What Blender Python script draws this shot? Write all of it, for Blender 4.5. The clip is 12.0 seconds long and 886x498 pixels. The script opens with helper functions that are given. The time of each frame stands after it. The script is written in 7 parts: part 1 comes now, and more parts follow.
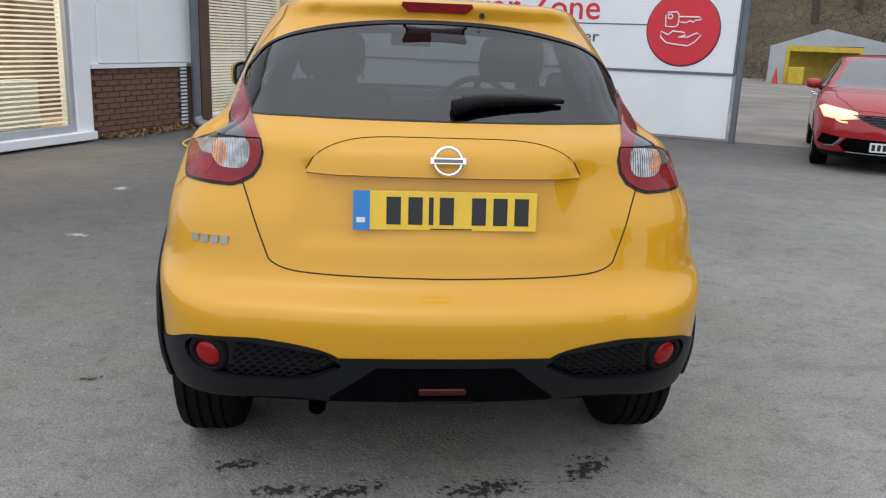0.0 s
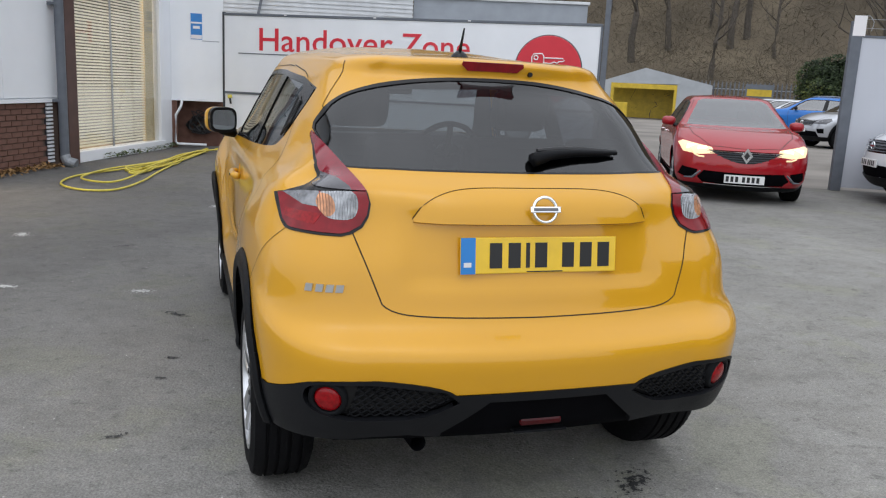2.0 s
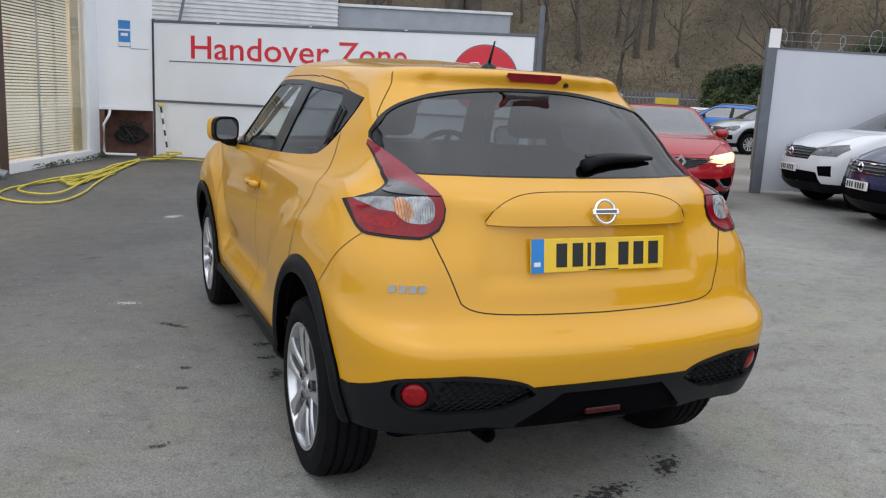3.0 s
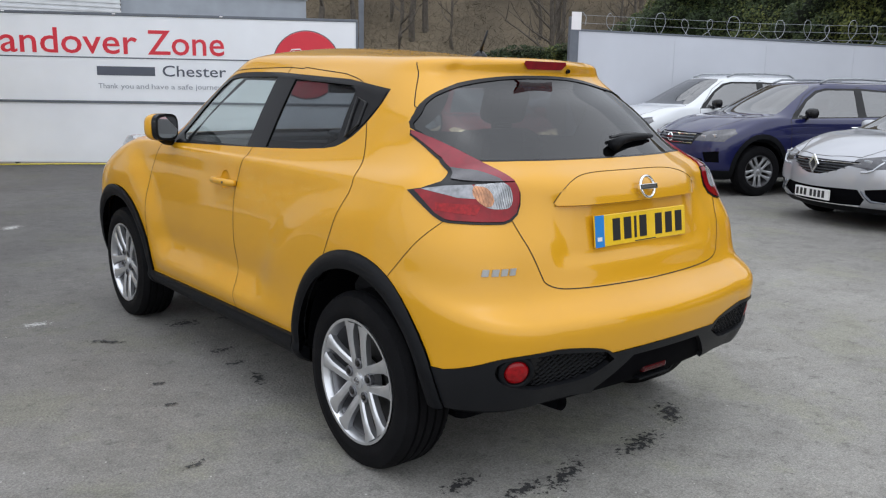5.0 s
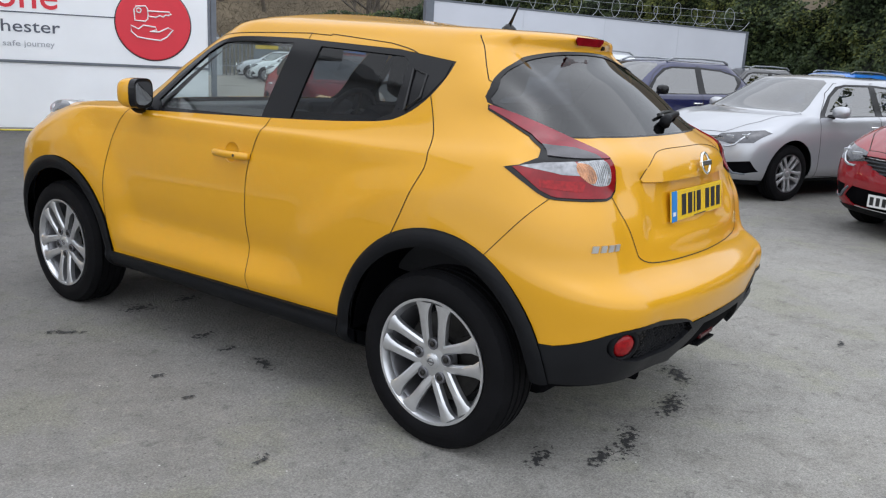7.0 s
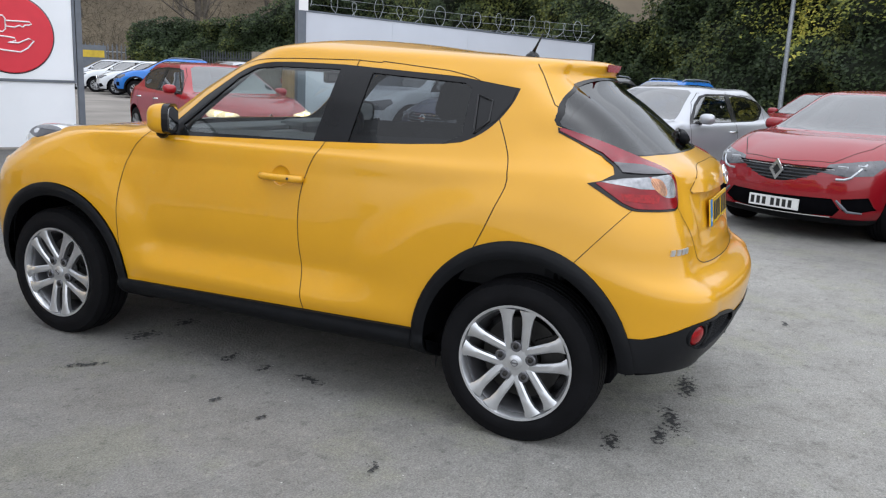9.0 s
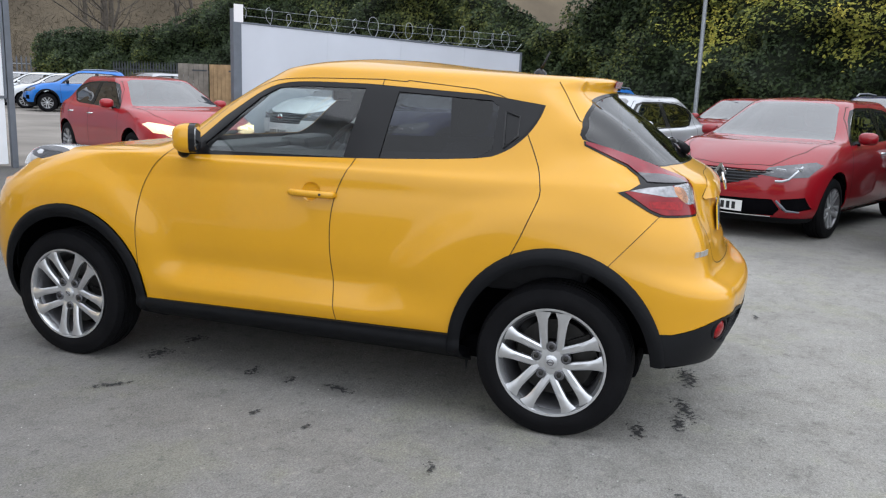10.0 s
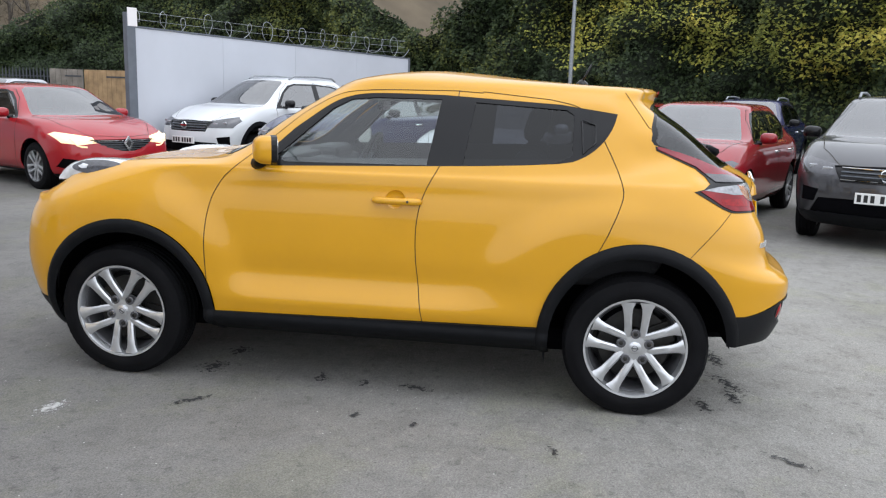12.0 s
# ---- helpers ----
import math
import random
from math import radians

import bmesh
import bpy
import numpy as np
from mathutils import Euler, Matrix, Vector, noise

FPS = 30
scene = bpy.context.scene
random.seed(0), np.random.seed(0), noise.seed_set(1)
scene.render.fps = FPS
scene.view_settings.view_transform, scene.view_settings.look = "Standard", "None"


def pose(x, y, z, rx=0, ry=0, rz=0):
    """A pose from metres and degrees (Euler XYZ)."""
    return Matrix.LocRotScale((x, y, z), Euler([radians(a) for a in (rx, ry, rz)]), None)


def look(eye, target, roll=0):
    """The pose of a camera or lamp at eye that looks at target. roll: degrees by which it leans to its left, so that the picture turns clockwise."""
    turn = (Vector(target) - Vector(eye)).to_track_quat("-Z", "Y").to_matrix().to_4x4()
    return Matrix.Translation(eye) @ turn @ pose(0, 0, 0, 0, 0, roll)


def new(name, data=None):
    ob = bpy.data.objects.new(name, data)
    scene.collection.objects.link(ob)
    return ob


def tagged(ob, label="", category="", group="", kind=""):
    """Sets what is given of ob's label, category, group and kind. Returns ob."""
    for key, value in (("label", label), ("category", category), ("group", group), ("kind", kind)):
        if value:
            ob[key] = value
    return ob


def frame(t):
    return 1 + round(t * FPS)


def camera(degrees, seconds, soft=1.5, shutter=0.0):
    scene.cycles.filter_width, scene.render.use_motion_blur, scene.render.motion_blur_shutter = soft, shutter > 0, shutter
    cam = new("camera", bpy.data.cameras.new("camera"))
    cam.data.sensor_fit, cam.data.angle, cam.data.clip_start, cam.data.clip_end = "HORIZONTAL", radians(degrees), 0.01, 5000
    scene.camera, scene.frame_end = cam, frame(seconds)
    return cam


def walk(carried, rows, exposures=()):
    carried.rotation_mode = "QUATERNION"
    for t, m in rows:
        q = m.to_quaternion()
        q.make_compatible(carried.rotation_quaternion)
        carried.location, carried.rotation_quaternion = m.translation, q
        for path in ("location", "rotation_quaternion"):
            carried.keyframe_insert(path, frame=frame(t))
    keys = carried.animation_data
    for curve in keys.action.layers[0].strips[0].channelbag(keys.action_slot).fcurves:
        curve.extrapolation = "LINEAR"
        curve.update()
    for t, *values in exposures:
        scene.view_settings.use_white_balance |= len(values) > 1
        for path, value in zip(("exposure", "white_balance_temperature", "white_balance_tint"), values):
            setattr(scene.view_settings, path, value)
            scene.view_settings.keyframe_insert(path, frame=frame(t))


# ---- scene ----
from mathutils.bvhtree import BVHTree

cam = camera(57.0, 12.0, soft=1.2)
PATH = [
    (0, (-0.235, -2.838, 1.372), (-0.036, -0.909, 0.882), 2.2),
    (0.5, (-0.419, -2.868, 1.372), (-0.07, -0.962, 0.877), 3.5),
    (1, (-0.64, -2.922, 1.392), (-0.163, -1.039, 0.917), 3.8),
    (1.5, (-0.814, -2.922, 1.402), (-0.282, -1.044, 0.969), 3.1),
    (2, (-1.033, -2.863, 1.419), (-0.44, -0.995, 1.02), 2.8),
    (2.5, (-1.264, -2.832, 1.406), (-0.597, -0.984, 1.034), 2.7),
    (3, (-1.546, -2.819, 1.403), (-0.751, -1.021, 1.033), 2.8),
    (3.2, (-1.637, -2.805, 1.409), (-0.787, -1.033, 1.037), 2.5),
    (4.8, (-2.319, -2.455, 1.393), (-1.113, -0.906, 1.009), 0.9),
    (5, (-2.401, -2.397, 1.39), (-1.156, -0.88, 1.001), 1.0),
    (5.5, (-2.595, -2.236, 1.409), (-1.256, -0.809, 0.997), 1.1),
    (6, (-2.734, -2.067, 1.391), (-1.321, -0.717, 0.965), 1.1),
    (6.5, (-2.879, -1.862, 1.395), (-1.39, -0.602, 0.951), 2.0),
    (7, (-3.037, -1.673, 1.382), (-1.475, -0.508, 0.932), 2.9),
    (9, (-3.726, -1.0, 1.417), (-1.949, -0.182, 1.001), 2.7),
    (9.5, (-3.886, -0.822, 1.415), (-2.067, -0.092, 1.016), 2.5),
    (10, (-4.075, -0.606, 1.442), (-2.217, 0.024, 1.052), 2.1),
    (10.5, (-4.234, -0.382, 1.445), (-2.346, 0.16, 1.068), 1.6),
    (11, (-4.33, -0.143, 1.435), (-2.421, 0.321, 1.061), 1.3),
    (11.5, (-4.427, 0.131, 1.446), (-2.496, 0.498, 1.072), 1.8),
    (12, (-4.533, 0.367, 1.442), (-2.588, 0.65, 1.072), 1.8),
]
walk(cam, [(t, look(eye, target, roll)) for t, eye, target, roll in PATH], exposures=[(0, -0.29, 6120, 10), (3, -0.30, 6120, 10), (6, -0.12, 6120, 10), (9, 0.02, 6050, 10), (12, 0.10, 6090, 10)])

# ---- world and light ----
world = bpy.data.worlds.new("sky")
scene.world = world
world.use_nodes = True
wn = world.node_tree.nodes
sky = wn.new("ShaderNodeTexSky")
sky.sky_type = "NISHITA"
sky.sun_disc = False
sky.sun_elevation, sky.sun_rotation = radians(75), radians(210)
sky.air_density, sky.dust_density, sky.ozone_density = 1.0, 0.6, 1.0
soften = wn.new("ShaderNodeHueSaturation")
soften.inputs["Saturation"].default_value = 0.10
world.node_tree.links.new(sky.outputs[0], soften.inputs["Color"])
# an overcast vault: brightest overhead
co_world = wn.new("ShaderNodeTexCoord")
split = wn.new("ShaderNodeSeparateXYZ")
world.node_tree.links.new(co_world.outputs["Generated"], split.inputs[0])
vault = wn.new("ShaderNodeMapRange")
vault.inputs[1].default_value, vault.inputs[2].default_value = 0.0, 1.0
vault.inputs[3].default_value, vault.inputs[4].default_value = 0.88, 1.80
world.node_tree.links.new(split.outputs[2], vault.inputs[0])
dome = wn.new("ShaderNodeMix")
dome.data_type, dome.blend_type = "RGBA", "MULTIPLY"
dome.inputs[0].default_value = 1.0
world.node_tree.links.new(soften.outputs[0], dome.inputs[6])
world.node_tree.links.new(vault.outputs[0], dome.inputs[7])
world.node_tree.links.new(dome.outputs[2], wn["Background"].inputs[0])
wn["Background"].inputs[1].default_value = 0.235

sun = new("sun", bpy.data.lights.new("sun", "SUN"))
sun.data.energy, sun.data.angle, sun.data.color = 0.85, radians(140), (1.0, 0.97, 0.93)
sun.matrix_world = look((-2, -3.5, 15), (0, 0, 0))

# ---- materials ----


def material(name, color, rough=0.5, metal=0.0, coat=0.0, spread=0.12, scale=6.0, bump=0.0, bump_scale=40.0, emit=0.0, second=None, mix_lo=0.42, mix_hi=0.62, specular=0.5, detail=6.0):
    """A surface of one base colour, varied by two noises, with grain."""
    m = bpy.data.materials.new(name)
    m.use_nodes = True
    nt = m.node_tree
    b = nt.nodes["Principled BSDF"]
    b.inputs["Roughness"].default_value = rough
    b.inputs["Metallic"].default_value = metal
    b.inputs["Coat Weight"].default_value = coat
    b.inputs["Coat Roughness"].default_value = 0.03
    b.inputs["Specular IOR Level"].default_value = specular
    b.inputs["Base Color"].default_value = (*color, 1)
    co = nt.nodes.new("ShaderNodeTexCoord")
    if spread > 0:
        n1 = nt.nodes.new("ShaderNodeTexNoise")
        n1.inputs["Scale"].default_value, n1.inputs["Detail"].default_value = scale, detail
        nt.links.new(co.outputs["Object"], n1.inputs["Vector"])
        ramp = nt.nodes.new("ShaderNodeValToRGB")
        lo, hi = ramp.color_ramp.elements
        lo.position, hi.position = mix_lo - 0.12, mix_hi + 0.08
        dark = second if second else tuple(c * (1 - spread) for c in color)
        lo.color, hi.color = (*dark, 1), (*(min(1, c * (1 + spread * 0.5)) for c in color), 1)
        nt.links.new(n1.outputs["Fac"], ramp.inputs["Fac"])
        nt.links.new(ramp.outputs["Color"], b.inputs["Base Color"])
    if bump > 0:
        n2 = nt.nodes.new("ShaderNodeTexNoise")
        n2.inputs["Scale"].default_value, n2.inputs["Detail"].default_value = bump_scale, 4
        nt.links.new(co.outputs["Object"], n2.inputs["Vector"])
        bp = nt.nodes.new("ShaderNodeBump")
        bp.inputs["Strength"].default_value, bp.inputs["Distance"].default_value = bump, 0.01
        nt.links.new(n2.outputs["Fac"], bp.inputs["Height"])
        nt.links.new(bp.outputs["Normal"], b.inputs["Normal"])
    if emit > 0:
        b.inputs["Emission Color"].default_value = (*color, 1)
        b.inputs["Emission Strength"].default_value = emit
    return m


def glass_material(name, tint, rough=0.0, mix=0.5, ior=1.45):
    """Thin tinted glass: a clear part and a glossy part."""
    m = bpy.data.materials.new(name)
    m.use_nodes = True
    nt = m.node_tree
    nt.nodes.remove(nt.nodes["Principled BSDF"])
    clear = nt.nodes.new("ShaderNodeBsdfTransparent")
    clear.inputs[0].default_value = (*tint, 1)
    gloss = nt.nodes.new("ShaderNodeBsdfGlossy")
    gloss.inputs["Roughness"].default_value = rough
    gloss.inputs["Color"].default_value = (1, 1, 1, 1)
    # the same gloss on both sides of the sheet, rising at grazing angles
    face = nt.nodes.new("ShaderNodeLayerWeight")
    face.inputs["Blend"].default_value = 0.5
    power = nt.nodes.new("ShaderNodeMath")
    power.operation = "POWER"
    power.inputs[1].default_value = 4.0
    f0 = 1.7 * ((ior - 1) / (ior + 1)) ** 2
    rise = nt.nodes.new("ShaderNodeMath")
    rise.operation = "MULTIPLY_ADD"
    rise.inputs[1].default_value, rise.inputs[2].default_value = 0.6, f0
    nt.links.new(face.outputs["Facing"], power.inputs[0])
    nt.links.new(power.outputs[0], rise.inputs[0])
    mixer = nt.nodes.new("ShaderNodeMixShader")
    nt.links.new(rise.outputs[0], mixer.inputs[0])
    nt.links.new(clear.outputs[0], mixer.inputs[1])
    nt.links.new(gloss.outputs[0], mixer.inputs[2])
    nt.links.new(mixer.outputs[0], nt.nodes["Material Output"].inputs[0])
    return m


def paint(name, color, flake=0.0, rough=0.28, coat=1.0):
    return material(name, color, rough=rough, metal=flake, coat=coat, spread=0.03, scale=3.0, specular=0.2)


YELLOW = paint("yellow_paint", (0.625, 0.312, 0.008), 0.0, 0.36, 0.8)
YELLOW.node_tree.nodes["Principled BSDF"].inputs["Coat Roughness"].default_value = 0.05
DARK_PLASTIC = material("dark_plastic", (0.003, 0.003, 0.004), 0.85, specular=0.04, spread=0.2, scale=14)
BLACK_PLASTIC = material("black_plastic", (0.0065, 0.007, 0.0085), 0.5, specular=0.13, bump=0.15, bump_scale=500, spread=0.2, scale=14)
GLOSS_BLACK = material("gloss_black", (0.009, 0.009, 0.010), 0.2, spread=0.1, specular=0.28)
SATIN_PLASTIC = material("satin_plastic", (0.0075, 0.008, 0.0098), 0.45, specular=0.22, bump=0.1, bump_scale=500, spread=0.15, scale=10)
RUBBER = material("tyre_rubber", (0.0055, 0.0055, 0.0065), 0.7, specular=0.11, bump=0.2, bump_scale=160, spread=0.3, scale=9)
ALLOY = material("alloy_silver", (0.66, 0.67, 0.69), 0.30, metal=0.85, spread=0.10, scale=18)
DARK_ALLOY = material("dark_alloy", (0.16, 0.16, 0.17), 0.35, metal=0.7, spread=0.1)
STEEL = material("brake_steel", (0.05, 0.048, 0.046), 0.5, metal=0.9, spread=0.3, scale=25)
CHROME = material("chrome", (0.86, 0.87, 0.88), 0.08, metal=1.0, spread=0.03)
SEAM = material("panel_gap", (0.02, 0.016, 0.01), 0.9, spread=0.0)
GLASS = glass_material("window_glass", (0.82, 0.88, 0.87), ior=1.5)
PRIVACY = glass_material("privacy_glass", (0.22, 0.23, 0.25), ior=1.32)
REAR_GLASS = glass_material("rear_glass", (0.16, 0.175, 0.19), ior=1.5)
RED_LENS = material("red_lens", (0.21, 0.003, 0.008), 0.15, coat=0.25, spread=0.3, scale=30, specular=0.25)
RED_DEEP = material("deep_red_lens", (0.22, 0.004, 0.016), 0.1, coat=0.7, spread=0.2, scale=20, specular=0.3)
FOG_RED = material("fog_lamp_lens", (0.055, 0.002, 0.004), 0.25, coat=0.2, spread=0.3, scale=60, specular=0.2)
REFLECTOR_RED = material("red_reflector", (0.28, 0.003, 0.006), 0.2, coat=0.3, spread=0.4, scale=90, specular=0.2)
LAMP_GREY = material("lamp_grey", (0.07, 0.07, 0.08), 0.14, metal=0.3, coat=1.0, spread=0.35, scale=24)
LAMP_CHROME = material("lamp_reflector", (0.24, 0.245, 0.26), 0.25, metal=0.4, coat=1.0, spread=0.45, scale=45)
SMOKED = material("smoked_lens", (0.055, 0.05, 0.058), 0.2, metal=0.2, coat=1.0, spread=0.4, scale=26)
HEAD_LENS = material("headlamp_lens", (0.80, 0.82, 0.85), 0.22, metal=0.25, coat=1.0, spread=0.3, scale=18)
LAMP_LIT = material("lit_headlamp", (1.0, 0.78, 0.45), 0.3, spread=0.0, emit=2.6)
LAMP_GLOW = material("glowing_lens", (1.0, 0.74, 0.42), 0.2, spread=0.0, emit=0.55)


def ribbed(name, color):
    """A lamp reflector of fine upright ribs behind a clear lens."""
    m = material(name, color, 0.2, metal=0.6, coat=1.0, spread=0.5, scale=40)
    nt = m.node_tree
    wave = nt.nodes.new("ShaderNodeTexWave")
    wave.inputs["Scale"].default_value, wave.inputs["Distortion"].default_value = 40.0, 1.2
    bp = nt.nodes.new("ShaderNodeBump")
    bp.inputs["Strength"].default_value, bp.inputs["Distance"].default_value = 0.8, 0.006
    co = nt.nodes.new("ShaderNodeTexCoord")
    nt.links.new(co.outputs["Object"], wave.inputs["Vector"])
    nt.links.new(wave.outputs["Fac"], bp.inputs["Height"])
    nt.links.new(bp.outputs["Normal"], nt.nodes["Principled BSDF"].inputs["Normal"])
    return m


LAMP_RIBBED = ribbed("ribbed_reflector", (0.42, 0.43, 0.45))
AMBER = ribbed("amber_reflector", (0.62, 0.27, 0.12))
SEAT_CLOTH = material("seat_cloth", (0.03, 0.03, 0.033), 0.9, bump=0.2, bump_scale=220, spread=0.2)
TRIM_GREY = material("cabin_trim", (0.055, 0.055, 0.058), 0.7, spread=0.2, scale=10)
PLATE_YELLOW = material("plate_yellow", (0.80, 0.52, 0.02), 0.25, coat=0.4, spread=0.06, scale=20)
PLATE_WHITE = material("plate_white", (0.75, 0.75, 0.74), 0.3, spread=0.06)
PLATE_BLUE = material("plate_blue", (0.03, 0.22, 0.60), 0.3, spread=0.08)
INK = material("plate_black", (0.015, 0.015, 0.016), 0.4, spread=0.0)

# ---- mesh helpers ----


def part(name, bm, mat, parent=None, label="", smooth=False, at=None, kind="", normals=None):
    """Links a bmesh as one mesh object under a thing or a part."""
    me = bpy.data.meshes.new(name)
    bm.to_mesh(me)
    bm.free()
    for m in mat if isinstance(mat, (list, tuple)) else [mat]:
        me.materials.append(m)
    if smooth:
        me.polygons.foreach_set("use_smooth", [True] * len(me.polygons))
    if normals is not None:
        me.normals_split_custom_set_from_vertices(normals)
    ob = new(name, me)
    if parent is not None:
        ob.parent = parent
    if at is not None:
        ob.matrix_basis = at
    return tagged(ob, label=label, kind=kind)


def thing(name, label, category, group="", at=None, kind=""):
    ob = new(name)
    ob.empty_display_size = 0.2
    if at is not None:
        ob.matrix_basis = at
    return tagged(ob, label, category, group, kind)


def box(bm, lo, hi, m=None, bevel=0.0):
    """A box between two corners, with chamfered edges if asked, put through a matrix."""
    lo, hi = Vector(lo), Vector(hi)
    c, s = (lo + hi) / 2, hi - lo
    made = bmesh.ops.create_cube(bm, size=1.0, matrix=Matrix.LocRotScale(c, None, s))
    vs = made["verts"]
    if bevel > 0:
        es = list({e for v in vs for e in v.link_edges})
        r = bmesh.ops.bevel(bm, geom=es, offset=bevel, segments=2, affect="EDGES", profile=0.5)
        vs = list({v for f in r["faces"] for v in f.verts} | {v for v in vs if v.is_valid})
    if m is not None:
        bmesh.ops.transform(bm, matrix=m, verts=vs)
    return vs


def boxed(lo, hi, m=None, bevel=0.0):
    bm = bmesh.new()
    box(bm, lo, hi, m, bevel)
    return bm


def prism(bm, pts, lo, hi, axis="z", m=None):
    """Extrudes a 2D outline along an axis. For x the outline is (y, z), for y (x, z), for z (x, y)."""
    def put(p, h):
        return {"x": (h, p[0], p[1]), "y": (p[0], h, p[1]), "z": (p[0], p[1], h)}[axis]
    a = [bm.verts.new(put(p, lo)) for p in pts]
    b = [bm.verts.new(put(p, hi)) for p in pts]
    n = len(pts)
    fs = [bm.faces.new((a[i], a[(i + 1) % n], b[(i + 1) % n], b[i])) for i in range(n)]
    fs += [bm.faces.new(list(reversed(a))), bm.faces.new(b)]
    bmesh.ops.recalc_face_normals(bm, faces=fs)
    if m is not None:
        bmesh.ops.transform(bm, matrix=m, verts=a + b)
    return a + b


def lathe(bm, profile, steps=40, m=None, closed=False):
    """Turns a profile of (radius, x) about the x axis."""
    rings = []
    for k in range(steps):
        a = 2 * math.pi * k / steps
        rings.append([bm.verts.new((x, r * math.cos(a), r * math.sin(a))) for r, x in profile])
    n = len(profile)
    fs = []
    for k in range(steps):
        p, q = rings[k], rings[(k + 1) % steps]
        for i in range(n if closed else n - 1):
            fs.append(bm.faces.new((p[i], p[(i + 1) % n], q[(i + 1) % n], q[i])))
    bmesh.ops.recalc_face_normals(bm, faces=fs)
    vs = [v for ring in rings for v in ring]
    if m is not None:
        bmesh.ops.transform(bm, matrix=m, verts=vs)
    return vs


def tube(bm, pts, r, sides=6, close=False):
    """A round bar along points; r may be one radius or one for each point."""
    pts = [Vector(p) for p in pts]
    n = len(pts)
    rs = r if isinstance(r, (list, tuple)) else [r] * n
    rings = []
    ref = Vector((0, 0, 1))
    for i, p in enumerate(pts):
        if close:
            d = pts[(i + 1) % n] - pts[i - 1]
        else:
            d = pts[min(i + 1, n - 1)] - pts[max(i - 1, 0)]
        d = d.normalized() if d.length > 1e-9 else Vector((0, 0, 1))
        u = d.cross(ref)
        if u.length < 0.1:
            u = d.cross(Vector((1, 0, 0)))
        u.normalize()
        w = d.cross(u)
        rings.append([bm.verts.new(p + rs[i] * (math.cos(2 * math.pi * k / sides) * u + math.sin(2 * math.pi * k / sides) * w)) for k in range(sides)])
    for i in range(n if close else n - 1):
        a, b = rings[i], rings[(i + 1) % n]
        for k in range(sides):
            bm.faces.new((a[k], a[(k + 1) % sides], b[(k + 1) % sides], b[k]))
    if not close:
        bm.faces.new(list(reversed(rings[0])))
        bm.faces.new(rings[-1])
    return [v for ring in rings for v in ring]


def text_bmesh(body, size, depth=0.001, align="CENTER", bold=0.0):
    """Letters of the built-in font as a mesh in the xy plane."""
    cu = bpy.data.curves.new("letters", "FONT")
    cu.body, cu.size, cu.extrude, cu.align_x, cu.align_y = body, size, depth, align, "CENTER"
    cu.resolution_u, cu.offset = 3, bold
    ob = bpy.data.objects.new("letters", cu)
    scene.collection.objects.link(ob)
    me = bpy.data.meshes.new_from_object(ob.evaluated_get(bpy.context.evaluated_depsgraph_get()))
    bm = bmesh.new()
    bm.from_mesh(me)
    bpy.data.objects.remove(ob)
    bpy.data.curves.remove(cu)
    bpy.data.meshes.remove(me)
    return bm


def fit_text(bm, width, height):
    """Scales letters to a width and height, centred."""
    xs = [v.co.x for v in bm.verts]
    ys = [v.co.y for v in bm.verts]
    c = Vector(((min(xs) + max(xs)) / 2, (min(ys) + max(ys)) / 2, 0))
    sx, sy = width / (max(xs) - min(xs)), height / (max(ys) - min(ys))
    for v in bm.verts:
        v.co = Vector(((v.co.x - c.x) * sx, (v.co.y - c.y) * sy, v.co.z))
    return bm


def smooth_line(pts, n=8):
    """A Catmull-Rom line through points."""
    pts = [Vector(p) for p in pts]
    out = []
    for i in range(len(pts) - 1):
        p0, p1, p2, p3 = pts[max(i - 1, 0)], pts[i], pts[i + 1], pts[min(i + 2, len(pts) - 1)]
        for j in range(n):
            t = j / n
            out.append(0.5 * ((2 * p1) + (p2 - p0) * t + (2 * p0 - 5 * p1 + 4 * p2 - p3) * t * t + (3 * p1 - p0 - 3 * p2 + p3) * t ** 3))
    return out + [pts[-1]]


# ---- car bodies ----


def smoothstep(t):
    t = min(1.0, max(0.0, t))
    return t * t * (3 - 2 * t)


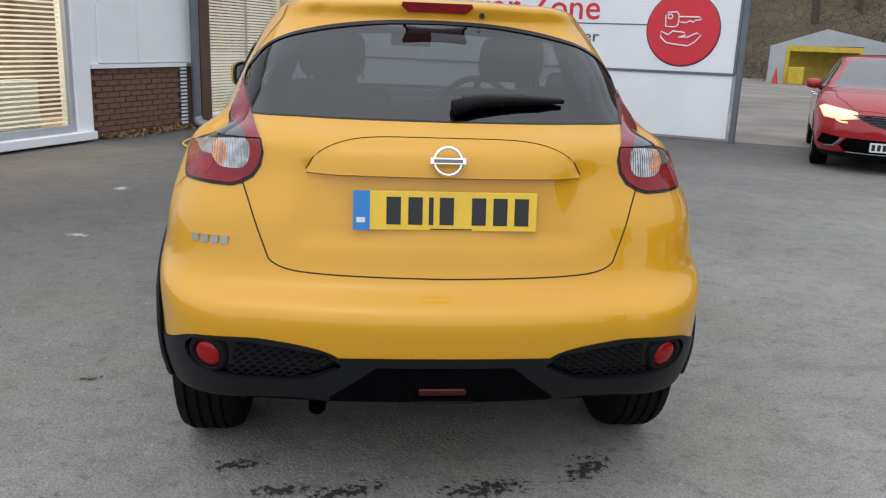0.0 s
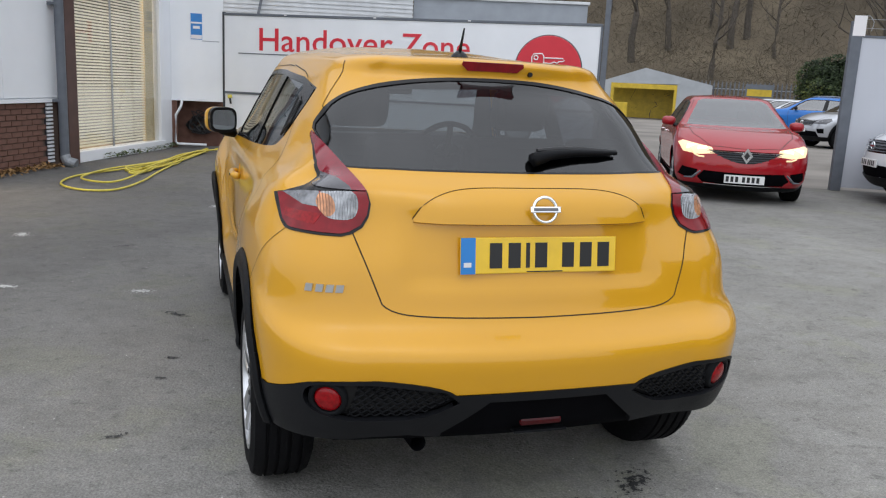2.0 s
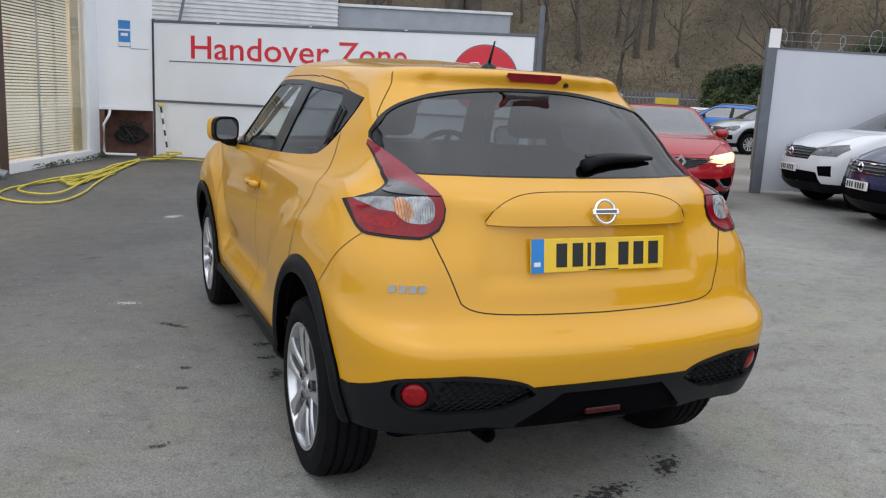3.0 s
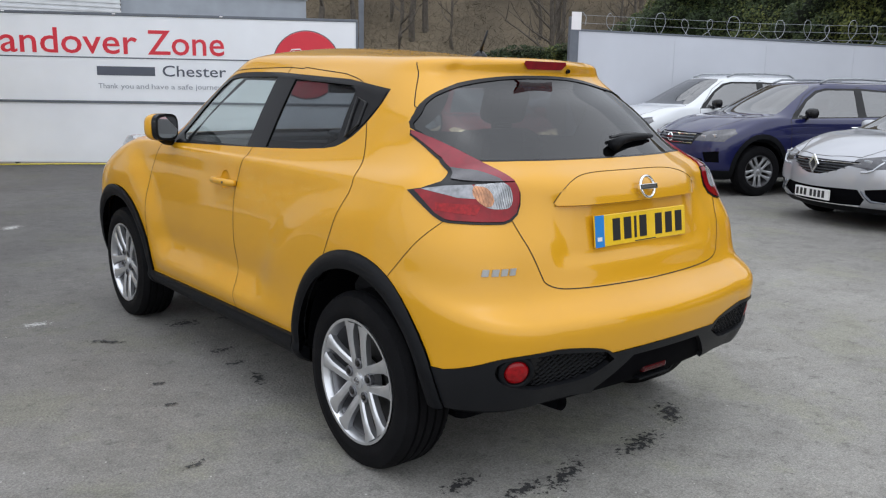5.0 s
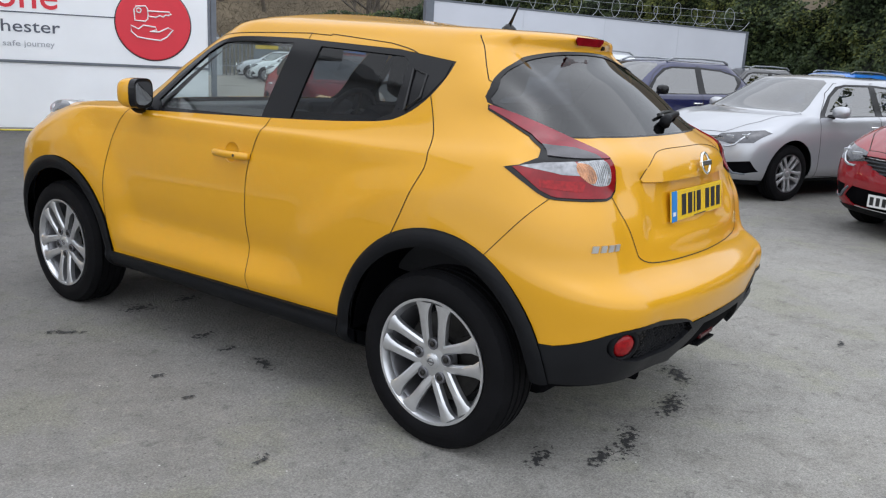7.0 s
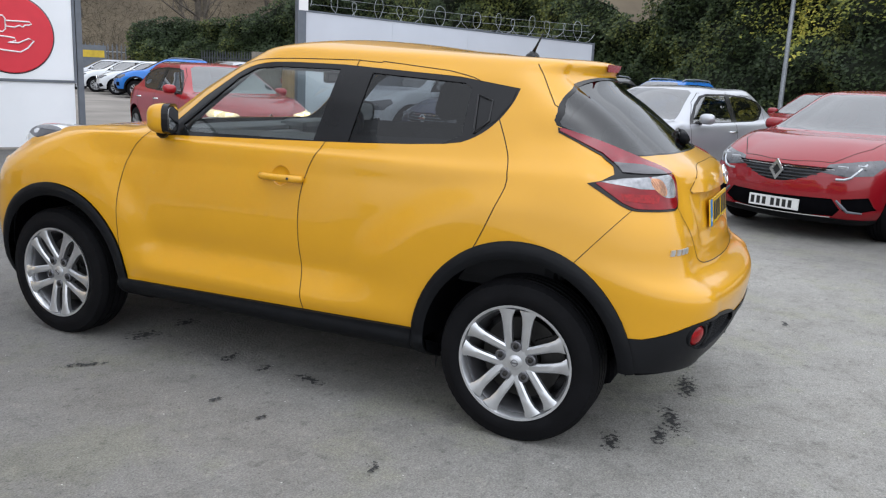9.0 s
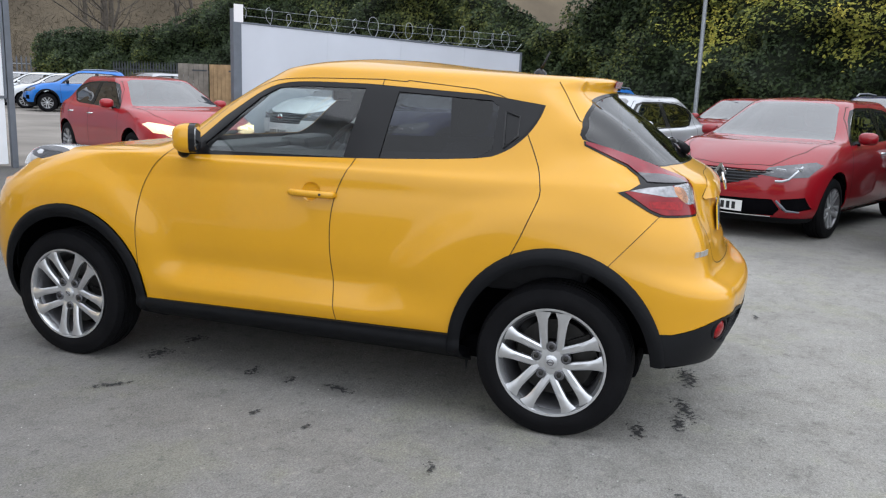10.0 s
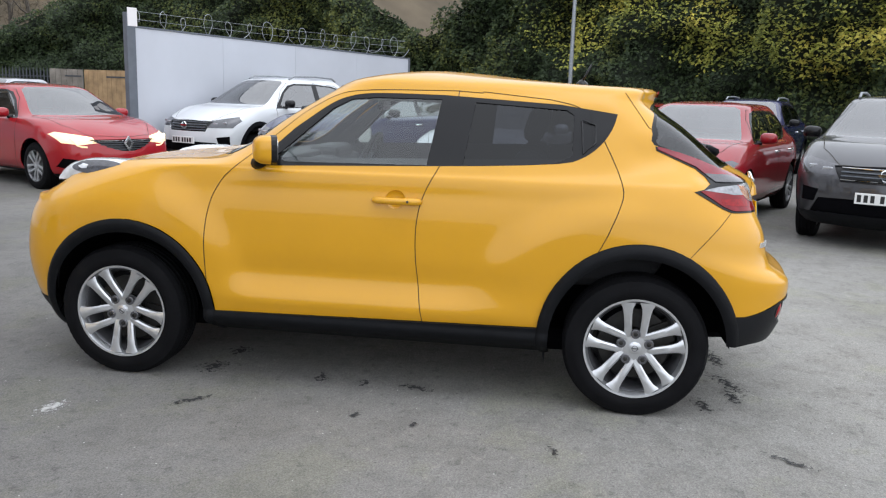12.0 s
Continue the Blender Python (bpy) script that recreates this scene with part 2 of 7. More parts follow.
class Shape:
    """A car body as a stack of plan outlines, from the floor's edge to the roof's middle line."""

    def __init__(self, **k):
        self.k = k

    def outline(self, i, n_rear, n_corner, n_side, n_front):
        """The left half of one outline, from the middle of the rear to the middle of the front."""
        g = {key: val[i] if isinstance(val, (list, tuple)) else val for key, val in self.k.items()}
        w, yr, yf = g["W"], g["YR"], g["YF"]
        rx, ry, fx, fy = g["RX"] * w, g["RY"], g["FX"] * w, g["FY"]
        pts = []
        for j in range(n_rear):
            x = (w - rx) * j / n_rear
            pts.append((x, yr + g["BOW"] * (x / w) ** 2))
        y0 = yr + g["BOW"] * ((w - rx) / w) ** 2
        for j in range(n_corner):
            a = math.pi / 2 * j / n_corner
            pts.append((w - rx + rx * math.sin(a) ** 0.9, y0 + ry * (1 - math.cos(a) ** 0.9)))
        y1 = yf - g["BOWF"] * ((w - fx) / w) ** 2
        for j in range(n_side):
            t = j / n_side
            pts.append((w, y0 + ry + (y1 - fy - y0 - ry) * t))
        for j in range(n_corner):
            a = math.pi / 2 * j / n_corner
            pts.append((w - fx + fx * math.cos(a) ** 0.9, y1 - fy + fy * math.sin(a) ** 0.9))
        for j in range(n_front + 1):
            x = (w - fx) * (1 - j / n_front)
            pts.append((x, yf - g["BOWF"] * (x / w) ** 2))
        out = []
        for x, y in pts:
            a, b = smoothstep((y - yr) / g["RB"]), smoothstep((yf - y) / g["FB"])
            z = g["ZS"] + (g["ZR"] - g["ZS"]) * (1 - a) + (g["ZF"] - g["ZS"]) * (1 - b)
            bulge = g["HR"] * math.exp(-(((y - g["YA"]) / 0.42) ** 2)) + g["HF"] * math.exp(-(((y - g["YB"]) / 0.42) ** 2))
            taper = 1 - g["TR"] * max(0.0, g["YA"] + 1.0 - y) ** 2 - g["TF"] * max(0.0, y - g["YB"] + 0.7) ** 2
            out.append(Vector((-(x * taper + bulge * (x / w) ** 4), y, z)))
        return out

    def grid(self, cols=(12, 12, 44, 12), fine=7):
        rows = [self.outline(i, *cols) for i in range(len(self.k["W"]))]
        n = len(rows)
        out = []
        for i in range(n - 1):
            p0, p1, p2, p3 = rows[max(i - 1, 0)], rows[i], rows[i + 1], rows[min(i + 2, n - 1)]
            for j in range(fine if i < n - 2 else fine + 1):
                t = j / fine
                line = []
                for a, b, c, d in zip(p0, p1, p2, p3):
                    k1, k2 = max((b - a).length, 1e-4) ** 0.5, max((c - b).length, 1e-4) ** 0.5
                    k3 = max((d - c).length, 1e-4) ** 0.5
                    m1 = ((c - b) / k2 - (c - a) / (k1 + k2) + (b - a) / k1) * k2 if i > 0 else (c - b)
                    m2 = ((d - c) / k3 - (d - b) / (k2 + k3) + (c - b) / k2) * k2 if i < n - 2 else (c - b)
                    t2, t3 = t * t, t * t * t
                    line.append((2 * t3 - 3 * t2 + 1) * b + (t3 - 2 * t2 + t) * m1 + (3 * t2 - 2 * t3) * c + (t3 - t2) * m2)
                line[0].x = line[-1].x = 0.0
                out.append(line)
        return out


def skin(grid):
    bm = bmesh.new()
    layer = bm.faces.layers.int.new("panel")
    vs = [[bm.verts.new(p) for p in line] for line in grid]
    for a, b in zip(vs, vs[1:]):
        for i in range(len(a) - 1):
            bm.faces.new((a[i + 1], a[i], b[i], b[i + 1]))
    bmesh.ops.remove_doubles(bm, verts=bm.verts, dist=1e-5)
    return bm, layer


def planes_of(axis, pts):
    """The sides of a convex outline as planes whose normals look out. axis x: (y, z); y: (x, z); z: (x, y)."""
    n = len(pts)
    area = sum(pts[i][0] * pts[(i + 1) % n][1] - pts[(i + 1) % n][0] * pts[i][1] for i in range(n))
    out = []
    for i in range(n):
        (a0, b0), (a1, b1) = pts[i], pts[(i + 1) % n]
        da, db = (b1 - b0), -(a1 - a0)
        if area < 0:
            da, db = -da, -db
        if abs(da) + abs(db) < 1e-9:
            continue
        co = {"x": (0, a0, b0), "y": (a0, 0, b0), "z": (a0, b0, 0)}[axis]
        no = {"x": (0, da, db), "y": (da, 0, db), "z": (da, db, 0)}[axis]
        out.append((Vector(co), Vector(no).normalized()))
    return out


def half(axis, value, side):
    """A half-space: side -1 keeps what lies below the value, +1 what lies above."""
    v = Vector([value if a == axis else 0 for a in "xyz"])
    return (v, Vector([-side if a == axis else 0 for a in "xyz"]))


def carve(bm, layer, planes, pid, among=(0,)):
    """Cuts the faces along the planes and marks what lies inside them all as one panel."""
    faces = []
    for f in bm.faces:
        if f[layer] in among and all(any((v.co - co).dot(no) < 1e-5 for v in f.verts) for co, no in planes):
            faces.append(f)
    for co, no in planes:
        if not faces:
            return
        geom = list({v for f in faces for v in f.verts}) + list({e for f in faces for e in f.edges}) + faces
        res = bmesh.ops.bisect_plane(bm, geom=geom, plane_co=co, plane_no=no, dist=1e-6)
        faces = [f for f in res["geom"] if isinstance(f, bmesh.types.BMFace) and (f.calc_center_median() - co).dot(no) < 0]
    for f in faces:
        f[layer] = pid


def arch(cy, cz, a, b, n=18):
    return [(cy + a * math.cos(2 * math.pi * k / n), cz + b * math.sin(2 * math.pi * k / n)) for k in range(n)]


def panel(bm, layer, pids, mirror, push=0.0, edge=0.0):
    """The faces of some panels as a bmesh of their own, with their normals. mirror: 'both' joins the right half on, 'right' gives it alone."""
    bm.normal_update()
    out = bmesh.new()
    normals = []
    for sx in {"both": (1, -1), "left": (1,), "right": (-1,)}[mirror]:
        made = {}
        for f in bm.faces:
            if f[layer] not in pids:
                continue
            for v in f.verts:
                if v not in made:
                    p, nn = v.co + v.normal * (push(v.co) if callable(push) else push), v.normal
                    made[v] = out.verts.new((p.x * sx, p.y, p.z))
                    normals.append((nn.x * sx, nn.y, nn.z))
            loop = [made[v] for v in f.verts]
            try:
                out.faces.new(loop if sx > 0 else list(reversed(loop)))
            except ValueError:
                pass
    if callable(push):
        out.normal_update()
        normals = [tuple(v.normal) for v in out.verts]
    if edge > 0:
        border = [e for e in out.edges if e.is_boundary and not (abs(e.verts[0].co.x) < 1e-5 and abs(e.verts[1].co.x) < 1e-5)]
        out.verts.ensure_lookup_table()
        out.verts.index_update()
        down = {}
        for e in border:
            for v in e.verts:
                if v not in down:
                    nn = Vector(normals[v.index])
                    down[v] = out.verts.new(v.co - nn * edge)
        for w in down.values():
            out.verts.remove(w)
        # each strip of the turned-in edge keeps its own points, so that it shades as an edge
        for e in border:
            a, b = e.verts
            fl = e.link_loops[0]
            if fl.vert is a:
                a, b = b, a
            na, nb = Vector(normals[a.index]), Vector(normals[b.index])
            pa, pb = a.co.copy(), b.co.copy()
            quad = [out.verts.new(q) for q in (pa, pb, pb - nb * edge, pa - na * edge)]
            f = out.faces.new(quad)
            f.normal_update()
            normals += [tuple(f.normal)] * 4
    return out, normals


def seams(bm, layer, pairs, width=0.006, lift=0.0012):
    """Dark ribbons where two panels meet, on both sides of the car."""
    out = bmesh.new()
    for e in bm.edges:
        if len(e.link_faces) != 2:
            continue
        a, b = (f[layer] for f in e.link_faces)
        if a == b or not ((a, b) in pairs or (b, a) in pairs):
            continue
        p, q = e.verts
        d = (q.co - p.co)
        if d.length < 1e-6:
            continue
        d.normalize()
        n = (p.normal + q.normal).normalized()
        s = d.cross(n) * (width / 2)
        ext = d * 0.0015
        for sx in (1, -1):
            quad = [p.co - ext - s, q.co + ext - s, q.co + ext + s, p.co - ext + s]
            vs = [out.verts.new(((c + n * lift).x * sx, (c + n * lift).y, (c + n * lift).z)) for c in quad]
            out.faces.new(vs if sx < 0 else list(reversed(vs)))
    return out


# ---- wheels ----


def wheel_meshes(radius, width, rim, spokes, mat_rim, double=True, mat_face=None):
    """Shared meshes of a wheel whose outer face looks to -x and whose middle is the origin."""
    out = {}
    h = width / 2
    bm = bmesh.new()
    prof = [(rim, -h + 0.012), (rim + 0.012, -h + 0.001), (rim + 0.045, -h - 0.004), (radius - 0.045, -h + 0.001), (radius - 0.018, -h + 0.008), (radius - 0.004, -h + 0.03)]
    for g in (-0.058, -0.02, 0.02, 0.058):
        x = g * width / 0.215
        prof += [(radius - 0.001, x - 0.006), (radius - 0.010, x - 0.0045), (radius - 0.010, x + 0.0045), (radius - 0.001, x + 0.006)]
    prof += [(radius - 0.004, h - 0.03), (radius - 0.018, h - 0.008), (radius - 0.045, h + 0.004), (rim + 0.012, h), (rim, h - 0.012)]
    lathe(bm, prof, 72)
    # shoulder blocks
    for k in range(60):
        a = 2 * math.pi * k / 60
        for sx in (-1, 1):
            box(bm, (-0.016, -0.008, -0.004), (0.016, 0.008, 0.004), Matrix.Rotation(a, 4, "X") @ Matrix.Translation((sx * (h - 0.026), 0, radius - 0.013)) @ Matrix.Rotation(sx * radians(22), 4, "Y"))
    out["tyre"] = (bm, RUBBER)
    bm = bmesh.new()
    lathe(bm, [(rim + 0.002, -h + 0.006), (rim + 0.004, -h + 0.001), (rim - 0.006, -h + 0.002), (rim - 0.016, -h + 0.02), (rim - 0.018, -h + 0.034)], 56)
    out["rim"] = (bm, mat_rim)
    bm = bmesh.new()
    lathe(bm, [(rim - 0.018, -h + 0.034), (rim - 0.03, -h + 0.05), (rim - 0.035, h - 0.02), (rim, h - 0.01)], 48)
    out["barrel"] = (bm, DARK_ALLOY)
    bm = bmesh.new()
    face = -h + 0.004
    n = spokes
    for k in range(n):
        base = 2 * math.pi * k / n
        for s in ((-1, 1) if double else (0,)):
            # a tapered, crowned bar from the hub to the rim
            r0, r1 = 0.048, rim - 0.013
            rings = []
            steps = 7
            for j in range(steps):
                t = j / (steps - 1)
                r = r0 + (r1 - r0) * t
                off = s * (0.030 + 0.013 * t) * rim / 0.215
                half_w = (0.0150 + 0.003 * t + (0.017 * t ** 7)) * (1.0 if double else 1.8) * rim / 0.215
                dip = 0.018 * (1 - t) ** 2 - 0.001 * t
                x0 = face + dip
                ring = [(x0 + 0.006, off - half_w), (x0, off - half_w * 0.55), (x0, off + half_w * 0.55), (x0 + 0.006, off + half_w), (x0 + 0.03, off + half_w * 0.8), (x0 + 0.03, off - half_w * 0.8)]
                rings.append([bm.verts.new((x, y, r)) for x, y in ring])
            for p, q in zip(rings, rings[1:]):
                for i in range(6):
                    bm.faces.new((p[i], p[(i + 1) % 6], q[(i + 1) % 6], q[i]))
            bmesh.ops.transform(bm, matrix=Matrix.Rotation(base, 4, "X"), verts=[v for ring in rings for v in ring])
    bmesh.ops.recalc_face_normals(bm, faces=bm.faces)
    lathe(bm, [(0.0, face + 0.016), (0.03, face + 0.016), (0.066, face + 0.020), (0.074, face + 0.034), (0.074, face + 0.07)], 30)
    out["spokes"] = (bm, mat_face or mat_rim)
    bm = bmesh.new()
    lathe(bm, [(0.0, face + 0.006), (0.020, face + 0.007), (0.029, face + 0.011), (0.031, face + 0.020)], 24)
    out["hub_cap"] = (bm, ALLOY)
    if double:
        # the cap's plain mark and the dark pockets that hold the nuts
        bm = bmesh.new()
        lathe(bm, [(0.011, face + 0.0062), (0.0125, face + 0.0045), (0.0145, face + 0.0062)], 20)
        box(bm, (face + 0.004, -0.016, -0.0028), (face + 0.0063, 0.016, 0.0028))
        out["cap_mark"] = (bm, DARK_ALLOY)
        for k in range(5):
            a = 2 * math.pi * k / 5
            bm = bmesh.new()
            vs = lathe(bm, [(0.0, face + 0.0138), (0.0165, face + 0.0134), (0.0185, face + 0.0105), (0.0215, face + 0.0125), (0.022, face + 0.03)], 18)
            bmesh.ops.transform(bm, matrix=Matrix.Translation((0.0, -0.066 * math.sin(a), 0.066 * math.cos(a))), verts=vs)
            out["nut_pocket" + " " * k] = (bm, DARK_ALLOY)
    for k in range(5 if double else 0):
        a = 2 * math.pi * k / 5
        bm = bmesh.new()
        vs = lathe(bm, [(0.0, face + 0.002), (0.007, face + 0.002), (0.0105, face + 0.004), (0.0115, face + 0.014)], 6)
        bmesh.ops.transform(bm, matrix=Matrix.Translation((0.004, -0.066 * math.sin(a), 0.066 * math.cos(a))), verts=vs)
        out["wheel_nut" + " " * k] = (bm, STEEL)
    bm = bmesh.new()
    lathe(bm, [(0.0, face + 0.085), (0.075, face + 0.085), (0.08, face + 0.095), (rim - 0.065, face + 0.095), (rim - 0.065, face + 0.12), (0.0, face + 0.12)], 40)
    box(bm, (face + 0.075, -0.05, 0.085), (face + 0.135, 0.05, rim - 0.05), Matrix.Rotation(radians(65), 4, "X"))
    out["brake_disc"] = (bm, STEEL)
    bm = bmesh.new()
    lathe(bm, [(0.0, h - 0.02), (rim - 0.03, h - 0.02), (rim - 0.03, h - 0.03), (0.0, h - 0.03)], 30)
    out["wheel_back"] = (bm, GLOSS_BLACK)
    return out


def put_wheels(car, meshes, places):
    """Four wheels from one set of meshes; x < 0 is the left side."""
    shared = None
    for x, y, z in places:
        m = Matrix.Translation((x, y, z)) @ (Matrix.Rotation(math.pi, 4, "Z") if x > 0 else Matrix.Identity(4)) @ Matrix.Rotation(radians(14.2 * y), 4, "X")
        w = new("wheel", None)
        w.parent, w.matrix_basis = car, m
        if shared is None:
            shared = {}
            for key, (bm, mat) in meshes.items():
                ob = part(key.strip(), bm, mat, w, smooth=False)
                for pl in ob.data.polygons:
                    pl.use_smooth = True
                ob.data.set_sharp_from_angle(angle=radians(35))
                shared[key] = ob.data
        else:
            for key, me in shared.items():
                ob = new(key.strip(), me)
                ob.parent = w


# ---- the yellow crossover ----
JUKE = Shape(
    YR=[-0.50, -0.652, -0.728, -0.760, -0.758, -0.660, -0.618, -0.575, -0.455, -0.235, -0.080, -0.088, 0.22, 0.45],
    ZR=[0.30, 0.338, 0.44, 0.56, 0.648, 0.722, 0.90, 1.07, 1.148, 1.32, 1.438, 1.492, 1.512, 1.525],
    BOW=[0.06, 0.10, 0.13, 0.14, 0.14, 0.12, 0.11, 0.11, 0.12, 0.14, 0.16, 0.17, 0.06, 0.0],
    RX=[0.30, 0.34, 0.38, 0.38, 0.36, 0.33, 0.30, 0.30, 0.32, 0.30, 0.26, 0.26, 0.30, 0.3],
    RY=[0.20, 0.34, 0.40, 0.42, 0.40, 0.34, 0.30, 0.30, 0.30, 0.26, 0.22, 0.20, 0.15, 0.05],
    W=[0.70, 0.80, 0.832, 0.845, 0.848, 0.842, 0.828, 0.802, 0.762, 0.678, 0.600, 0.535, 0.31, 0.0004],
    ZS=[0.24, 0.29, 0.38, 0.56, 0.74, 0.88, 0.98, 1.055, 1.105, 1.30, 1.450, 1.500, 1.540, 1.550],
    YF=[3.0, 3.06, 3.20, 3.275, 3.265, 3.22, 3.10, 2.75, 2.16, 1.84, 1.56, 1.42, 1.15, 0.95],
    ZF=[0.20, 0.20, 0.32, 0.52, 0.70, 0.83, 0.92, 1.055, 1.125, 1.33, 1.480, 1.515, 1.548, 1.556],
    BOWF=[0.10, 0.22, 0.26, 0.28, 0.28, 0.28, 0.26, 0.22, 0.22, 0.22, 0.18, 0.15, 0.05, 0.0],
    FX=0.36, FY=[0.3, 0.4, 0.42, 0.45, 0.45, 0.45, 0.45, 0.4, 0.32, 0.28, 0.2, 0.2, 0.15, 0.05],
    RB=[0.9, 0.9, 0.9, 0.9, 0.75, 0.8, 0.8, 0.8, 0.9, 0.9, 1.1, 1.1, 0.9, 0.6],
    FB=[0.9, 0.9, 0.9, 0.9, 1.0, 1.1, 1.2, 0.9, 0.8, 0.7, 0.7, 0.7, 0.6, 0.4],
    HR=[0, 0.005, 0.008, 0.012, 0.012, 0.012, 0.010, 0.006, 0.0, 0, 0, 0, 0, 0],
    HF=[0, 0.005, 0.010, 0.018, 0.022, 0.026, 0.020, 0.008, 0.0, 0, 0, 0, 0, 0],
    YA=0.0, YB=2.53,
    TR=[0, 0, 0, 0.004, 0.006, 0.010, 0.014, 0.032, 0.065, 0.105, 0.11, 0.11, 0.08, 0],
    TF=[0, 0, 0, 0, 0, 0, 0, 0, 0, 0, 0, 0, 0, 0],
)
(PAINT, ARCH, HOLE, SILL, BUMPER_BLACK, SIDE_BLACK, DOOR_GLASS, REAR_DOOR_GLASS, QUARTER_GLASS, TAIL_GLASS, WINDSCREEN, FRONT_DOOR, REAR_DOOR, TAILGATE, REAR_BUMPER,
 LAMP_RED, LAMP_CLEAR, LAMP_ARM, LAMP_EDGE, ROOF, BONNET, HEADLAMP, MESH, FRONT_BLACK, FUEL, SPOILER, LAMP_ORANGE, GRILLE, FRONT_BUMPER, LOWER_LAMP, DIFFUSER, FRONT_ARCH, LAMP_BORDER, GLASS_EDGE, HANDLE_BOWL) = range(35)


def rounded(line, which, n=4):
    """A convex outline with the named corners turned into short arcs."""
    out = []
    for i, p in enumerate(line):
        if i not in which:
            out.append(p)
            continue
        a, b = line[i - 1], line[(i + 1) % len(line)]
        a, b = ((p[0] + 0.48 * (q[0] - p[0]), p[1] + 0.48 * (q[1] - p[1])) for q in (a, b))
        for k in range(n + 1):
            t = k / n
            out.append(tuple((1 - t) ** 2 * u + 2 * t * (1 - t) * v + t * t * w for u, v, w in zip(a, p, b)))
    return out


def door_hollow(y, z):
    """How far the flank lies inside the line over the two wheels."""
    rear = math.hypot(y / 0.80, (z - 0.33) / 0.66)
    fore = math.hypot((y - 2.53) / 0.64, (z - 0.33) / 0.66)
    swell = max(1 - smoothstep((rear - 0.88) / 0.24), 1 - smoothstep((fore - 0.88) / 0.26))
    fade = smoothstep((1.11 - z) / 0.15) * smoothstep((z - 0.42) / 0.16) * smoothstep((y + 0.15) / 0.3) * smoothstep((2.45 - y) / 0.3)
    return 0.030 * (1 - swell) * fade


def arch_swell(p):
    """The rounded section of the wheel-arch cladding, fullest in the middle of its width."""
    cy = 0.0 if p.y < 1.2 else 2.49
    t = (math.hypot((p.y - cy) / 0.402, (p.z - 0.335) / 0.410) - 1) / 0.152
    return 0.004 + 0.018 * max(0.0, math.sin(math.pi * min(1.0, max(0.0, 0.10 + 0.86 * t)))) ** 0.7


def bowl(p):
    """The hollow for the fingers behind the door handle."""
    r = math.hypot((p.y - 1.143) / 0.047, (p.z - 0.956) / 0.044)
    return -0.013 * max(0.0, 1 - r * r) ** 0.6


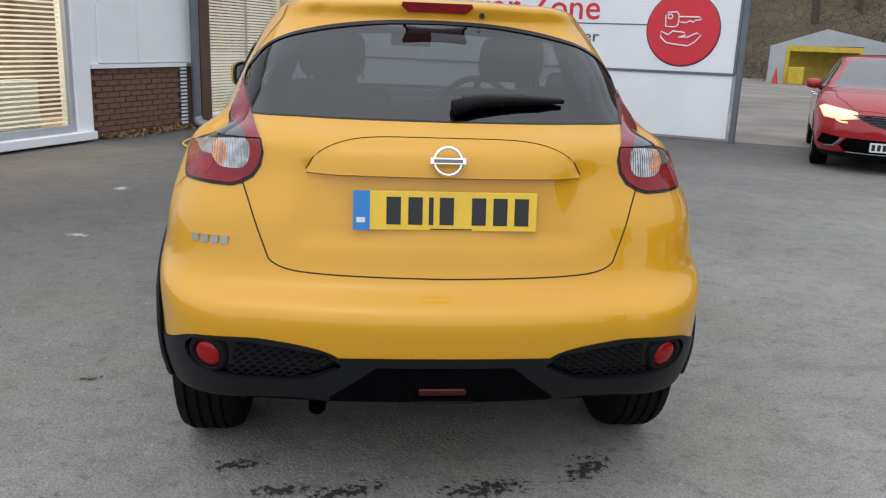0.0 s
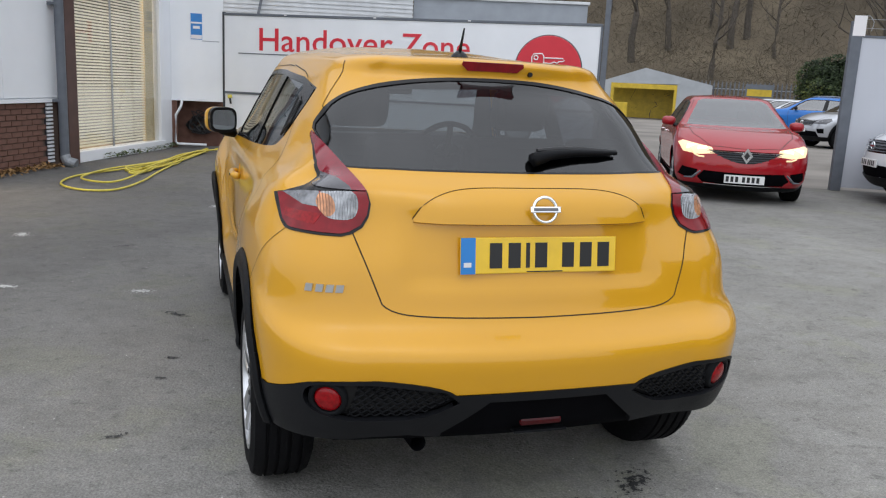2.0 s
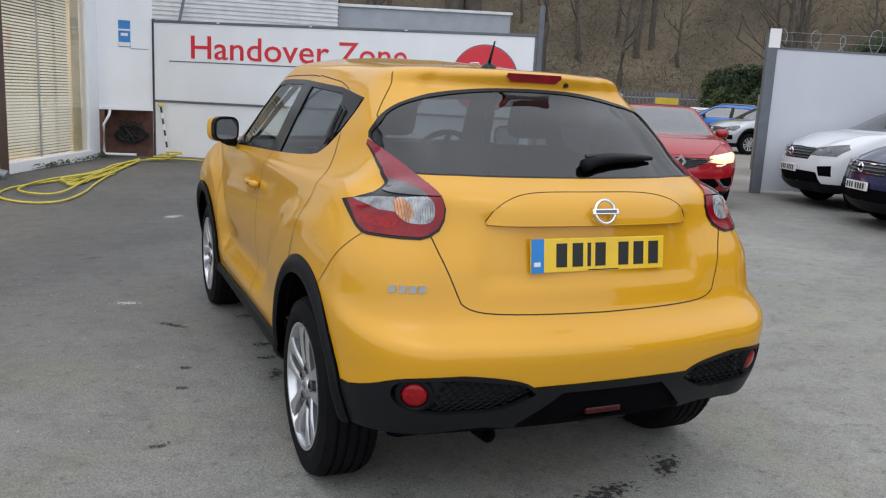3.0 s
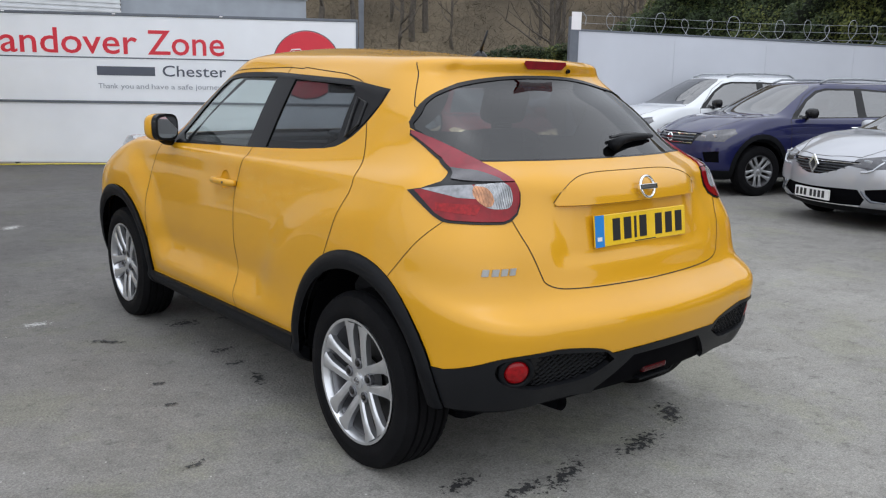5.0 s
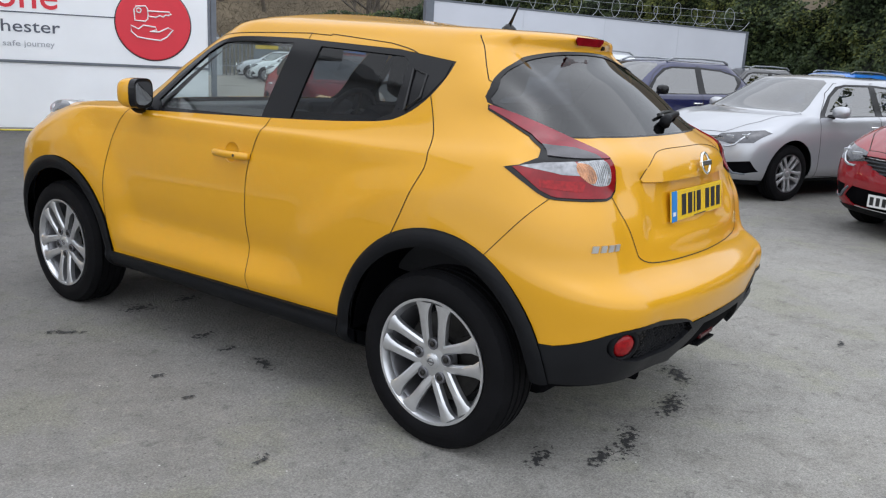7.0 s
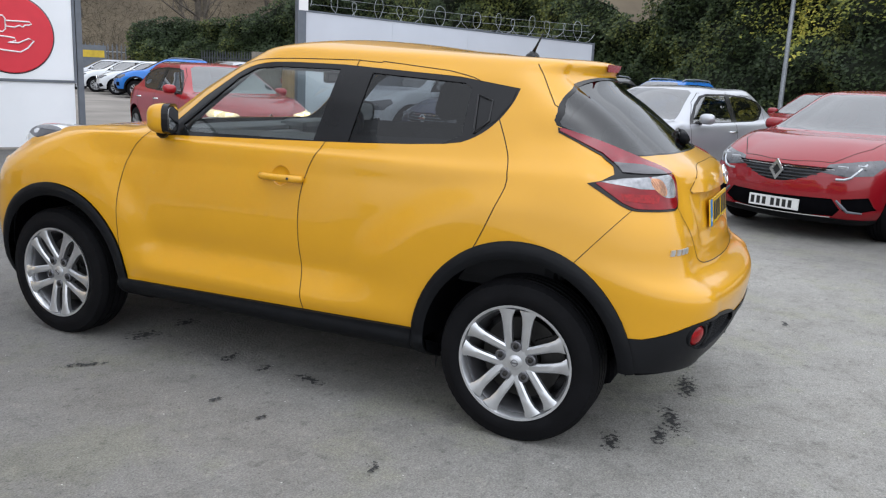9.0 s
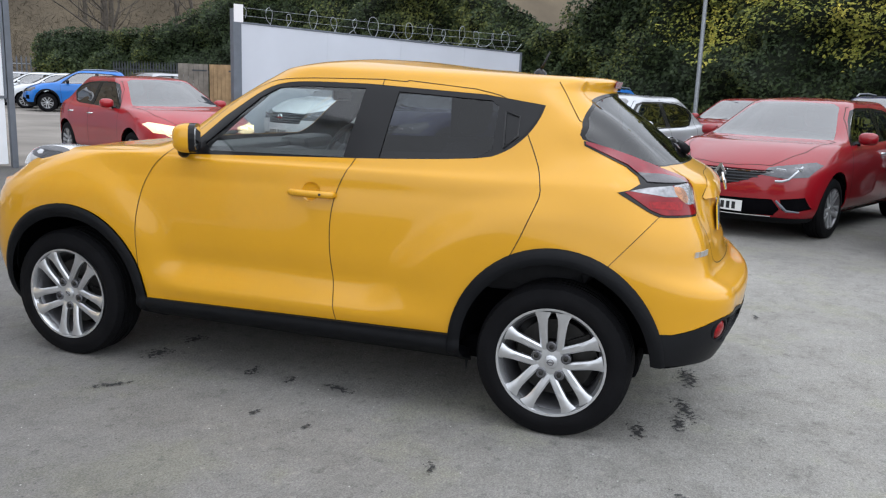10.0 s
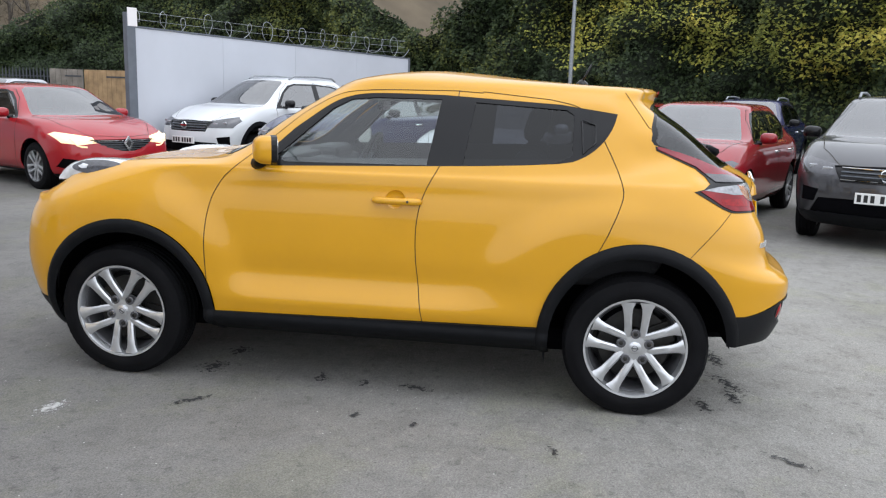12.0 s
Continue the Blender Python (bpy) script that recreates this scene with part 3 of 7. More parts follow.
def juke_panels():
    bm, L = skin(JUKE.grid((16, 14, 76, 12), 9))
    # the tailgate is scooped out round the number plate, and the doors draw in above the sill
    for v in bm.verts:
        if v.co.y < -0.4:
            k = smoothstep((0.45 - abs(v.co.x)) / 0.07) * smoothstep((v.co.z - 0.800) / 0.045) * smoothstep((1.06 - v.co.z) / 0.05)
            v.co.y += 0.020 * k
        if 0.3 < v.co.y < 2.3 and v.co.x < -0.7:
            k = smoothstep((v.co.y - 0.35) / 0.4) * smoothstep((2.15 - v.co.y) / 0.35)
            v.co.x += k * (0.010 * math.exp(-(((v.co.z - 0.57) / 0.07) ** 2)) - 0.009 * math.exp(-(((v.co.z - 0.44) / 0.045) ** 2)))
        if 0.3 < v.co.y < 2.3 and v.co.x < -0.6 and v.co.z < 0.42:
            # the sill is a rounded bar that tucks under
            k = smoothstep((v.co.y - 0.32) / 0.12) * smoothstep((2.22 - v.co.y) / 0.12)
            v.co.x += k * (0.055 * smoothstep((0.318 - v.co.z) / 0.05) - 0.014 * math.exp(-(((v.co.z - 0.338) / 0.022) ** 2)))
        if -0.2 < v.co.y < 2.5 and v.co.x < -0.6:
            # the doors lie in a hollow between the swollen wings
            v.co.x += door_hollow(v.co.y, v.co.z)
        if v.co.y < 0.2 and v.co.x < -0.25:
            # the rear corners draw in behind the lamps, with a hollow under the lamp's arm
            x, y, z = v.co
            wx = smoothstep((-0.30 - x) / 0.2)
            w = wx * math.exp(-(((z - 1.02) / 0.11) ** 2)) * smoothstep((-0.12 - y) / 0.3)
            w2 = wx * math.exp(-(((z - 1.19) / 0.07) ** 2)) * smoothstep((0.15 - y) / 0.2)
            g = math.exp(-((x + 0.70) ** 2 + (y + 0.325) ** 2 + (z - 1.095) ** 2) / (2 * 0.05 ** 2))
            v.co += Vector((0.018 * w + 0.022 * w2 + 0.040 * g, 0.042 * w + 0.006 * w2 + 0.025 * g, -0.004 * g))
        if v.co.z > 1.44:
            # the roof is crowned along the middle of the cabin
            v.co.z += 0.014 * smoothstep((v.co.z - 1.455) / 0.04) * smoothstep((v.co.y - 0.10) / 0.7) * smoothstep((1.75 - v.co.y) / 0.5)
        if v.co.y > 1.95 and v.co.z > 0.85:
            # the bonnet stands up between the wings, level with the raised lamps
            want = float(np.interp(v.co.y, [2.0, 2.2, 2.4, 2.6, 2.75, 2.83, 2.90, 3.0], [1.10, 1.10, 1.088, 1.066, 1.045, 1.0, 0.95, 0.88]))
            k = smoothstep((0.755 + v.co.x) / 0.075) * smoothstep((v.co.y - 1.95) / 0.3)
            v.co.z += k * max(0.0, want - v.co.z)
    c = lambda planes, pid, among=(PAINT,): carve(bm, L, planes, pid, among)
    side = half("x", -0.35, -1)
    # wheel arches
    for cy, top in ((0.0, 0.0), (2.49, -0.012)):
        c(planes_of("x", arch(cy, 0.335, 0.402, 0.412 + top, 60)) + [side], HOLE)
        c(planes_of("x", arch(cy, 0.335, 0.458, 0.480 + top, 64)) + [side], ARCH if cy < 1 else FRONT_ARCH)
        for f in (0.18, 0.42, 0.68, 0.88):
            c(planes_of("x", arch(cy, 0.335, 0.402 + 0.056 * f, 0.412 + top + 0.068 * f, 40)) + [side], ARCH if cy < 1 else FRONT_ARCH, (ARCH, FRONT_ARCH))
        c(planes_of("x", [(cy - 0.36, -0.2), (cy + 0.36, -0.2), (cy + 0.36, 0.34), (cy - 0.36, 0.34)]) + [side], HOLE, (PAINT, ARCH, FRONT_ARCH))
    c([half("z", 0.367, -1), half("y", -0.25, -1), side], HOLE, (ARCH,))
    # sill, and the black skirts of both bumpers
    c(planes_of("x", [(2.25, 0.0), (2.25, 0.362), (0.2, 0.398), (0.2, 0.0)]) + [side], SILL)
    rear = half("y", 0.2, -1)
    c([half("z", 0.503, -1), half("y", -0.30, -1)], BUMPER_BLACK)
    c(planes_of("y", [(0.05, 0.5), (0.05, 0.531), (-0.10, 0.5305), (-0.20, 0.529), (-0.32, 0.526), (-0.32, 0.5)]) + [half("y", -0.46, -1)], BUMPER_BLACK)
    c(planes_of("y", rounded([(-0.90, 0.45), (-0.76, 0.535), (-0.70, 0.568), (-0.54, 0.580), (-0.325, 0.552), (-0.262, 0.500), (-0.262, 0.44)], (1, 2, 3, 4))) + [half("y", -0.46, -1)], BUMPER_BLACK)
    c([half("z", 0.36, -1), half("y", 2.7, 1)], FRONT_BLACK)
    # side glass
    c(planes_of("x", rounded([(1.86, 1.082), (1.67, 1.265), (1.50, 1.395), (1.40, 1.432), (1.28, 1.447), (0.95, 1.444), (0.40, 1.416), (0.135, 1.380), (0.150, 1.32), (0.195, 1.245), (0.27, 1.180), (0.39, 1.136)], (2, 3, 4, 8, 9, 10, 11))) + [side], SIDE_BLACK)
    c(planes_of("x", [(1.70, 1.108), (1.735, 1.14), (1.49, 1.365), (1.40, 1.412), (1.28, 1.424), (0.962, 1.424), (1.008, 1.118)]) + [side], DOOR_GLASS, (SIDE_BLACK,))
    c(planes_of("x", [(0.838, 1.123), (0.800, 1.415), (0.37, 1.392), (0.335, 1.37), (0.335, 1.185), (0.42, 1.143)]) + [side], REAR_DOOR_GLASS, (SIDE_BLACK,))
    c(planes_of("x", [(0.262, 1.392), (0.148, 1.374), (0.158, 1.32), (0.205, 1.25), (0.240, 1.225)]) + [side], QUARTER_GLASS, (SIDE_BLACK,))
    # tailgate glass and windscreen
    def glass_line(inset):
        top = [(-0.620 + inset, 1.224), (-0.627 + inset, 1.246), (-0.622 + inset, 1.266)]
        for p in smooth_line([(-0.613, 1.282, 0), (-0.577, 1.328, 0), (-0.516, 1.370, 0), (-0.42, 1.402, 0), (-0.30, 1.424, 0), (-0.15, 1.438, 0), (0.05, 1.442, 0)], 4):
            x, z = p.x, p.y
            top.append((min(x + inset, 0.05), z - inset - (0.006 * smoothstep((x + 0.56) / 0.2) if inset > 0 else 0.0)))
        return [(0.05, 1.146 + inset), (-0.570, 1.146 + inset), (-0.606 + inset, 1.19)] + top

    c(planes_of("y", glass_line(0.0)) + [half("y", 0.10, -1)], GLASS_EDGE)
    c(planes_of("y", glass_line(0.005)) + [half("y", 0.10, -1)], TAIL_GLASS, (GLASS_EDGE,))
    c(planes_of("y", [(0.05, 1.12), (-0.66, 1.12), (-0.52, 1.45), (-0.44, 1.475), (0.05, 1.485)]) + [half("y", 1.42, 1)], WINDSCREEN)
    # tail lamps: a lobe on the corner and an arm that climbs beside the glass
    arm_up = planes_of("y", [(-0.640, 1.257), (-0.521, 1.084), (-0.521, 1.0), (-0.95, 1.0), (-0.95, 1.257)])
    rear = [(-0.521, 1.084), (-0.514, 1.052), (-0.521, 1.015), (-0.541, 0.985), (-0.575, 0.966), (-0.64, 0.95)]
    lamp_rear = planes_of("y", [(-0.95, 0.9), (-0.95, 1.13), (-0.553, 1.13)] + rear)
    lobe_rear = planes_of("y", [(-0.95, 0.9), (-0.95, 1.13), (-0.555, 1.13)] + [(x - 0.006, z + 0.006) for x, z in rear])
    both = (PAINT, TAIL_GLASS, GLASS_EDGE)
    c(planes_of("x", [(-0.040, 1.25), (-0.048, 1.220), (-0.23, 1.143), (-0.23, 1.25)]) + arm_up, LAMP_BORDER, both)
    c(planes_of("x", [(-0.23, 1.25), (-0.23, 1.141), (-0.332, 1.066), (-0.7, 1.066), (-0.7, 1.25)]) + arm_up, LAMP_BORDER, both)
    c(planes_of("x", [(-0.186, 1.044), (-0.24, 1.056), (-0.33, 1.072), (-0.7, 1.12), (-0.7, 0.955), (-0.40, 0.961), (-0.365, 0.967), (-0.345, 0.978)]) + lamp_rear, LAMP_BORDER, both)
    for corner in ([(-0.255, 1.058), (-0.345, 1.074), (-0.293, 1.081)], [(-0.293, 1.081), (-0.345, 1.074), (-0.276, 1.107)]):
        c(planes_of("x", corner) + [half("x", -0.55, -1), half("y", -0.05, -1)], LAMP_BORDER)
    c(planes_of("x", [(-0.052, 1.25), (-0.052, 1.226), (-0.23, 1.151), (-0.23, 1.25)]) + arm_up, LAMP_ARM, (LAMP_BORDER,))
    c(planes_of("x", [(-0.23, 1.25), (-0.23, 1.151), (-0.318, 1.088), (-0.7, 1.088), (-0.7, 1.25)]) + arm_up, LAMP_ARM, (LAMP_BORDER,))
    c(planes_of("x", [(-0.203, 1.044), (-0.25, 1.0530), (-0.33, 1.0675), (-0.7, 1.112), (-0.7, 0.962), (-0.405, 0.968), (-0.37, 0.974), (-0.35, 0.986)]) + lobe_rear + [half("z", 1.0885, -1)], LAMP_RED, (LAMP_BORDER,))
    c(planes_of("y", rounded([(-0.669, 1.046), (-0.652, 1.018), (-0.633, 1.004), (-0.570, 1.004), (-0.552, 1.030), (-0.551, 1.076), (-0.580, 1.089), (-0.625, 1.089), (-0.655, 1.076)], range(9), 3)), LAMP_CLEAR, (LAMP_RED,))
    c(planes_of("y", rounded([(-0.70, 1.03), (-0.66, 1.012), (-0.628, 1.010), (-0.615, 1.03), (-0.617, 1.06), (-0.632, 1.076), (-0.70, 1.07)], (1, 2, 4, 5), 3)), LAMP_ORANGE, (LAMP_CLEAR,))
    c(planes_of("x", [(-0.335, 1.018), (-0.345, 0.995), (-0.46, 0.985), (-0.46, 1.018)]), FUEL, (LAMP_RED,))
    c([half("z", 1.080, 1), half("x", -0.566, -1)], LAMP_EDGE, (LAMP_RED,))
    c(planes_of("y", [(-0.95, 1.02), (-0.562, 1.080), (-0.572, 1.098), (-0.60, 1.116), (-0.65, 1.126), (-0.95, 1.128)]), LAMP_EDGE, (LAMP_ARM,))
    c(planes_of("y", [(-0.95, 1.043), (-0.70, 1.037), (-0.655, 1.020), (-0.655, 1.10), (-0.95, 1.10)]), LOWER_LAMP, (LAMP_RED,))
    # doors
    c(planes_of("x", rounded([(0.990, 0.35), (1.030, 0.58), (1.046, 0.80), (1.024, 0.96), (0.953, 1.10), (0.770, 1.464), (0.45, 1.437), (0.30, 1.408), (0.235, 1.34), (0.085, 1.055), (0.11, 0.96), (0.20, 0.74), (0.46, 0.37)], (1, 2, 3, 7, 8, 9, 10, 11))) + [side], REAR_DOOR)
    c(planes_of("x", [(0.885, 1.35), (0.885, 1.464), (0.60, 1.449), (0.60, 1.35)]) + [side], REAR_DOOR)
    c(planes_of("x", rounded([(2.045, 0.355), (2.072, 0.50), (2.078, 0.78), (2.055, 0.92), (1.99, 1.03), (1.90, 1.11), (1.70, 1.30), (1.50, 1.43), (1.35, 1.460), (0.88, 1.465), (0.88, 0.36)], (1, 2, 3, 4, 7, 8))) + [side], FRONT_DOOR)
    for f in (1.0, 0.95, 0.85, 0.68, 0.46, 0.22):
        c(planes_of("x", arch(1.143, 0.956, 0.047 * f, 0.044 * f, 28)) + [side], HANDLE_BOWL, (FRONT_DOOR, HANDLE_BOWL))
    # tailgate, bumper, roof, bonnet
    c(planes_of("y", rounded([(0.05, 0.729), (-0.36, 0.733), (-0.475, 0.748), (-0.520, 0.80), (-0.550, 0.90), (-0.575, 0.98), (-0.66, 1.2), (0.05, 1.2)], (1, 2, 3, 4))) + [half("y", -0.25, -1)], TAILGATE)
    c(planes_of("x", [(-0.9, 0.1), (-0.9, 1.0), (-0.42, 1.0), (-0.385, 0.965), (-0.19, 0.74), (-0.19, 0.1)]), REAR_BUMPER)
    # the skirt's dark middle and its two mesh pockets
    low = half("y", -0.34, -1)
    c(planes_of("y", [(0.05, 0.503), (-0.19, 0.502), (-0.320, 0.392), (-0.320, 0.1), (0.05, 0.1)]) + [low], DIFFUSER, (BUMPER_BLACK,))
    c(planes_of("y", [(-0.320, 0.392), (-0.42, 0.386), (-0.85, 0.440), (-0.85, 0.1), (-0.320, 0.1)]) + [low], DIFFUSER, (BUMPER_BLACK,))
    c(planes_of("y", rounded([(-0.730, 0.512), (-0.708, 0.560), (-0.56, 0.564), (-0.446, 0.552), (-0.325, 0.537), (-0.283, 0.503), (-0.395, 0.441), (-0.60, 0.446), (-0.70, 0.466)], (0, 1, 6, 8), 3)) + [low], MESH, (BUMPER_BLACK,))
    c([half("z", 1.455, 1), half("y", 0.10, 1), half("y", 1.50, -1)], ROOF)
    c([half("y", 0.16, -1), half("z", 1.25, 1), half("x", -0.66, 1)] + planes_of("x", [(-0.3, 1.20), (-0.012, 1.322), (0.115, 1.50), (0.10, 1.6), (-0.3, 1.6)]), SPOILER)
    c(planes_of("z", [(0.05, 3.11), (-0.42, 3.03), (-0.62, 2.72), (-0.70, 2.35), (-0.69, 2.0), (0.05, 2.0)]) + [half("z", 0.90, 1)], BONNET)
    c([half("y", 2.88, 1), half("z", 0.90, -1)], FRONT_BUMPER)
    c(planes_of("y", [(0.05, 0.62), (-0.45, 0.60), (-0.62, 0.78), (0.05, 0.80)]) + [half("y", 2.8, 1)], GRILLE, (FRONT_BUMPER,))
    return bm, L


def build_juke():
    car = thing("crossover_car", "bright yellow compact crossover with black wheel-arch cladding parked on asphalt", "car")
    bm, L = juke_panels()

    def add(name, pids, mat, mirror="both", label="", push=0.0, edge=0.012, parent=car):
        b, nn = panel(bm, L, pids, mirror, push, edge)
        return part(name, b, mat, parent, label, smooth=True, normals=nn)

    add("body_shell", (PAINT,), YELLOW, edge=0.0015)
    add("inner_shell", (PAINT, ROOF, SPOILER, TAILGATE, BONNET), TRIM_GREY, push=-0.004, edge=0.0, label="dark grey inner trim panels")
    add("roof", (ROOF,), YELLOW, edge=0.0015)
    add("bonnet", (BONNET,), YELLOW, edge=0.0015)
    add("tailgate", (TAILGATE,), YELLOW, edge=0.006)
    add("rear_spoiler", (SPOILER,), YELLOW)
    add("rear_bumper", (REAR_BUMPER,), YELLOW)
    add("front_bumper", (FRONT_BUMPER,), YELLOW)
    add("grille", (GRILLE,), GLOSS_BLACK)
    add("rear_skirt", (BUMPER_BLACK,), SATIN_PLASTIC, label="satin dark-grey plastic lower bumper", push=0.004, edge=0.02)
    # overhang shade put into the colour: a blacker plastic than the skirt's grey
    add("diffuser", (DIFFUSER,), DARK_PLASTIC, label="matt black lower diffuser panel", push=-0.016, edge=0.02)
    add("front_skirt", (FRONT_BLACK,), BLACK_PLASTIC, push=0.003)
    add("tailgate_glass", (TAIL_GLASS,), REAR_GLASS, edge=0.0, push=-0.003)
    add("glass_edge", (GLASS_EDGE,), GLOSS_BLACK, push=0.0005, edge=0.006)
    add("windscreen", (WINDSCREEN,), GLASS, edge=0.0, push=-0.003)
    for s in ("left", "right"):
        fd = add("front_door", (FRONT_DOOR,), YELLOW, s, edge=0.006)
        add("handle_bowl", (HANDLE_BOWL,), YELLOW, s, push=bowl, edge=0.0, parent=fd)
        add("rear_door", (REAR_DOOR,), YELLOW, s, edge=0.006)
        add("window_surround", (SIDE_BLACK,), GLOSS_BLACK, s, push=-0.001)
        add("door_glass", (DOOR_GLASS,), GLASS, s, push=-0.006, edge=0.0)
        add("privacy_glass", (REAR_DOOR_GLASS,), PRIVACY, s, push=-0.006, edge=0.0)
        add("quarter_glass", (QUARTER_GLASS,), GLOSS_BLACK, s, push=0.002)
        add("sill", (SILL,), BLACK_PLASTIC, s, "black plastic sill cladding", push=0.016, edge=0.03)
        add("wheel_arch", (ARCH,), BLACK_PLASTIC, s, "black plastic wheel-arch cladding", push=arch_swell, edge=0.055)
        add("wheel_arch", (FRONT_ARCH,), BLACK_PLASTIC, s, "black plastic wheel-arch cladding", push=arch_swell, edge=0.055)
        lamp = add("tail_lamp", (LAMP_RED,), RED_LENS, s, "red and clear boomerang tail lamp", push=0.006)
        add("brake_lens", (FUEL,), REFLECTOR_RED, s, push=0.007, parent=lamp)
        add("lamp_arm", (LAMP_ARM,), RED_DEEP, s, push=0.007, parent=lamp)
        add("lamp_border", (LAMP_BORDER,), GLOSS_BLACK, s, push=0.003, parent=lamp)
        add("clear_lens", (LAMP_CLEAR,), LAMP_RIBBED, s, push=0.007, parent=lamp)
        add("indicator", (LAMP_ORANGE,), AMBER, s, push=0.007, parent=lamp)
        add("smoked_edge", (LAMP_EDGE,), SMOKED, s, push=0.007, parent=lamp)
        add("silver_band", (LOWER_LAMP,), LAMP_CHROME, s, push=0.007, parent=lamp)
        add("mesh_backing", (MESH,), GLOSS_BLACK, s, push=-0.022, edge=0.0)
    P = (PAINT, FRONT_DOOR, REAR_DOOR, TAILGATE, REAR_BUMPER, ROOF, BONNET, SPOILER, FRONT_BUMPER)
    pairs = {(a, b) for a in P for b in P if a < b and {a, b} != {PAINT, ROOF} and {a, b} != {PAINT, FRONT_BUMPER} and {a, b} != {ROOF, SPOILER}}
    faint = {(PAINT, REAR_BUMPER), (REAR_BUMPER, PAINT)}
    part("panel_gap", seams(bm, L, pairs - faint, 0.0038), SEAM, car, kind="stuff")
    part("panel_gap", seams(bm, L, faint, 0.0025), SEAM, car, kind="stuff")
    tree = BVHTree.FromBMesh(bm)
    bm.free()
    places = [(-0.742, 0, 0.325), (-0.740, 2.53, 0.325), (0.742, 0, 0.325), (0.740, 2.53, 0.325)]
    put_wheels(car, wheel_meshes(0.333, 0.205, 0.231, 5, ALLOY), places)
    # dark tubs behind the wheels, and the floor
    for x, y, z in places:
        b = bmesh.new()
        s = 1 if x > 0 else -1
        lathe(b, [(0.425, 0.05 * s + x), (0.425, x - 0.24 * s), (0.0, x - 0.24 * s)], 40, Matrix.Translation((0, y, 0.34)))
        bmesh.ops.delete(b, geom=[v for v in b.verts if v.co.z < 0.30], context="VERTS")
        part("wheel_well", b, DARK_PLASTIC, car, smooth=True)
    part("underbody", boxed((-0.62, -0.34, 0.215), (0.62, 3.0, 0.34), bevel=0.04), DARK_PLASTIC, car)
    return car, tree

# ---- setting ----


def ground_material():
    m = material("worn_asphalt", (0.385, 0.373, 0.344), 0.9, spread=0.20, scale=0.45, bump=0.0)
    nt = m.node_tree
    b = nt.nodes["Principled BSDF"]
    co = nt.nodes.new("ShaderNodeTexCoord")
    ramp = [n for n in nt.nodes if n.type == "VALTORGB"][0]

    def noise_node(scale, detail, rough=0.6):
        n = nt.nodes.new("ShaderNodeTexNoise")
        n.inputs["Scale"].default_value, n.inputs["Detail"].default_value, n.inputs["Roughness"].default_value = scale, detail, rough
        nt.links.new(co.outputs["Object"], n.inputs["Vector"])
        return n

    def mix(kind, fac, a, bb, factor=None):
        n = nt.nodes.new("ShaderNodeMix")
        n.data_type, n.blend_type = "RGBA", kind
        n.inputs[0].default_value = fac
        nt.links.new(a, n.inputs[6])
        if isinstance(bb, tuple):
            n.inputs[7].default_value = (*bb, 1)
        else:
            nt.links.new(bb, n.inputs[7])
        if factor is not None:
            nt.links.new(factor, n.inputs[0])
        return n.outputs[2]

    def band(src, lo, hi):
        r = nt.nodes.new("ShaderNodeMapRange")
        r.inputs[1].default_value, r.inputs[2].default_value = lo, hi
        nt.links.new(src, r.inputs[0])
        return r.outputs[0]

    fine = noise_node(120, 4, 0.75)
    stones = nt.nodes.new("ShaderNodeTexVoronoi")
    stones.inputs["Scale"].default_value = 75
    nt.links.new(co.outputs["Object"], stones.inputs["Vector"])
    mid = noise_node(5.5, 7, 0.7)
    speck = noise_node(34, 3, 0.6)
    c = ramp.outputs[0]
    c = mix("MULTIPLY", 0.75, c, (0.60, 0.60, 0.60), band(fine.outputs["Fac"], 0.62, 0.40))
    c = mix("MIX", 0.5, c, (0.40, 0.385, 0.36), band(stones.outputs["Distance"], 0.20, 0.05))
    c = mix("MULTIPLY", 0.6, c, (0.86, 0.86, 0.86), band(mid.outputs["Fac"], 0.50, 0.40))
    c = mix("MULTIPLY", 0.9, c, (0.35, 0.35, 0.35), band(speck.outputs["Fac"], 0.71, 0.77))
    # the showroom's shade painted into the asphalt: darker towards it, edge broken by noise
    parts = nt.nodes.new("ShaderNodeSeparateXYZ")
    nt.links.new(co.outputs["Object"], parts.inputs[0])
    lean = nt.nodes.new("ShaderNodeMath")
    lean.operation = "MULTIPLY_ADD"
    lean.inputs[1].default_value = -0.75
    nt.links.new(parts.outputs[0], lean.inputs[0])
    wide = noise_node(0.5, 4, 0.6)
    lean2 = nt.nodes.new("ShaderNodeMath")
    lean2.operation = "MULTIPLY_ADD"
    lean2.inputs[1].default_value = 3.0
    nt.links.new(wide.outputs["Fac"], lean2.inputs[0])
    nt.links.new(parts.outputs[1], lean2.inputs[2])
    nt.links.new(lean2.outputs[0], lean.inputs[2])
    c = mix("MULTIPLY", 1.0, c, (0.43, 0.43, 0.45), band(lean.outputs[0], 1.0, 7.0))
    # darker where the cars are parked in a row
    across = nt.nodes.new("ShaderNodeVectorMath")
    across.operation = "DOT_PRODUCT"
    across.inputs[1].default_value = (0.894, -0.447, 0.0)
    nt.links.new(co.outputs["Object"], across.inputs[0])
    c = mix("MULTIPLY", 1.0, c, (0.70, 0.70, 0.71), band(across.outputs["Value"], 2.8, 5.0))
    blot = noise_node(42, 4, 0.7)
    c = mix("MULTIPLY", 1.0, c, (0.86, 0.86, 0.86), band(blot.outputs["Fac"], 0.56, 0.42))
    dust = noise_node(2.6, 8, 0.72)
    c = mix("MULTIPLY", 1.0, c, (0.88, 0.875, 0.86), band(dust.outputs["Fac"], 0.58, 0.40))
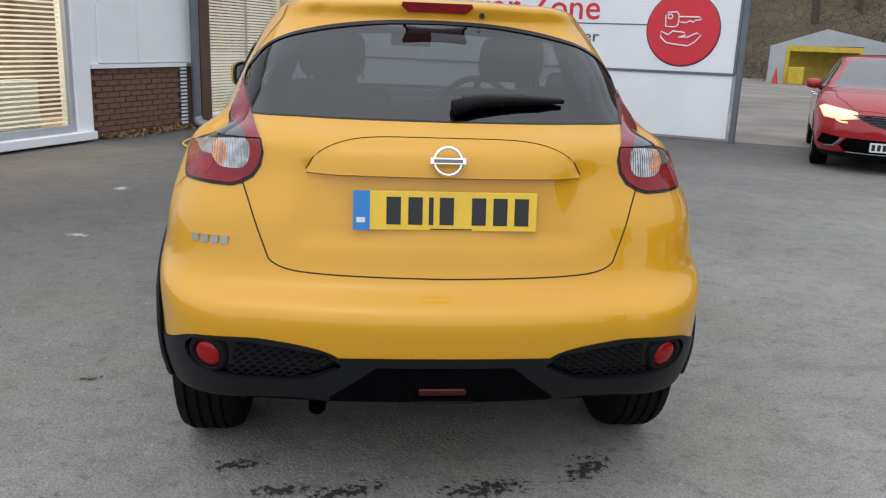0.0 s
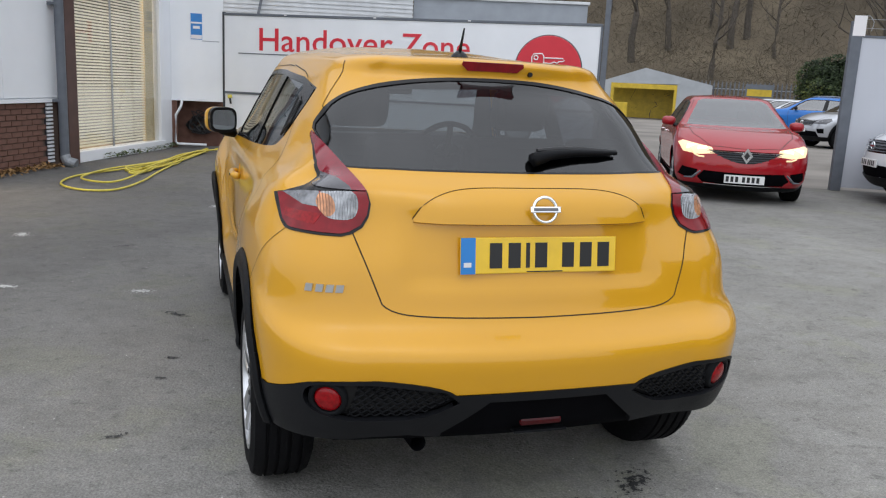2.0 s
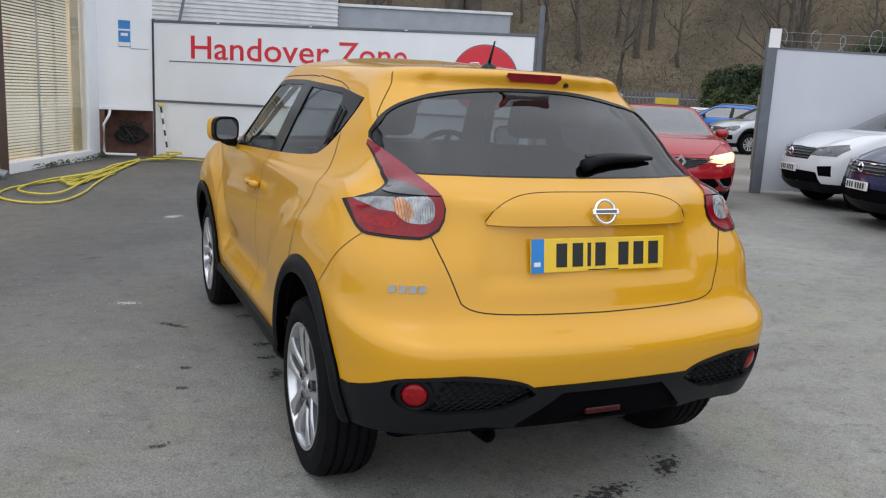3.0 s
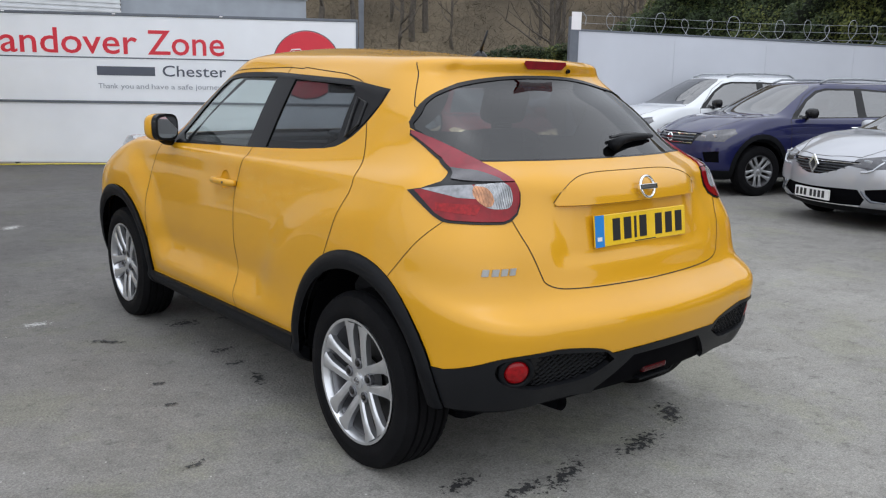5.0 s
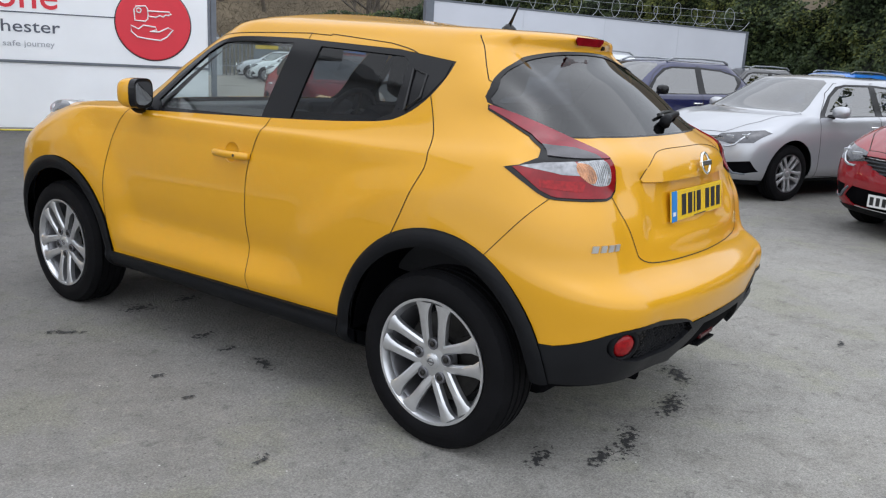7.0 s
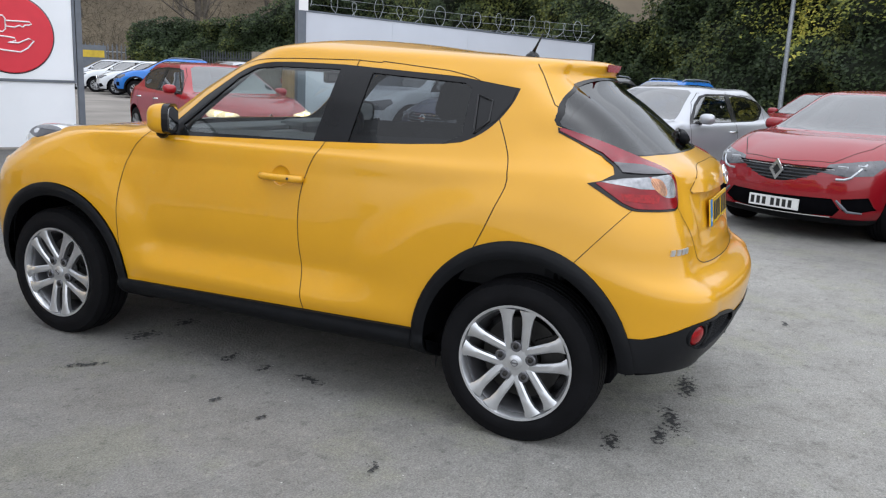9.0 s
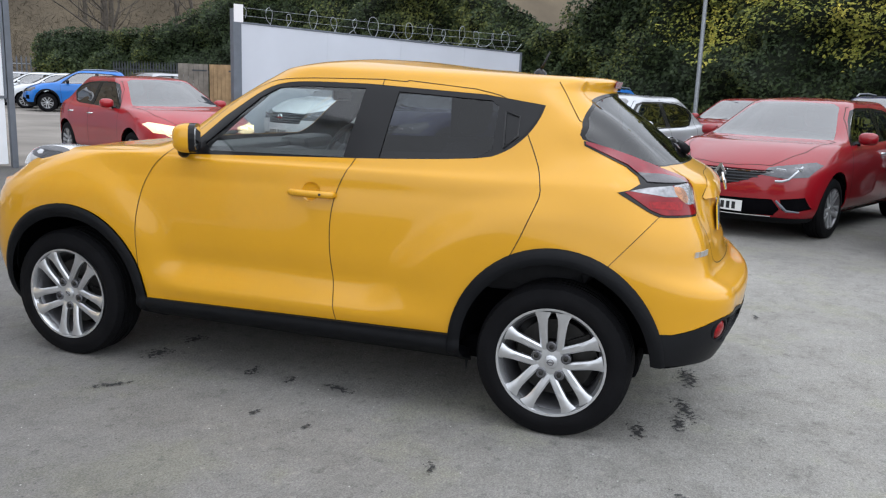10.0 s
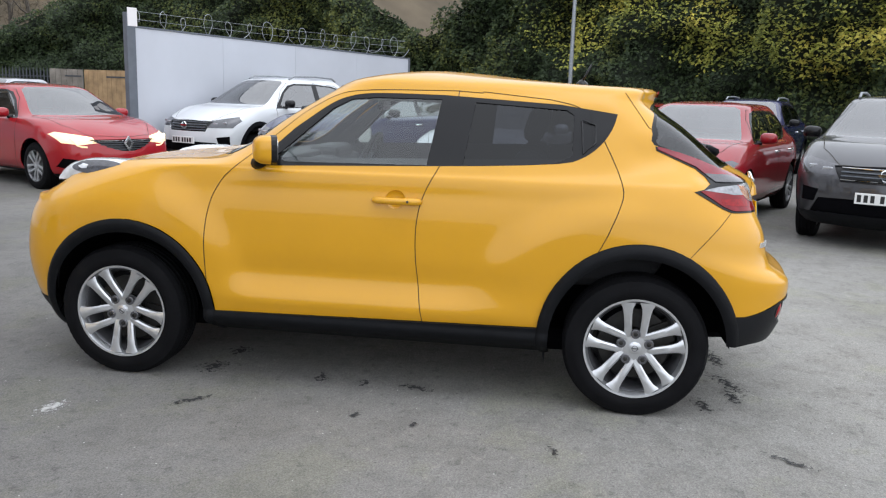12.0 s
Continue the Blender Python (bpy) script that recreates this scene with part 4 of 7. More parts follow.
    # shallow pits, paler worn spots and a faint green film
    pits = noise_node(13, 6, 0.62)
    c = mix("MULTIPLY", 1.0, c, (0.74, 0.74, 0.74), band(pits.outputs["Fac"], 0.585, 0.66))
    c = mix("MULTIPLY", 1.0, c, (1.16, 1.15, 1.13), band(pits.outputs["Fac"], 0.41, 0.34))
    film = noise_node(1.3, 7, 0.68)
    c = mix("MULTIPLY", 1.0, c, (0.94, 0.95, 0.86), band(film.outputs["Fac"], 0.52, 0.60))
    grit = noise_node(55, 2, 0.5)
    c = mix("MULTIPLY", 1.0, c, (0.50, 0.50, 0.50), band(grit.outputs["Fac"], 0.66, 0.74))
    chip = nt.nodes.new("ShaderNodeTexVoronoi")
    chip.inputs["Scale"].default_value = 11
    nt.links.new(co.outputs["Object"], chip.inputs["Vector"])
    c = mix("MIX", 1.0, c, (0.55, 0.54, 0.51), band(chip.outputs["Distance"], 0.050, 0.030))
    nt.links.new(c, b.inputs["Base Color"])
    bump = nt.nodes.new("ShaderNodeBump")
    bump.inputs["Strength"].default_value, bump.inputs["Distance"].default_value = 0.55, 0.006
    add = nt.nodes.new("ShaderNodeMath")
    nt.links.new(fine.outputs["Fac"], add.inputs[0])
    nt.links.new(stones.outputs["Distance"], add.inputs[1])
    nt.links.new(add.outputs[0], bump.inputs["Height"])
    nt.links.new(bump.outputs["Normal"], b.inputs["Normal"])
    return m


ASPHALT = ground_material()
CONCRETE = material("yard_concrete", (0.245, 0.222, 0.196), 0.9, spread=0.35, scale=0.5, bump=0.3, bump_scale=60)
CLADDING = material("white_cladding", (0.84, 0.86, 0.90), 0.4, spread=0.05, scale=1.5)
PANEL_WHITE = material("panel_white", (0.84, 0.86, 0.89), 0.35, spread=0.05, scale=1.3)
FENCE_WHITE = material("fence_white", (0.55, 0.57, 0.62), 0.45, spread=0.06, scale=1.0)
BRICK = material("brick", (0.17, 0.085, 0.062), 0.85, spread=0.35, scale=7, bump=0.3)
MORTAR = material("mortar", (0.12, 0.083, 0.066), 0.95, spread=0.2)
RED_SIGN = material("sign_red", (0.66, 0.025, 0.045), 0.4, spread=0.04)
SIGN_DARK = material("sign_dark", (0.09, 0.10, 0.13), 0.5, spread=0.05)
SIGN_GREY = material("sign_grey", (0.36, 0.38, 0.42), 0.5, spread=0.05)
SIGN_WHITE = material("sign_white", (0.82, 0.80, 0.80), 0.4, spread=0.02)
DARK_METAL = material("dark_metal", (0.06, 0.065, 0.075), 0.5, metal=0.3, spread=0.2)
GREY_METAL = material("grey_metal", (0.14, 0.155, 0.18), 0.5, metal=0.2, spread=0.15)
GALVANISED = material("galvanised", (0.34, 0.36, 0.38), 0.5, metal=0.6, spread=0.25, scale=20)
BROWN = material("brown_frame", (0.085, 0.042, 0.033), 0.5, spread=0.2)
SLAT = material("blind_slat", (0.84, 0.79, 0.67), 0.5, spread=0.06)
SHOP_GLASS = glass_material("shop_glass", (0.94, 0.95, 0.94), ior=1.25)
WARM_WOOD = material("cream_timber", (0.62, 0.50, 0.30), 0.6, spread=0.15, scale=4)
ROOM = material("shop_interior", (0.42, 0.34, 0.25), 0.8, spread=0.4, scale=1.6, second=(0.10, 0.07, 0.05))
ROOM_PALE = material("shop_counter", (0.62, 0.70, 0.70), 0.6, spread=0.1)
BLIND_BACK = material("blind_backing", (0.55, 0.40, 0.22), 0.8, spread=0.5, scale=0.9, second=(0.12, 0.08, 0.05))
HOSE = material("yellow_hose", (0.62, 0.52, 0.06), 0.5, spread=0.2, scale=12)
TIMBER = material("gate_timber", (0.36, 0.24, 0.125), 0.8, spread=0.35, scale=5, bump=0.3, bump_scale=30)
WEATHERED = material("weathered_timber", (0.20, 0.18, 0.155), 0.85, spread=0.35, scale=5, bump=0.3, bump_scale=30)
LITTER = material("dry_leaf", (0.30, 0.17, 0.06), 0.8, spread=0.4, scale=30)
CABLE = material("black_cable", (0.02, 0.02, 0.022), 0.6, spread=0.2)


def structure(ob, label, category):
    return tagged(ob, label, category, kind="structure")


def sheet(name, pts, z, mat):
    bm = bmesh.new()
    bm.faces.new([bm.verts.new((x, y, z)) for x, y in pts])
    bmesh.ops.triangulate(bm, faces=bm.faces)
    bmesh.ops.recalc_face_normals(bm, faces=bm.faces)
    if bm.faces[:][0].normal.z < 0:
        bmesh.ops.reverse_faces(bm, faces=bm.faces[:])
    return part(name, bm, mat)


bm = bmesh.new()
bmesh.ops.create_grid(bm, x_segments=2, y_segments=2, size=400)
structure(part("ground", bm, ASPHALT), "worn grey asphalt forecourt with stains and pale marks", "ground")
structure(sheet("pavement", [(5.3, 9.95), (9.05, 8.05), (15.9, 4.5), (60, -18), (95, 60), (20, 95), (-40, 70), (-12, 32), (-0.3, 13.6)], 0.004, CONCRETE), "pale worn concrete yard beyond the gateway", "pavement")


def along(a, b):
    """A matrix whose x runs from a to b on the ground, with y away from the yard and z up; and the length."""
    a, b = Vector((*a, 0)), Vector((*b, 0))
    d = b - a
    return Matrix.Translation(a) @ Matrix.Rotation(math.atan2(d.y, d.x), 4, "Z"), d.length


# the big sign on its wall: left end, right end
SIGN_M, SIGN_L = along((-0.36, 13.20), (5.50, 9.58))
sign = thing("sign_board", "large white sign wall with red lettering and a red disc", "sign", at=SIGN_M)
part("lower_panel", boxed((0.0, 0.0, 0.06), (SIGN_L - 0.05, 0.05, 1.035), bevel=0.004), PANEL_WHITE, sign)
part("upper_panel", boxed((0.0, -0.012, 1.075), (SIGN_L - 0.05, 0.045, 2.44), bevel=0.004), PANEL_WHITE, sign)
part("middle_rail", boxed((-0.01, -0.022, 1.036), (SIGN_L - 0.02, 0.05, 1.074), bevel=0.004), GREY_METAL, sign)
part("top_rail", boxed((-0.01, -0.025, 2.441), (SIGN_L - 0.02, 0.05, 2.485), bevel=0.004), GREY_METAL, sign)
part("side_rail", boxed((SIGN_L - 0.049, -0.025, 1.0745), (SIGN_L - 0.012, 0.05, 2.4405)), GREY_METAL, sign)
part("side_rail", boxed((-0.035, -0.02, 0.05), (-0.001, 0.05, 2.50)), DARK_METAL, sign)
part("end_post", boxed((SIGN_L, -0.03, 0.0), (SIGN_L + 0.085, 0.10, 2.95), bevel=0.006), GREY_METAL, sign)
for x in (1.2, 2.9, 4.6):
    part("stay", boxed((x, 0.052, 0.0), (x + 0.06, 0.11, 2.43)), GREY_METAL, sign)
    part("clip", boxed((x, -0.034, 2.46), (x + 0.05, -0.0255, 2.478)), SIGN_WHITE, sign)
face = Matrix.Translation((0, -0.014, 0)) @ Matrix.Rotation(radians(90), 4, "X")


def sign_text(body, x0, x1, z0, z1, mat, name):
    bm = fit_text(text_bmesh(body, 1.0, 0.004, bold=0.006 if mat is RED_SIGN else 0.004), x1 - x0, z1 - z0)
    part(name, bm, mat, sign, at=Matrix.Translation(((x0 + x1) / 2, 0, (z0 + z1) / 2)) @ face)


sign_text("Handover", SIGN_L - 6.18, SIGN_L - 3.62, 1.83, 2.235, RED_SIGN, "red_lettering")
sign_text("Zone", SIGN_L - 3.46, SIGN_L - 2.23, 1.83, 2.225, RED_SIGN, "red_lettering")
part("rule", boxed((SIGN_L - 6.6, -0.018, 1.765), (SIGN_L - 1.42, -0.0125, 1.782)), SIGN_DARK, sign)
part("name_bar", boxed((SIGN_L - 4.28, -0.016, 1.49), (SIGN_L - 3.36, -0.0125, 1.635)), SIGN_DARK, sign)
sign_text("Chester", SIGN_L - 3.24, SIGN_L - 2.21, 1.485, 1.665, SIGN_DARK, "grey_lettering")
x = SIGN_L - 4.27
for word, wide, low in (("Thank", 0.31, 1.278), ("you", 0.20, 1.255), ("and", 0.20, 1.278), ("have", 0.27, 1.278), ("a", 0.06, 1.278), ("safe", 0.24, 1.278), ("journey", 0.42, 1.255)):
    sign_text(word, x, x + wide, low, 1.36 if word not in ("you", "a") else 1.332, SIGN_GREY, "small_word")
    x += wide + 0.045
DX, DZ = SIGN_L - 0.875, 1.715
bm = bmesh.new()
lathe(bm, [(0.0, -0.035), (0.545, -0.035), (0.555, -0.03), (0.555, -0.008)], 64, Matrix.Translation((DX, 0, DZ)) @ Matrix.Rotation(radians(90), 4, "Z"))
disc = part("red_disc", bm, RED_SIGN, sign, "red round disc with white key and open palm outlines")
bm = bmesh.new()
lathe(bm, [(0.556, -0.03), (0.572, -0.02), (0.572, -0.006)], 64, Matrix.Translation((DX, 0, DZ)) @ Matrix.Rotation(radians(90), 4, "Z"))
part("disc_rim", bm, DARK_METAL, sign)


def line_icon(name, pts, close=True, r=0.012):
    bm = bmesh.new()
    tube(bm, [(DX + x, -0.040, DZ + z) for x, z in pts], r, 6, close)
    part(name, bm, SIGN_WHITE, disc)


line_icon("key_bow", [(-0.27, 0.04), (-0.28, 0.20), (-0.25, 0.25), (-0.11, 0.26), (-0.08, 0.22), (-0.08, 0.07), (-0.12, 0.03)])
line_icon("key_hole", [(-0.21 + 0.035 * math.cos(k), 0.19 + 0.035 * math.sin(k)) for k in [0.7 * i for i in range(9)]])
line_icon("key_blade", [(-0.07, 0.19), (0.24, 0.19), (0.27, 0.16), (0.23, 0.14), (0.18, 0.14), (0.15, 0.11), (0.10, 0.13), (0.04, 0.10), (-0.07, 0.11)])
line_icon("palm", [(-0.33, -0.04), (-0.22, -0.09), (-0.15, -0.03), (0.03, -0.05), (0.05, -0.09), (-0.06, -0.12), (0.08, -0.12), (0.22, -0.05), (0.29, -0.08), (0.20, -0.19), (0.10, -0.25), (-0.12, -0.23), (-0.24, -0.21), (-0.33, -0.13)])


def razor_wire(a, b, z, turns, radius, label):
    """Loose coils of wire along the top of a wall."""
    m, length = along(a, b)
    bm = bmesh.new()
    rng = random.Random(7)
    pts = []
    n = turns * 18
    for i in range(n + 1):
        t = i / n
        ang = 2 * math.pi * turns * t
        r = radius * (0.8 + 0.25 * math.sin(ang * 0.37) + 0.1 * rng.random())
        pts.append((length * t + r * 0.9 * math.cos(ang), 0.03 + 0.06 * math.sin(ang * 0.5), z + radius * 0.75 + r * math.sin(ang)))
    tube(bm, pts, 0.006, 4)
    for k in range(3):
        tube(bm, [(0, 0.02, z + 0.08 + 0.14 * k), (length * 0.5, 0.02, z + 0.04 + 0.14 * k), (length, 0.02, z + 0.08 + 0.14 * k)], 0.003, 4)
    ob = part("razor_wire", bm, GALVANISED, at=m)
    return tagged(ob, label, "wire")



# white sheet fence with its post
FENCE_M, FENCE_L = along((9.12, 7.88), (15.83, 4.35))
fence = thing("sheet_fence", "tall white flat-sheet fence with a grey end post", "fence", at=FENCE_M)
k = 4
for i in range(k):
    x0, x1 = FENCE_L * i / k, FENCE_L * (i + 1) / k
    zt0, zt1 = 2.43 - 0.035 * i, 2.43 - 0.035 * (i + 1)
    bm = bmesh.new()
    prism(bm, [(x0 + 0.002, 0.06), (x1 - 0.002, 0.06), (x1 - 0.002, zt1), (x0 + 0.002, zt0)], 0.0, 0.04, "y")
    part("fence_sheet", bm, FENCE_WHITE, fence)
bm = bmesh.new()
prism(bm, [(0.0, 2.432), (FENCE_L, 2.292), (FENCE_L, 2.325), (0.0, 2.465)], -0.01, 0.05, "y")
part("capping", bm, GREY_METAL, fence)
part("end_post", boxed((-0.17, -0.03, 0.0), (-0.002, 0.09, 2.68), bevel=0.008), GREY_METAL, fence)
part("notice", boxed((-0.155, -0.036, 2.45), (0.03, -0.0305, 2.76)), SIGN_WHITE, fence, "white paper notice")
part("far_post", boxed((FENCE_L, 0.0, 0.0), (FENCE_L + 0.08, 0.08, 2.33)), GREY_METAL, fence)
razor_wire((9.12, 7.95), (15.83, 4.42), 2.36, 15, 0.24, "coiled razor wire along the top of the white fence")

# timber gates beyond the fence
for a, b, mat, label in (((12.86, 12.05), (13.36, 11.54), WEATHERED, "weathered grey timber gate leaf standing open"), ((13.38, 11.52), (13.25, 10.20), TIMBER, "orange-brown ledged timber gate leaf")):
    m, length = along(a, b)
    gate = tagged(thing("timber_gate", label, "gate", at=m), group="timber gates")
    n = max(4, int(length / 0.115))
    for i in range(n):
        x0 = length * i / n
        part("board", boxed((x0 + 0.003, -0.01, 0.03), (x0 + length / n - 0.003, 0.012, 1.77), bevel=0.003), mat, gate)
    for z in (0.25, 1.52):
        part("ledge", boxed((0.02, 0.013, z), (length - 0.02, 0.05, z + 0.1)), mat, gate)
    part("strap_hinge", boxed((length * 0.45, -0.018, 1.60), (length - 0.04, -0.0105, 1.635)), DARK_METAL, gate)
    part("strap_hinge", boxed((length * 0.45, -0.018, 0.22), (length - 0.04, -0.0105, 0.255)), DARK_METAL, gate)

# ---- the showroom building ----
P0, U = Vector((-2.62, 10.30, 0)), Vector((0.40, 0.917, 0)).normalized()
FACADE = Matrix.Translation(P0) @ Matrix.Rotation(math.atan2(U.y, U.x), 4, "Z")  # x along the wall, -y to the forecourt


def wall_piece(name, x0, x1, z0, z1, mat, y0=0.0, y1=0.25, label="", category="wall", bevel=0.0):
    return structure(part(name, boxed((x0, y0, z0), (x1, y1, z1), bevel=bevel), mat, at=FACADE), label or "white clad showroom wall", category)


H_TOP = 5.6
wall_piece("wall_west", -7.0, -6.4, 0.0, H_TOP, CLADDING)
wall_piece("wall_pier", -2.62, -0.40, 0.905, H_TOP, CLADDING, 0.0, 0.25)
wall_piece("wall_lintel", -6.4, -2.62, 2.9, H_TOP, CLADDING)
wall_piece("wall_lintel_door", -0.40, 2.9, 2.85, H_TOP, CLADDING)
wall_piece("wall_end", 2.9, 3.35, 0.0, H_TOP, CLADDING, -0.02, 0.25)
wall_piece("wall_back", -7.0, 3.3, 0.0, H_TOP, ROOM, 3.0, 3.2, "dim warm interior of the showroom")
wall_piece("ceiling_showroom", -7.0, 3.3, H_TOP, H_TOP + 0.2, CLADDING, -0.3, 3.2, "flat showroom roof", "roof")
wall_piece("wall_side", -7.0, -6.8, 0.0, H_TOP, CLADDING, 0.25, 3.0)
wall_piece("floor_showroom", -6.8, 3.3, 0.0, 0.02, ROOM, 0.25, 3.0, "showroom floor", "floor")
# cladding panel, its drip and the brick base
for x0, x1 in ((-2.40, -1.66), (-1.655, -0.41)):
    wall_piece("cladding_panel", x0, x1, 0.96, 3.6, PANEL_WHITE, -0.035, -0.001, "smooth white cladding panel", "cladding", 0.004)
wall_piece("trim_drip", -2.58, -0.41, 0.895, 0.945, PANEL_WHITE, -0.055, 0.0, "white drip trim over the brick base", "trim")
wall_piece("wall_brick_core", -2.62, -0.40, 0.0, 0.89, MORTAR, 0.02, 0.25, "mortar of the brick base", "wall")
brick_wall = structure(part("wall_brick_base", boxed((-2.60, 0.0125, 0.0), (-0.41, 0.0195, 0.885)), MORTAR, at=FACADE), "dark red brick base under white cladding", "wall")
# large window with its white surround
win = structure(thing("window_1", "large showroom window in a white surround", "window", at=FACADE), "large showroom window in a white surround", "window")
part("window_frame", boxed((-2.86, -0.05, 0.05), (-2.60, 0.2, 2.9), bevel=0.006), PANEL_WHITE, win)
part("window_sill", boxed((-6.4, -0.12, 0.03), (-2.62, 0.12, 0.135), bevel=0.01), PANEL_WHITE, win)
part("inner_frame", boxed((-2.92, -0.01, 0.136), (-2.861, 0.06, 2.9)), SIGN_GREY, win)
part("bottom_rail", boxed((-6.4, -0.01, 0.136), (-2.921, 0.06, 0.22)), SIGN_GREY, win)
part("pane", boxed((-6.4, 0.015, 0.221), (-2.921, 0.025, 2.9)), SHOP_GLASS, win).visible_shadow = False
part("counter_front", boxed((-6.4, 0.5, 0.02), (-2.9, 0.6, 0.75)), ROOM_PALE, win)
blind = None
for i in range(47):
    z = 0.25 + 0.056 * i
    if blind is None:
        blind = part("blind_slat", boxed((-6.38, 0.0, -0.002), (-2.93, 0.026, 0.002), Matrix.Rotation(radians(55), 4, "X")), SLAT, win, at=Matrix.Translation((0, 0.07, z)))
    else:
        b2 = new("blind_slat", blind.data)
        b2.parent, b2.matrix_basis = win, Matrix.Translation((0, 0.07, z))
# display boards and shelves inside
for i, (x0, x1, z0, z1, mat) in enumerate(((-4.1, -3.55, 0.8, 1.5, WARM_WOOD), (-3.45, -2.95, 1.15, 1.7, WARM_WOOD), (-5.3, -4.3, 0.8, 1.9, ROOM), (-3.7, -3.1, 1.75, 2.5, BROWN))):
    tagged(part("display_board", boxed((x0, 1.1 + 0.2 * i, z0 - 0.78), (x1, 1.16 + 0.2 * i, z1), bevel=0.01), mat, at=FACADE), "plain warm-toned display board standing inside the window", "display", group="display boards")
# glazed door with a slatted blind
door = structure(thing("door_1", "glazed door with a cream slatted blind drawn behind the glass", "door", at=FACADE), "glazed door with a cream slatted blind drawn behind the glass", "door")
part("brown_jamb", boxed((-0.39, -0.14, 0.0), (-0.13, 0.2, 2.85), bevel=0.006), BROWN, door)
part("threshold", boxed((-0.12, -0.08, 0.0), (2.84, 0.16, 0.16), bevel=0.008), PANEL_WHITE, door)
part("right_jamb", boxed((2.72, -0.05, 0.161), (2.89, 0.2, 2.85), bevel=0.006), PANEL_WHITE, door)
part("cream_post", boxed((2.34, 0.05, 0.161), (2.66, 0.12, 2.85), bevel=0.006), WARM_WOOD, door)
part("glass_pane", boxed((-0.12, 0.0, 0.161), (2.719, 0.012, 2.85)), SHOP_GLASS, door).visible_shadow = False
part("meeting_stile", boxed((1.16, 0.03, 0.161), (1.20, 0.045, 2.85)), SIGN_GREY, door)
part("backing_board", boxed((-0.6, 2.0, 0.021), (3.0, 2.03, 2.85)), BLIND_BACK, door)
slat = None
for i in range(58):
    z = 0.20 + 0.0455 * i
    if slat is None:
        slat = part("slat", boxed((-0.11, 0.0, -0.003), (2.33, 0.032, 0.003), Matrix.Rotation(radians(58), 4, "X")), SLAT, door, at=Matrix.Translation((0, 0.06, z)))
    else:
        s2 = new("slat", slat.data)
        s2.parent, s2.matrix_basis = door, Matrix.Translation((0, 0.06, z))
# louvre strip beside the downpipe
louvre = structure(thing("vent_1", "white louvre strip beside the downpipe", "vent", at=FACADE), "white louvre strip beside the downpipe", "vent")
part("louvre_back", boxed((-0.74, -0.02, 0.05), (-0.62, 0.011, 0.89)), DARK_METAL, louvre)
for i in range(16):
    part("louvre_blade", boxed((-0.745, -0.045, 0.07 + 0.052 * i), (-0.615, -0.0205, 0.098 + 0.052 * i)), PANEL_WHITE, louvre)
# round pipe in front of the wall, with its shoe
bm = bmesh.new()
lathe(bm, [(0.0, 0.10), (0.062, 0.10), (0.062, 4.4), (0.0, 4.4)], 20, Matrix.Rotation(radians(-90), 4, "Y"))
pipe = tagged(part("downpipe", bm, GREY_METAL, smooth=False, at=FACADE @ Matrix.Translation((-0.555, -0.16, 0))), "grey round steel downpipe with a splayed shoe at its foot", "pipe")
bm = bmesh.new()
tube(bm, [(0, 0, 0.16), (0.0, -0.03, 0.08), (0.02, -0.15, 0.035)], [0.072, 0.074, 0.08], 14)
part("shoe", bm, GALVANISED, pipe, "galvanised pipe shoe")
for z in (0.9, 2.2):
    part("bracket", boxed((-0.075, -0.01, z), (0.075, 0.15, z + 0.04)), GREY_METAL, pipe)

# the clad bay at the end, its open brick base and cables
BAY, BAY_L = along((-1.32, 13.25), (-0.385, 13.22))
structure(part("wall_bay", boxed((0.0, 0.0, 0.90), (BAY_L, 1.2, H_TOP), bevel=0.006), PANEL_WHITE, at=BAY), "white clad bay beside the sign", "wall")
structure(part("trim_bay", boxed((0.0, -0.02, 0.865), (BAY_L, 0.3, 0.899)), PANEL_WHITE, at=BAY), "white trim under the bay", "trim")
# warm ceiling lamps of the showroom
for x in (-5.0, -3.4, 1.2):
    lamp = new("showroom_lamp", bpy.data.lights.new("showroom_lamp", "AREA"))
    lamp.data.energy, lamp.data.size, lamp.data.color = 160, 1.0, (1.0, 0.80, 0.55)
    lamp.matrix_world = FACADE @ Matrix.Translation((x, 1.2, 3.9))
structure(part("wall_bay_return", boxed((-0.02, 0.0, 0.0), (0.10, 1.2, 0.864)), BRICK, at=BAY), "brick return under the bay", "wall")
structure(part("wall_bay_back", boxed((0.0, 0.45, 0.0), (BAY_L, 0.6, 0.864)), BRICK, at=BAY), "dark brick recess under the bay", "wall")
notice = tagged(part("camera_notice", boxed((0.36, -0.008, 1.98), (0.56, -0.001, 2.44)), PLATE_BLUE, at=BAY), "blue and white security notice on the white bay", "sign")
part("white_strip", boxed((0.365, -0.012, 2.26), (0.555, -0.0085, 2.29)), SIGN_WHITE, notice)
part("white_strip", boxed((0.365, -0.012, 1.99), (0.555, -0.0085, 2.06)), SIGN_WHITE, notice)
part("letter_bar", boxed((0.40, -0.012, 2.17), (0.52, -0.0085, 2.22)), SIGN_WHITE, notice)
part("paper_edge", boxed((0.56, -0.006, 1.95), (0.86, -0.001, 1.965)), SIGN_GREY, notice)
bm = bmesh.new()
rng = random.Random(3)
pts = []
for i in range(140):
    a = i * 0.55
    pts.append((0.55 + (0.24 + 0.07 * rng.random()) * math.cos(a), 0.16 + 0.10 * rng.random(), 0.50 + (0.10 + 0.07 * rng.random()) * math.sin(a)))
tube(bm, pts, 0.009, 5)
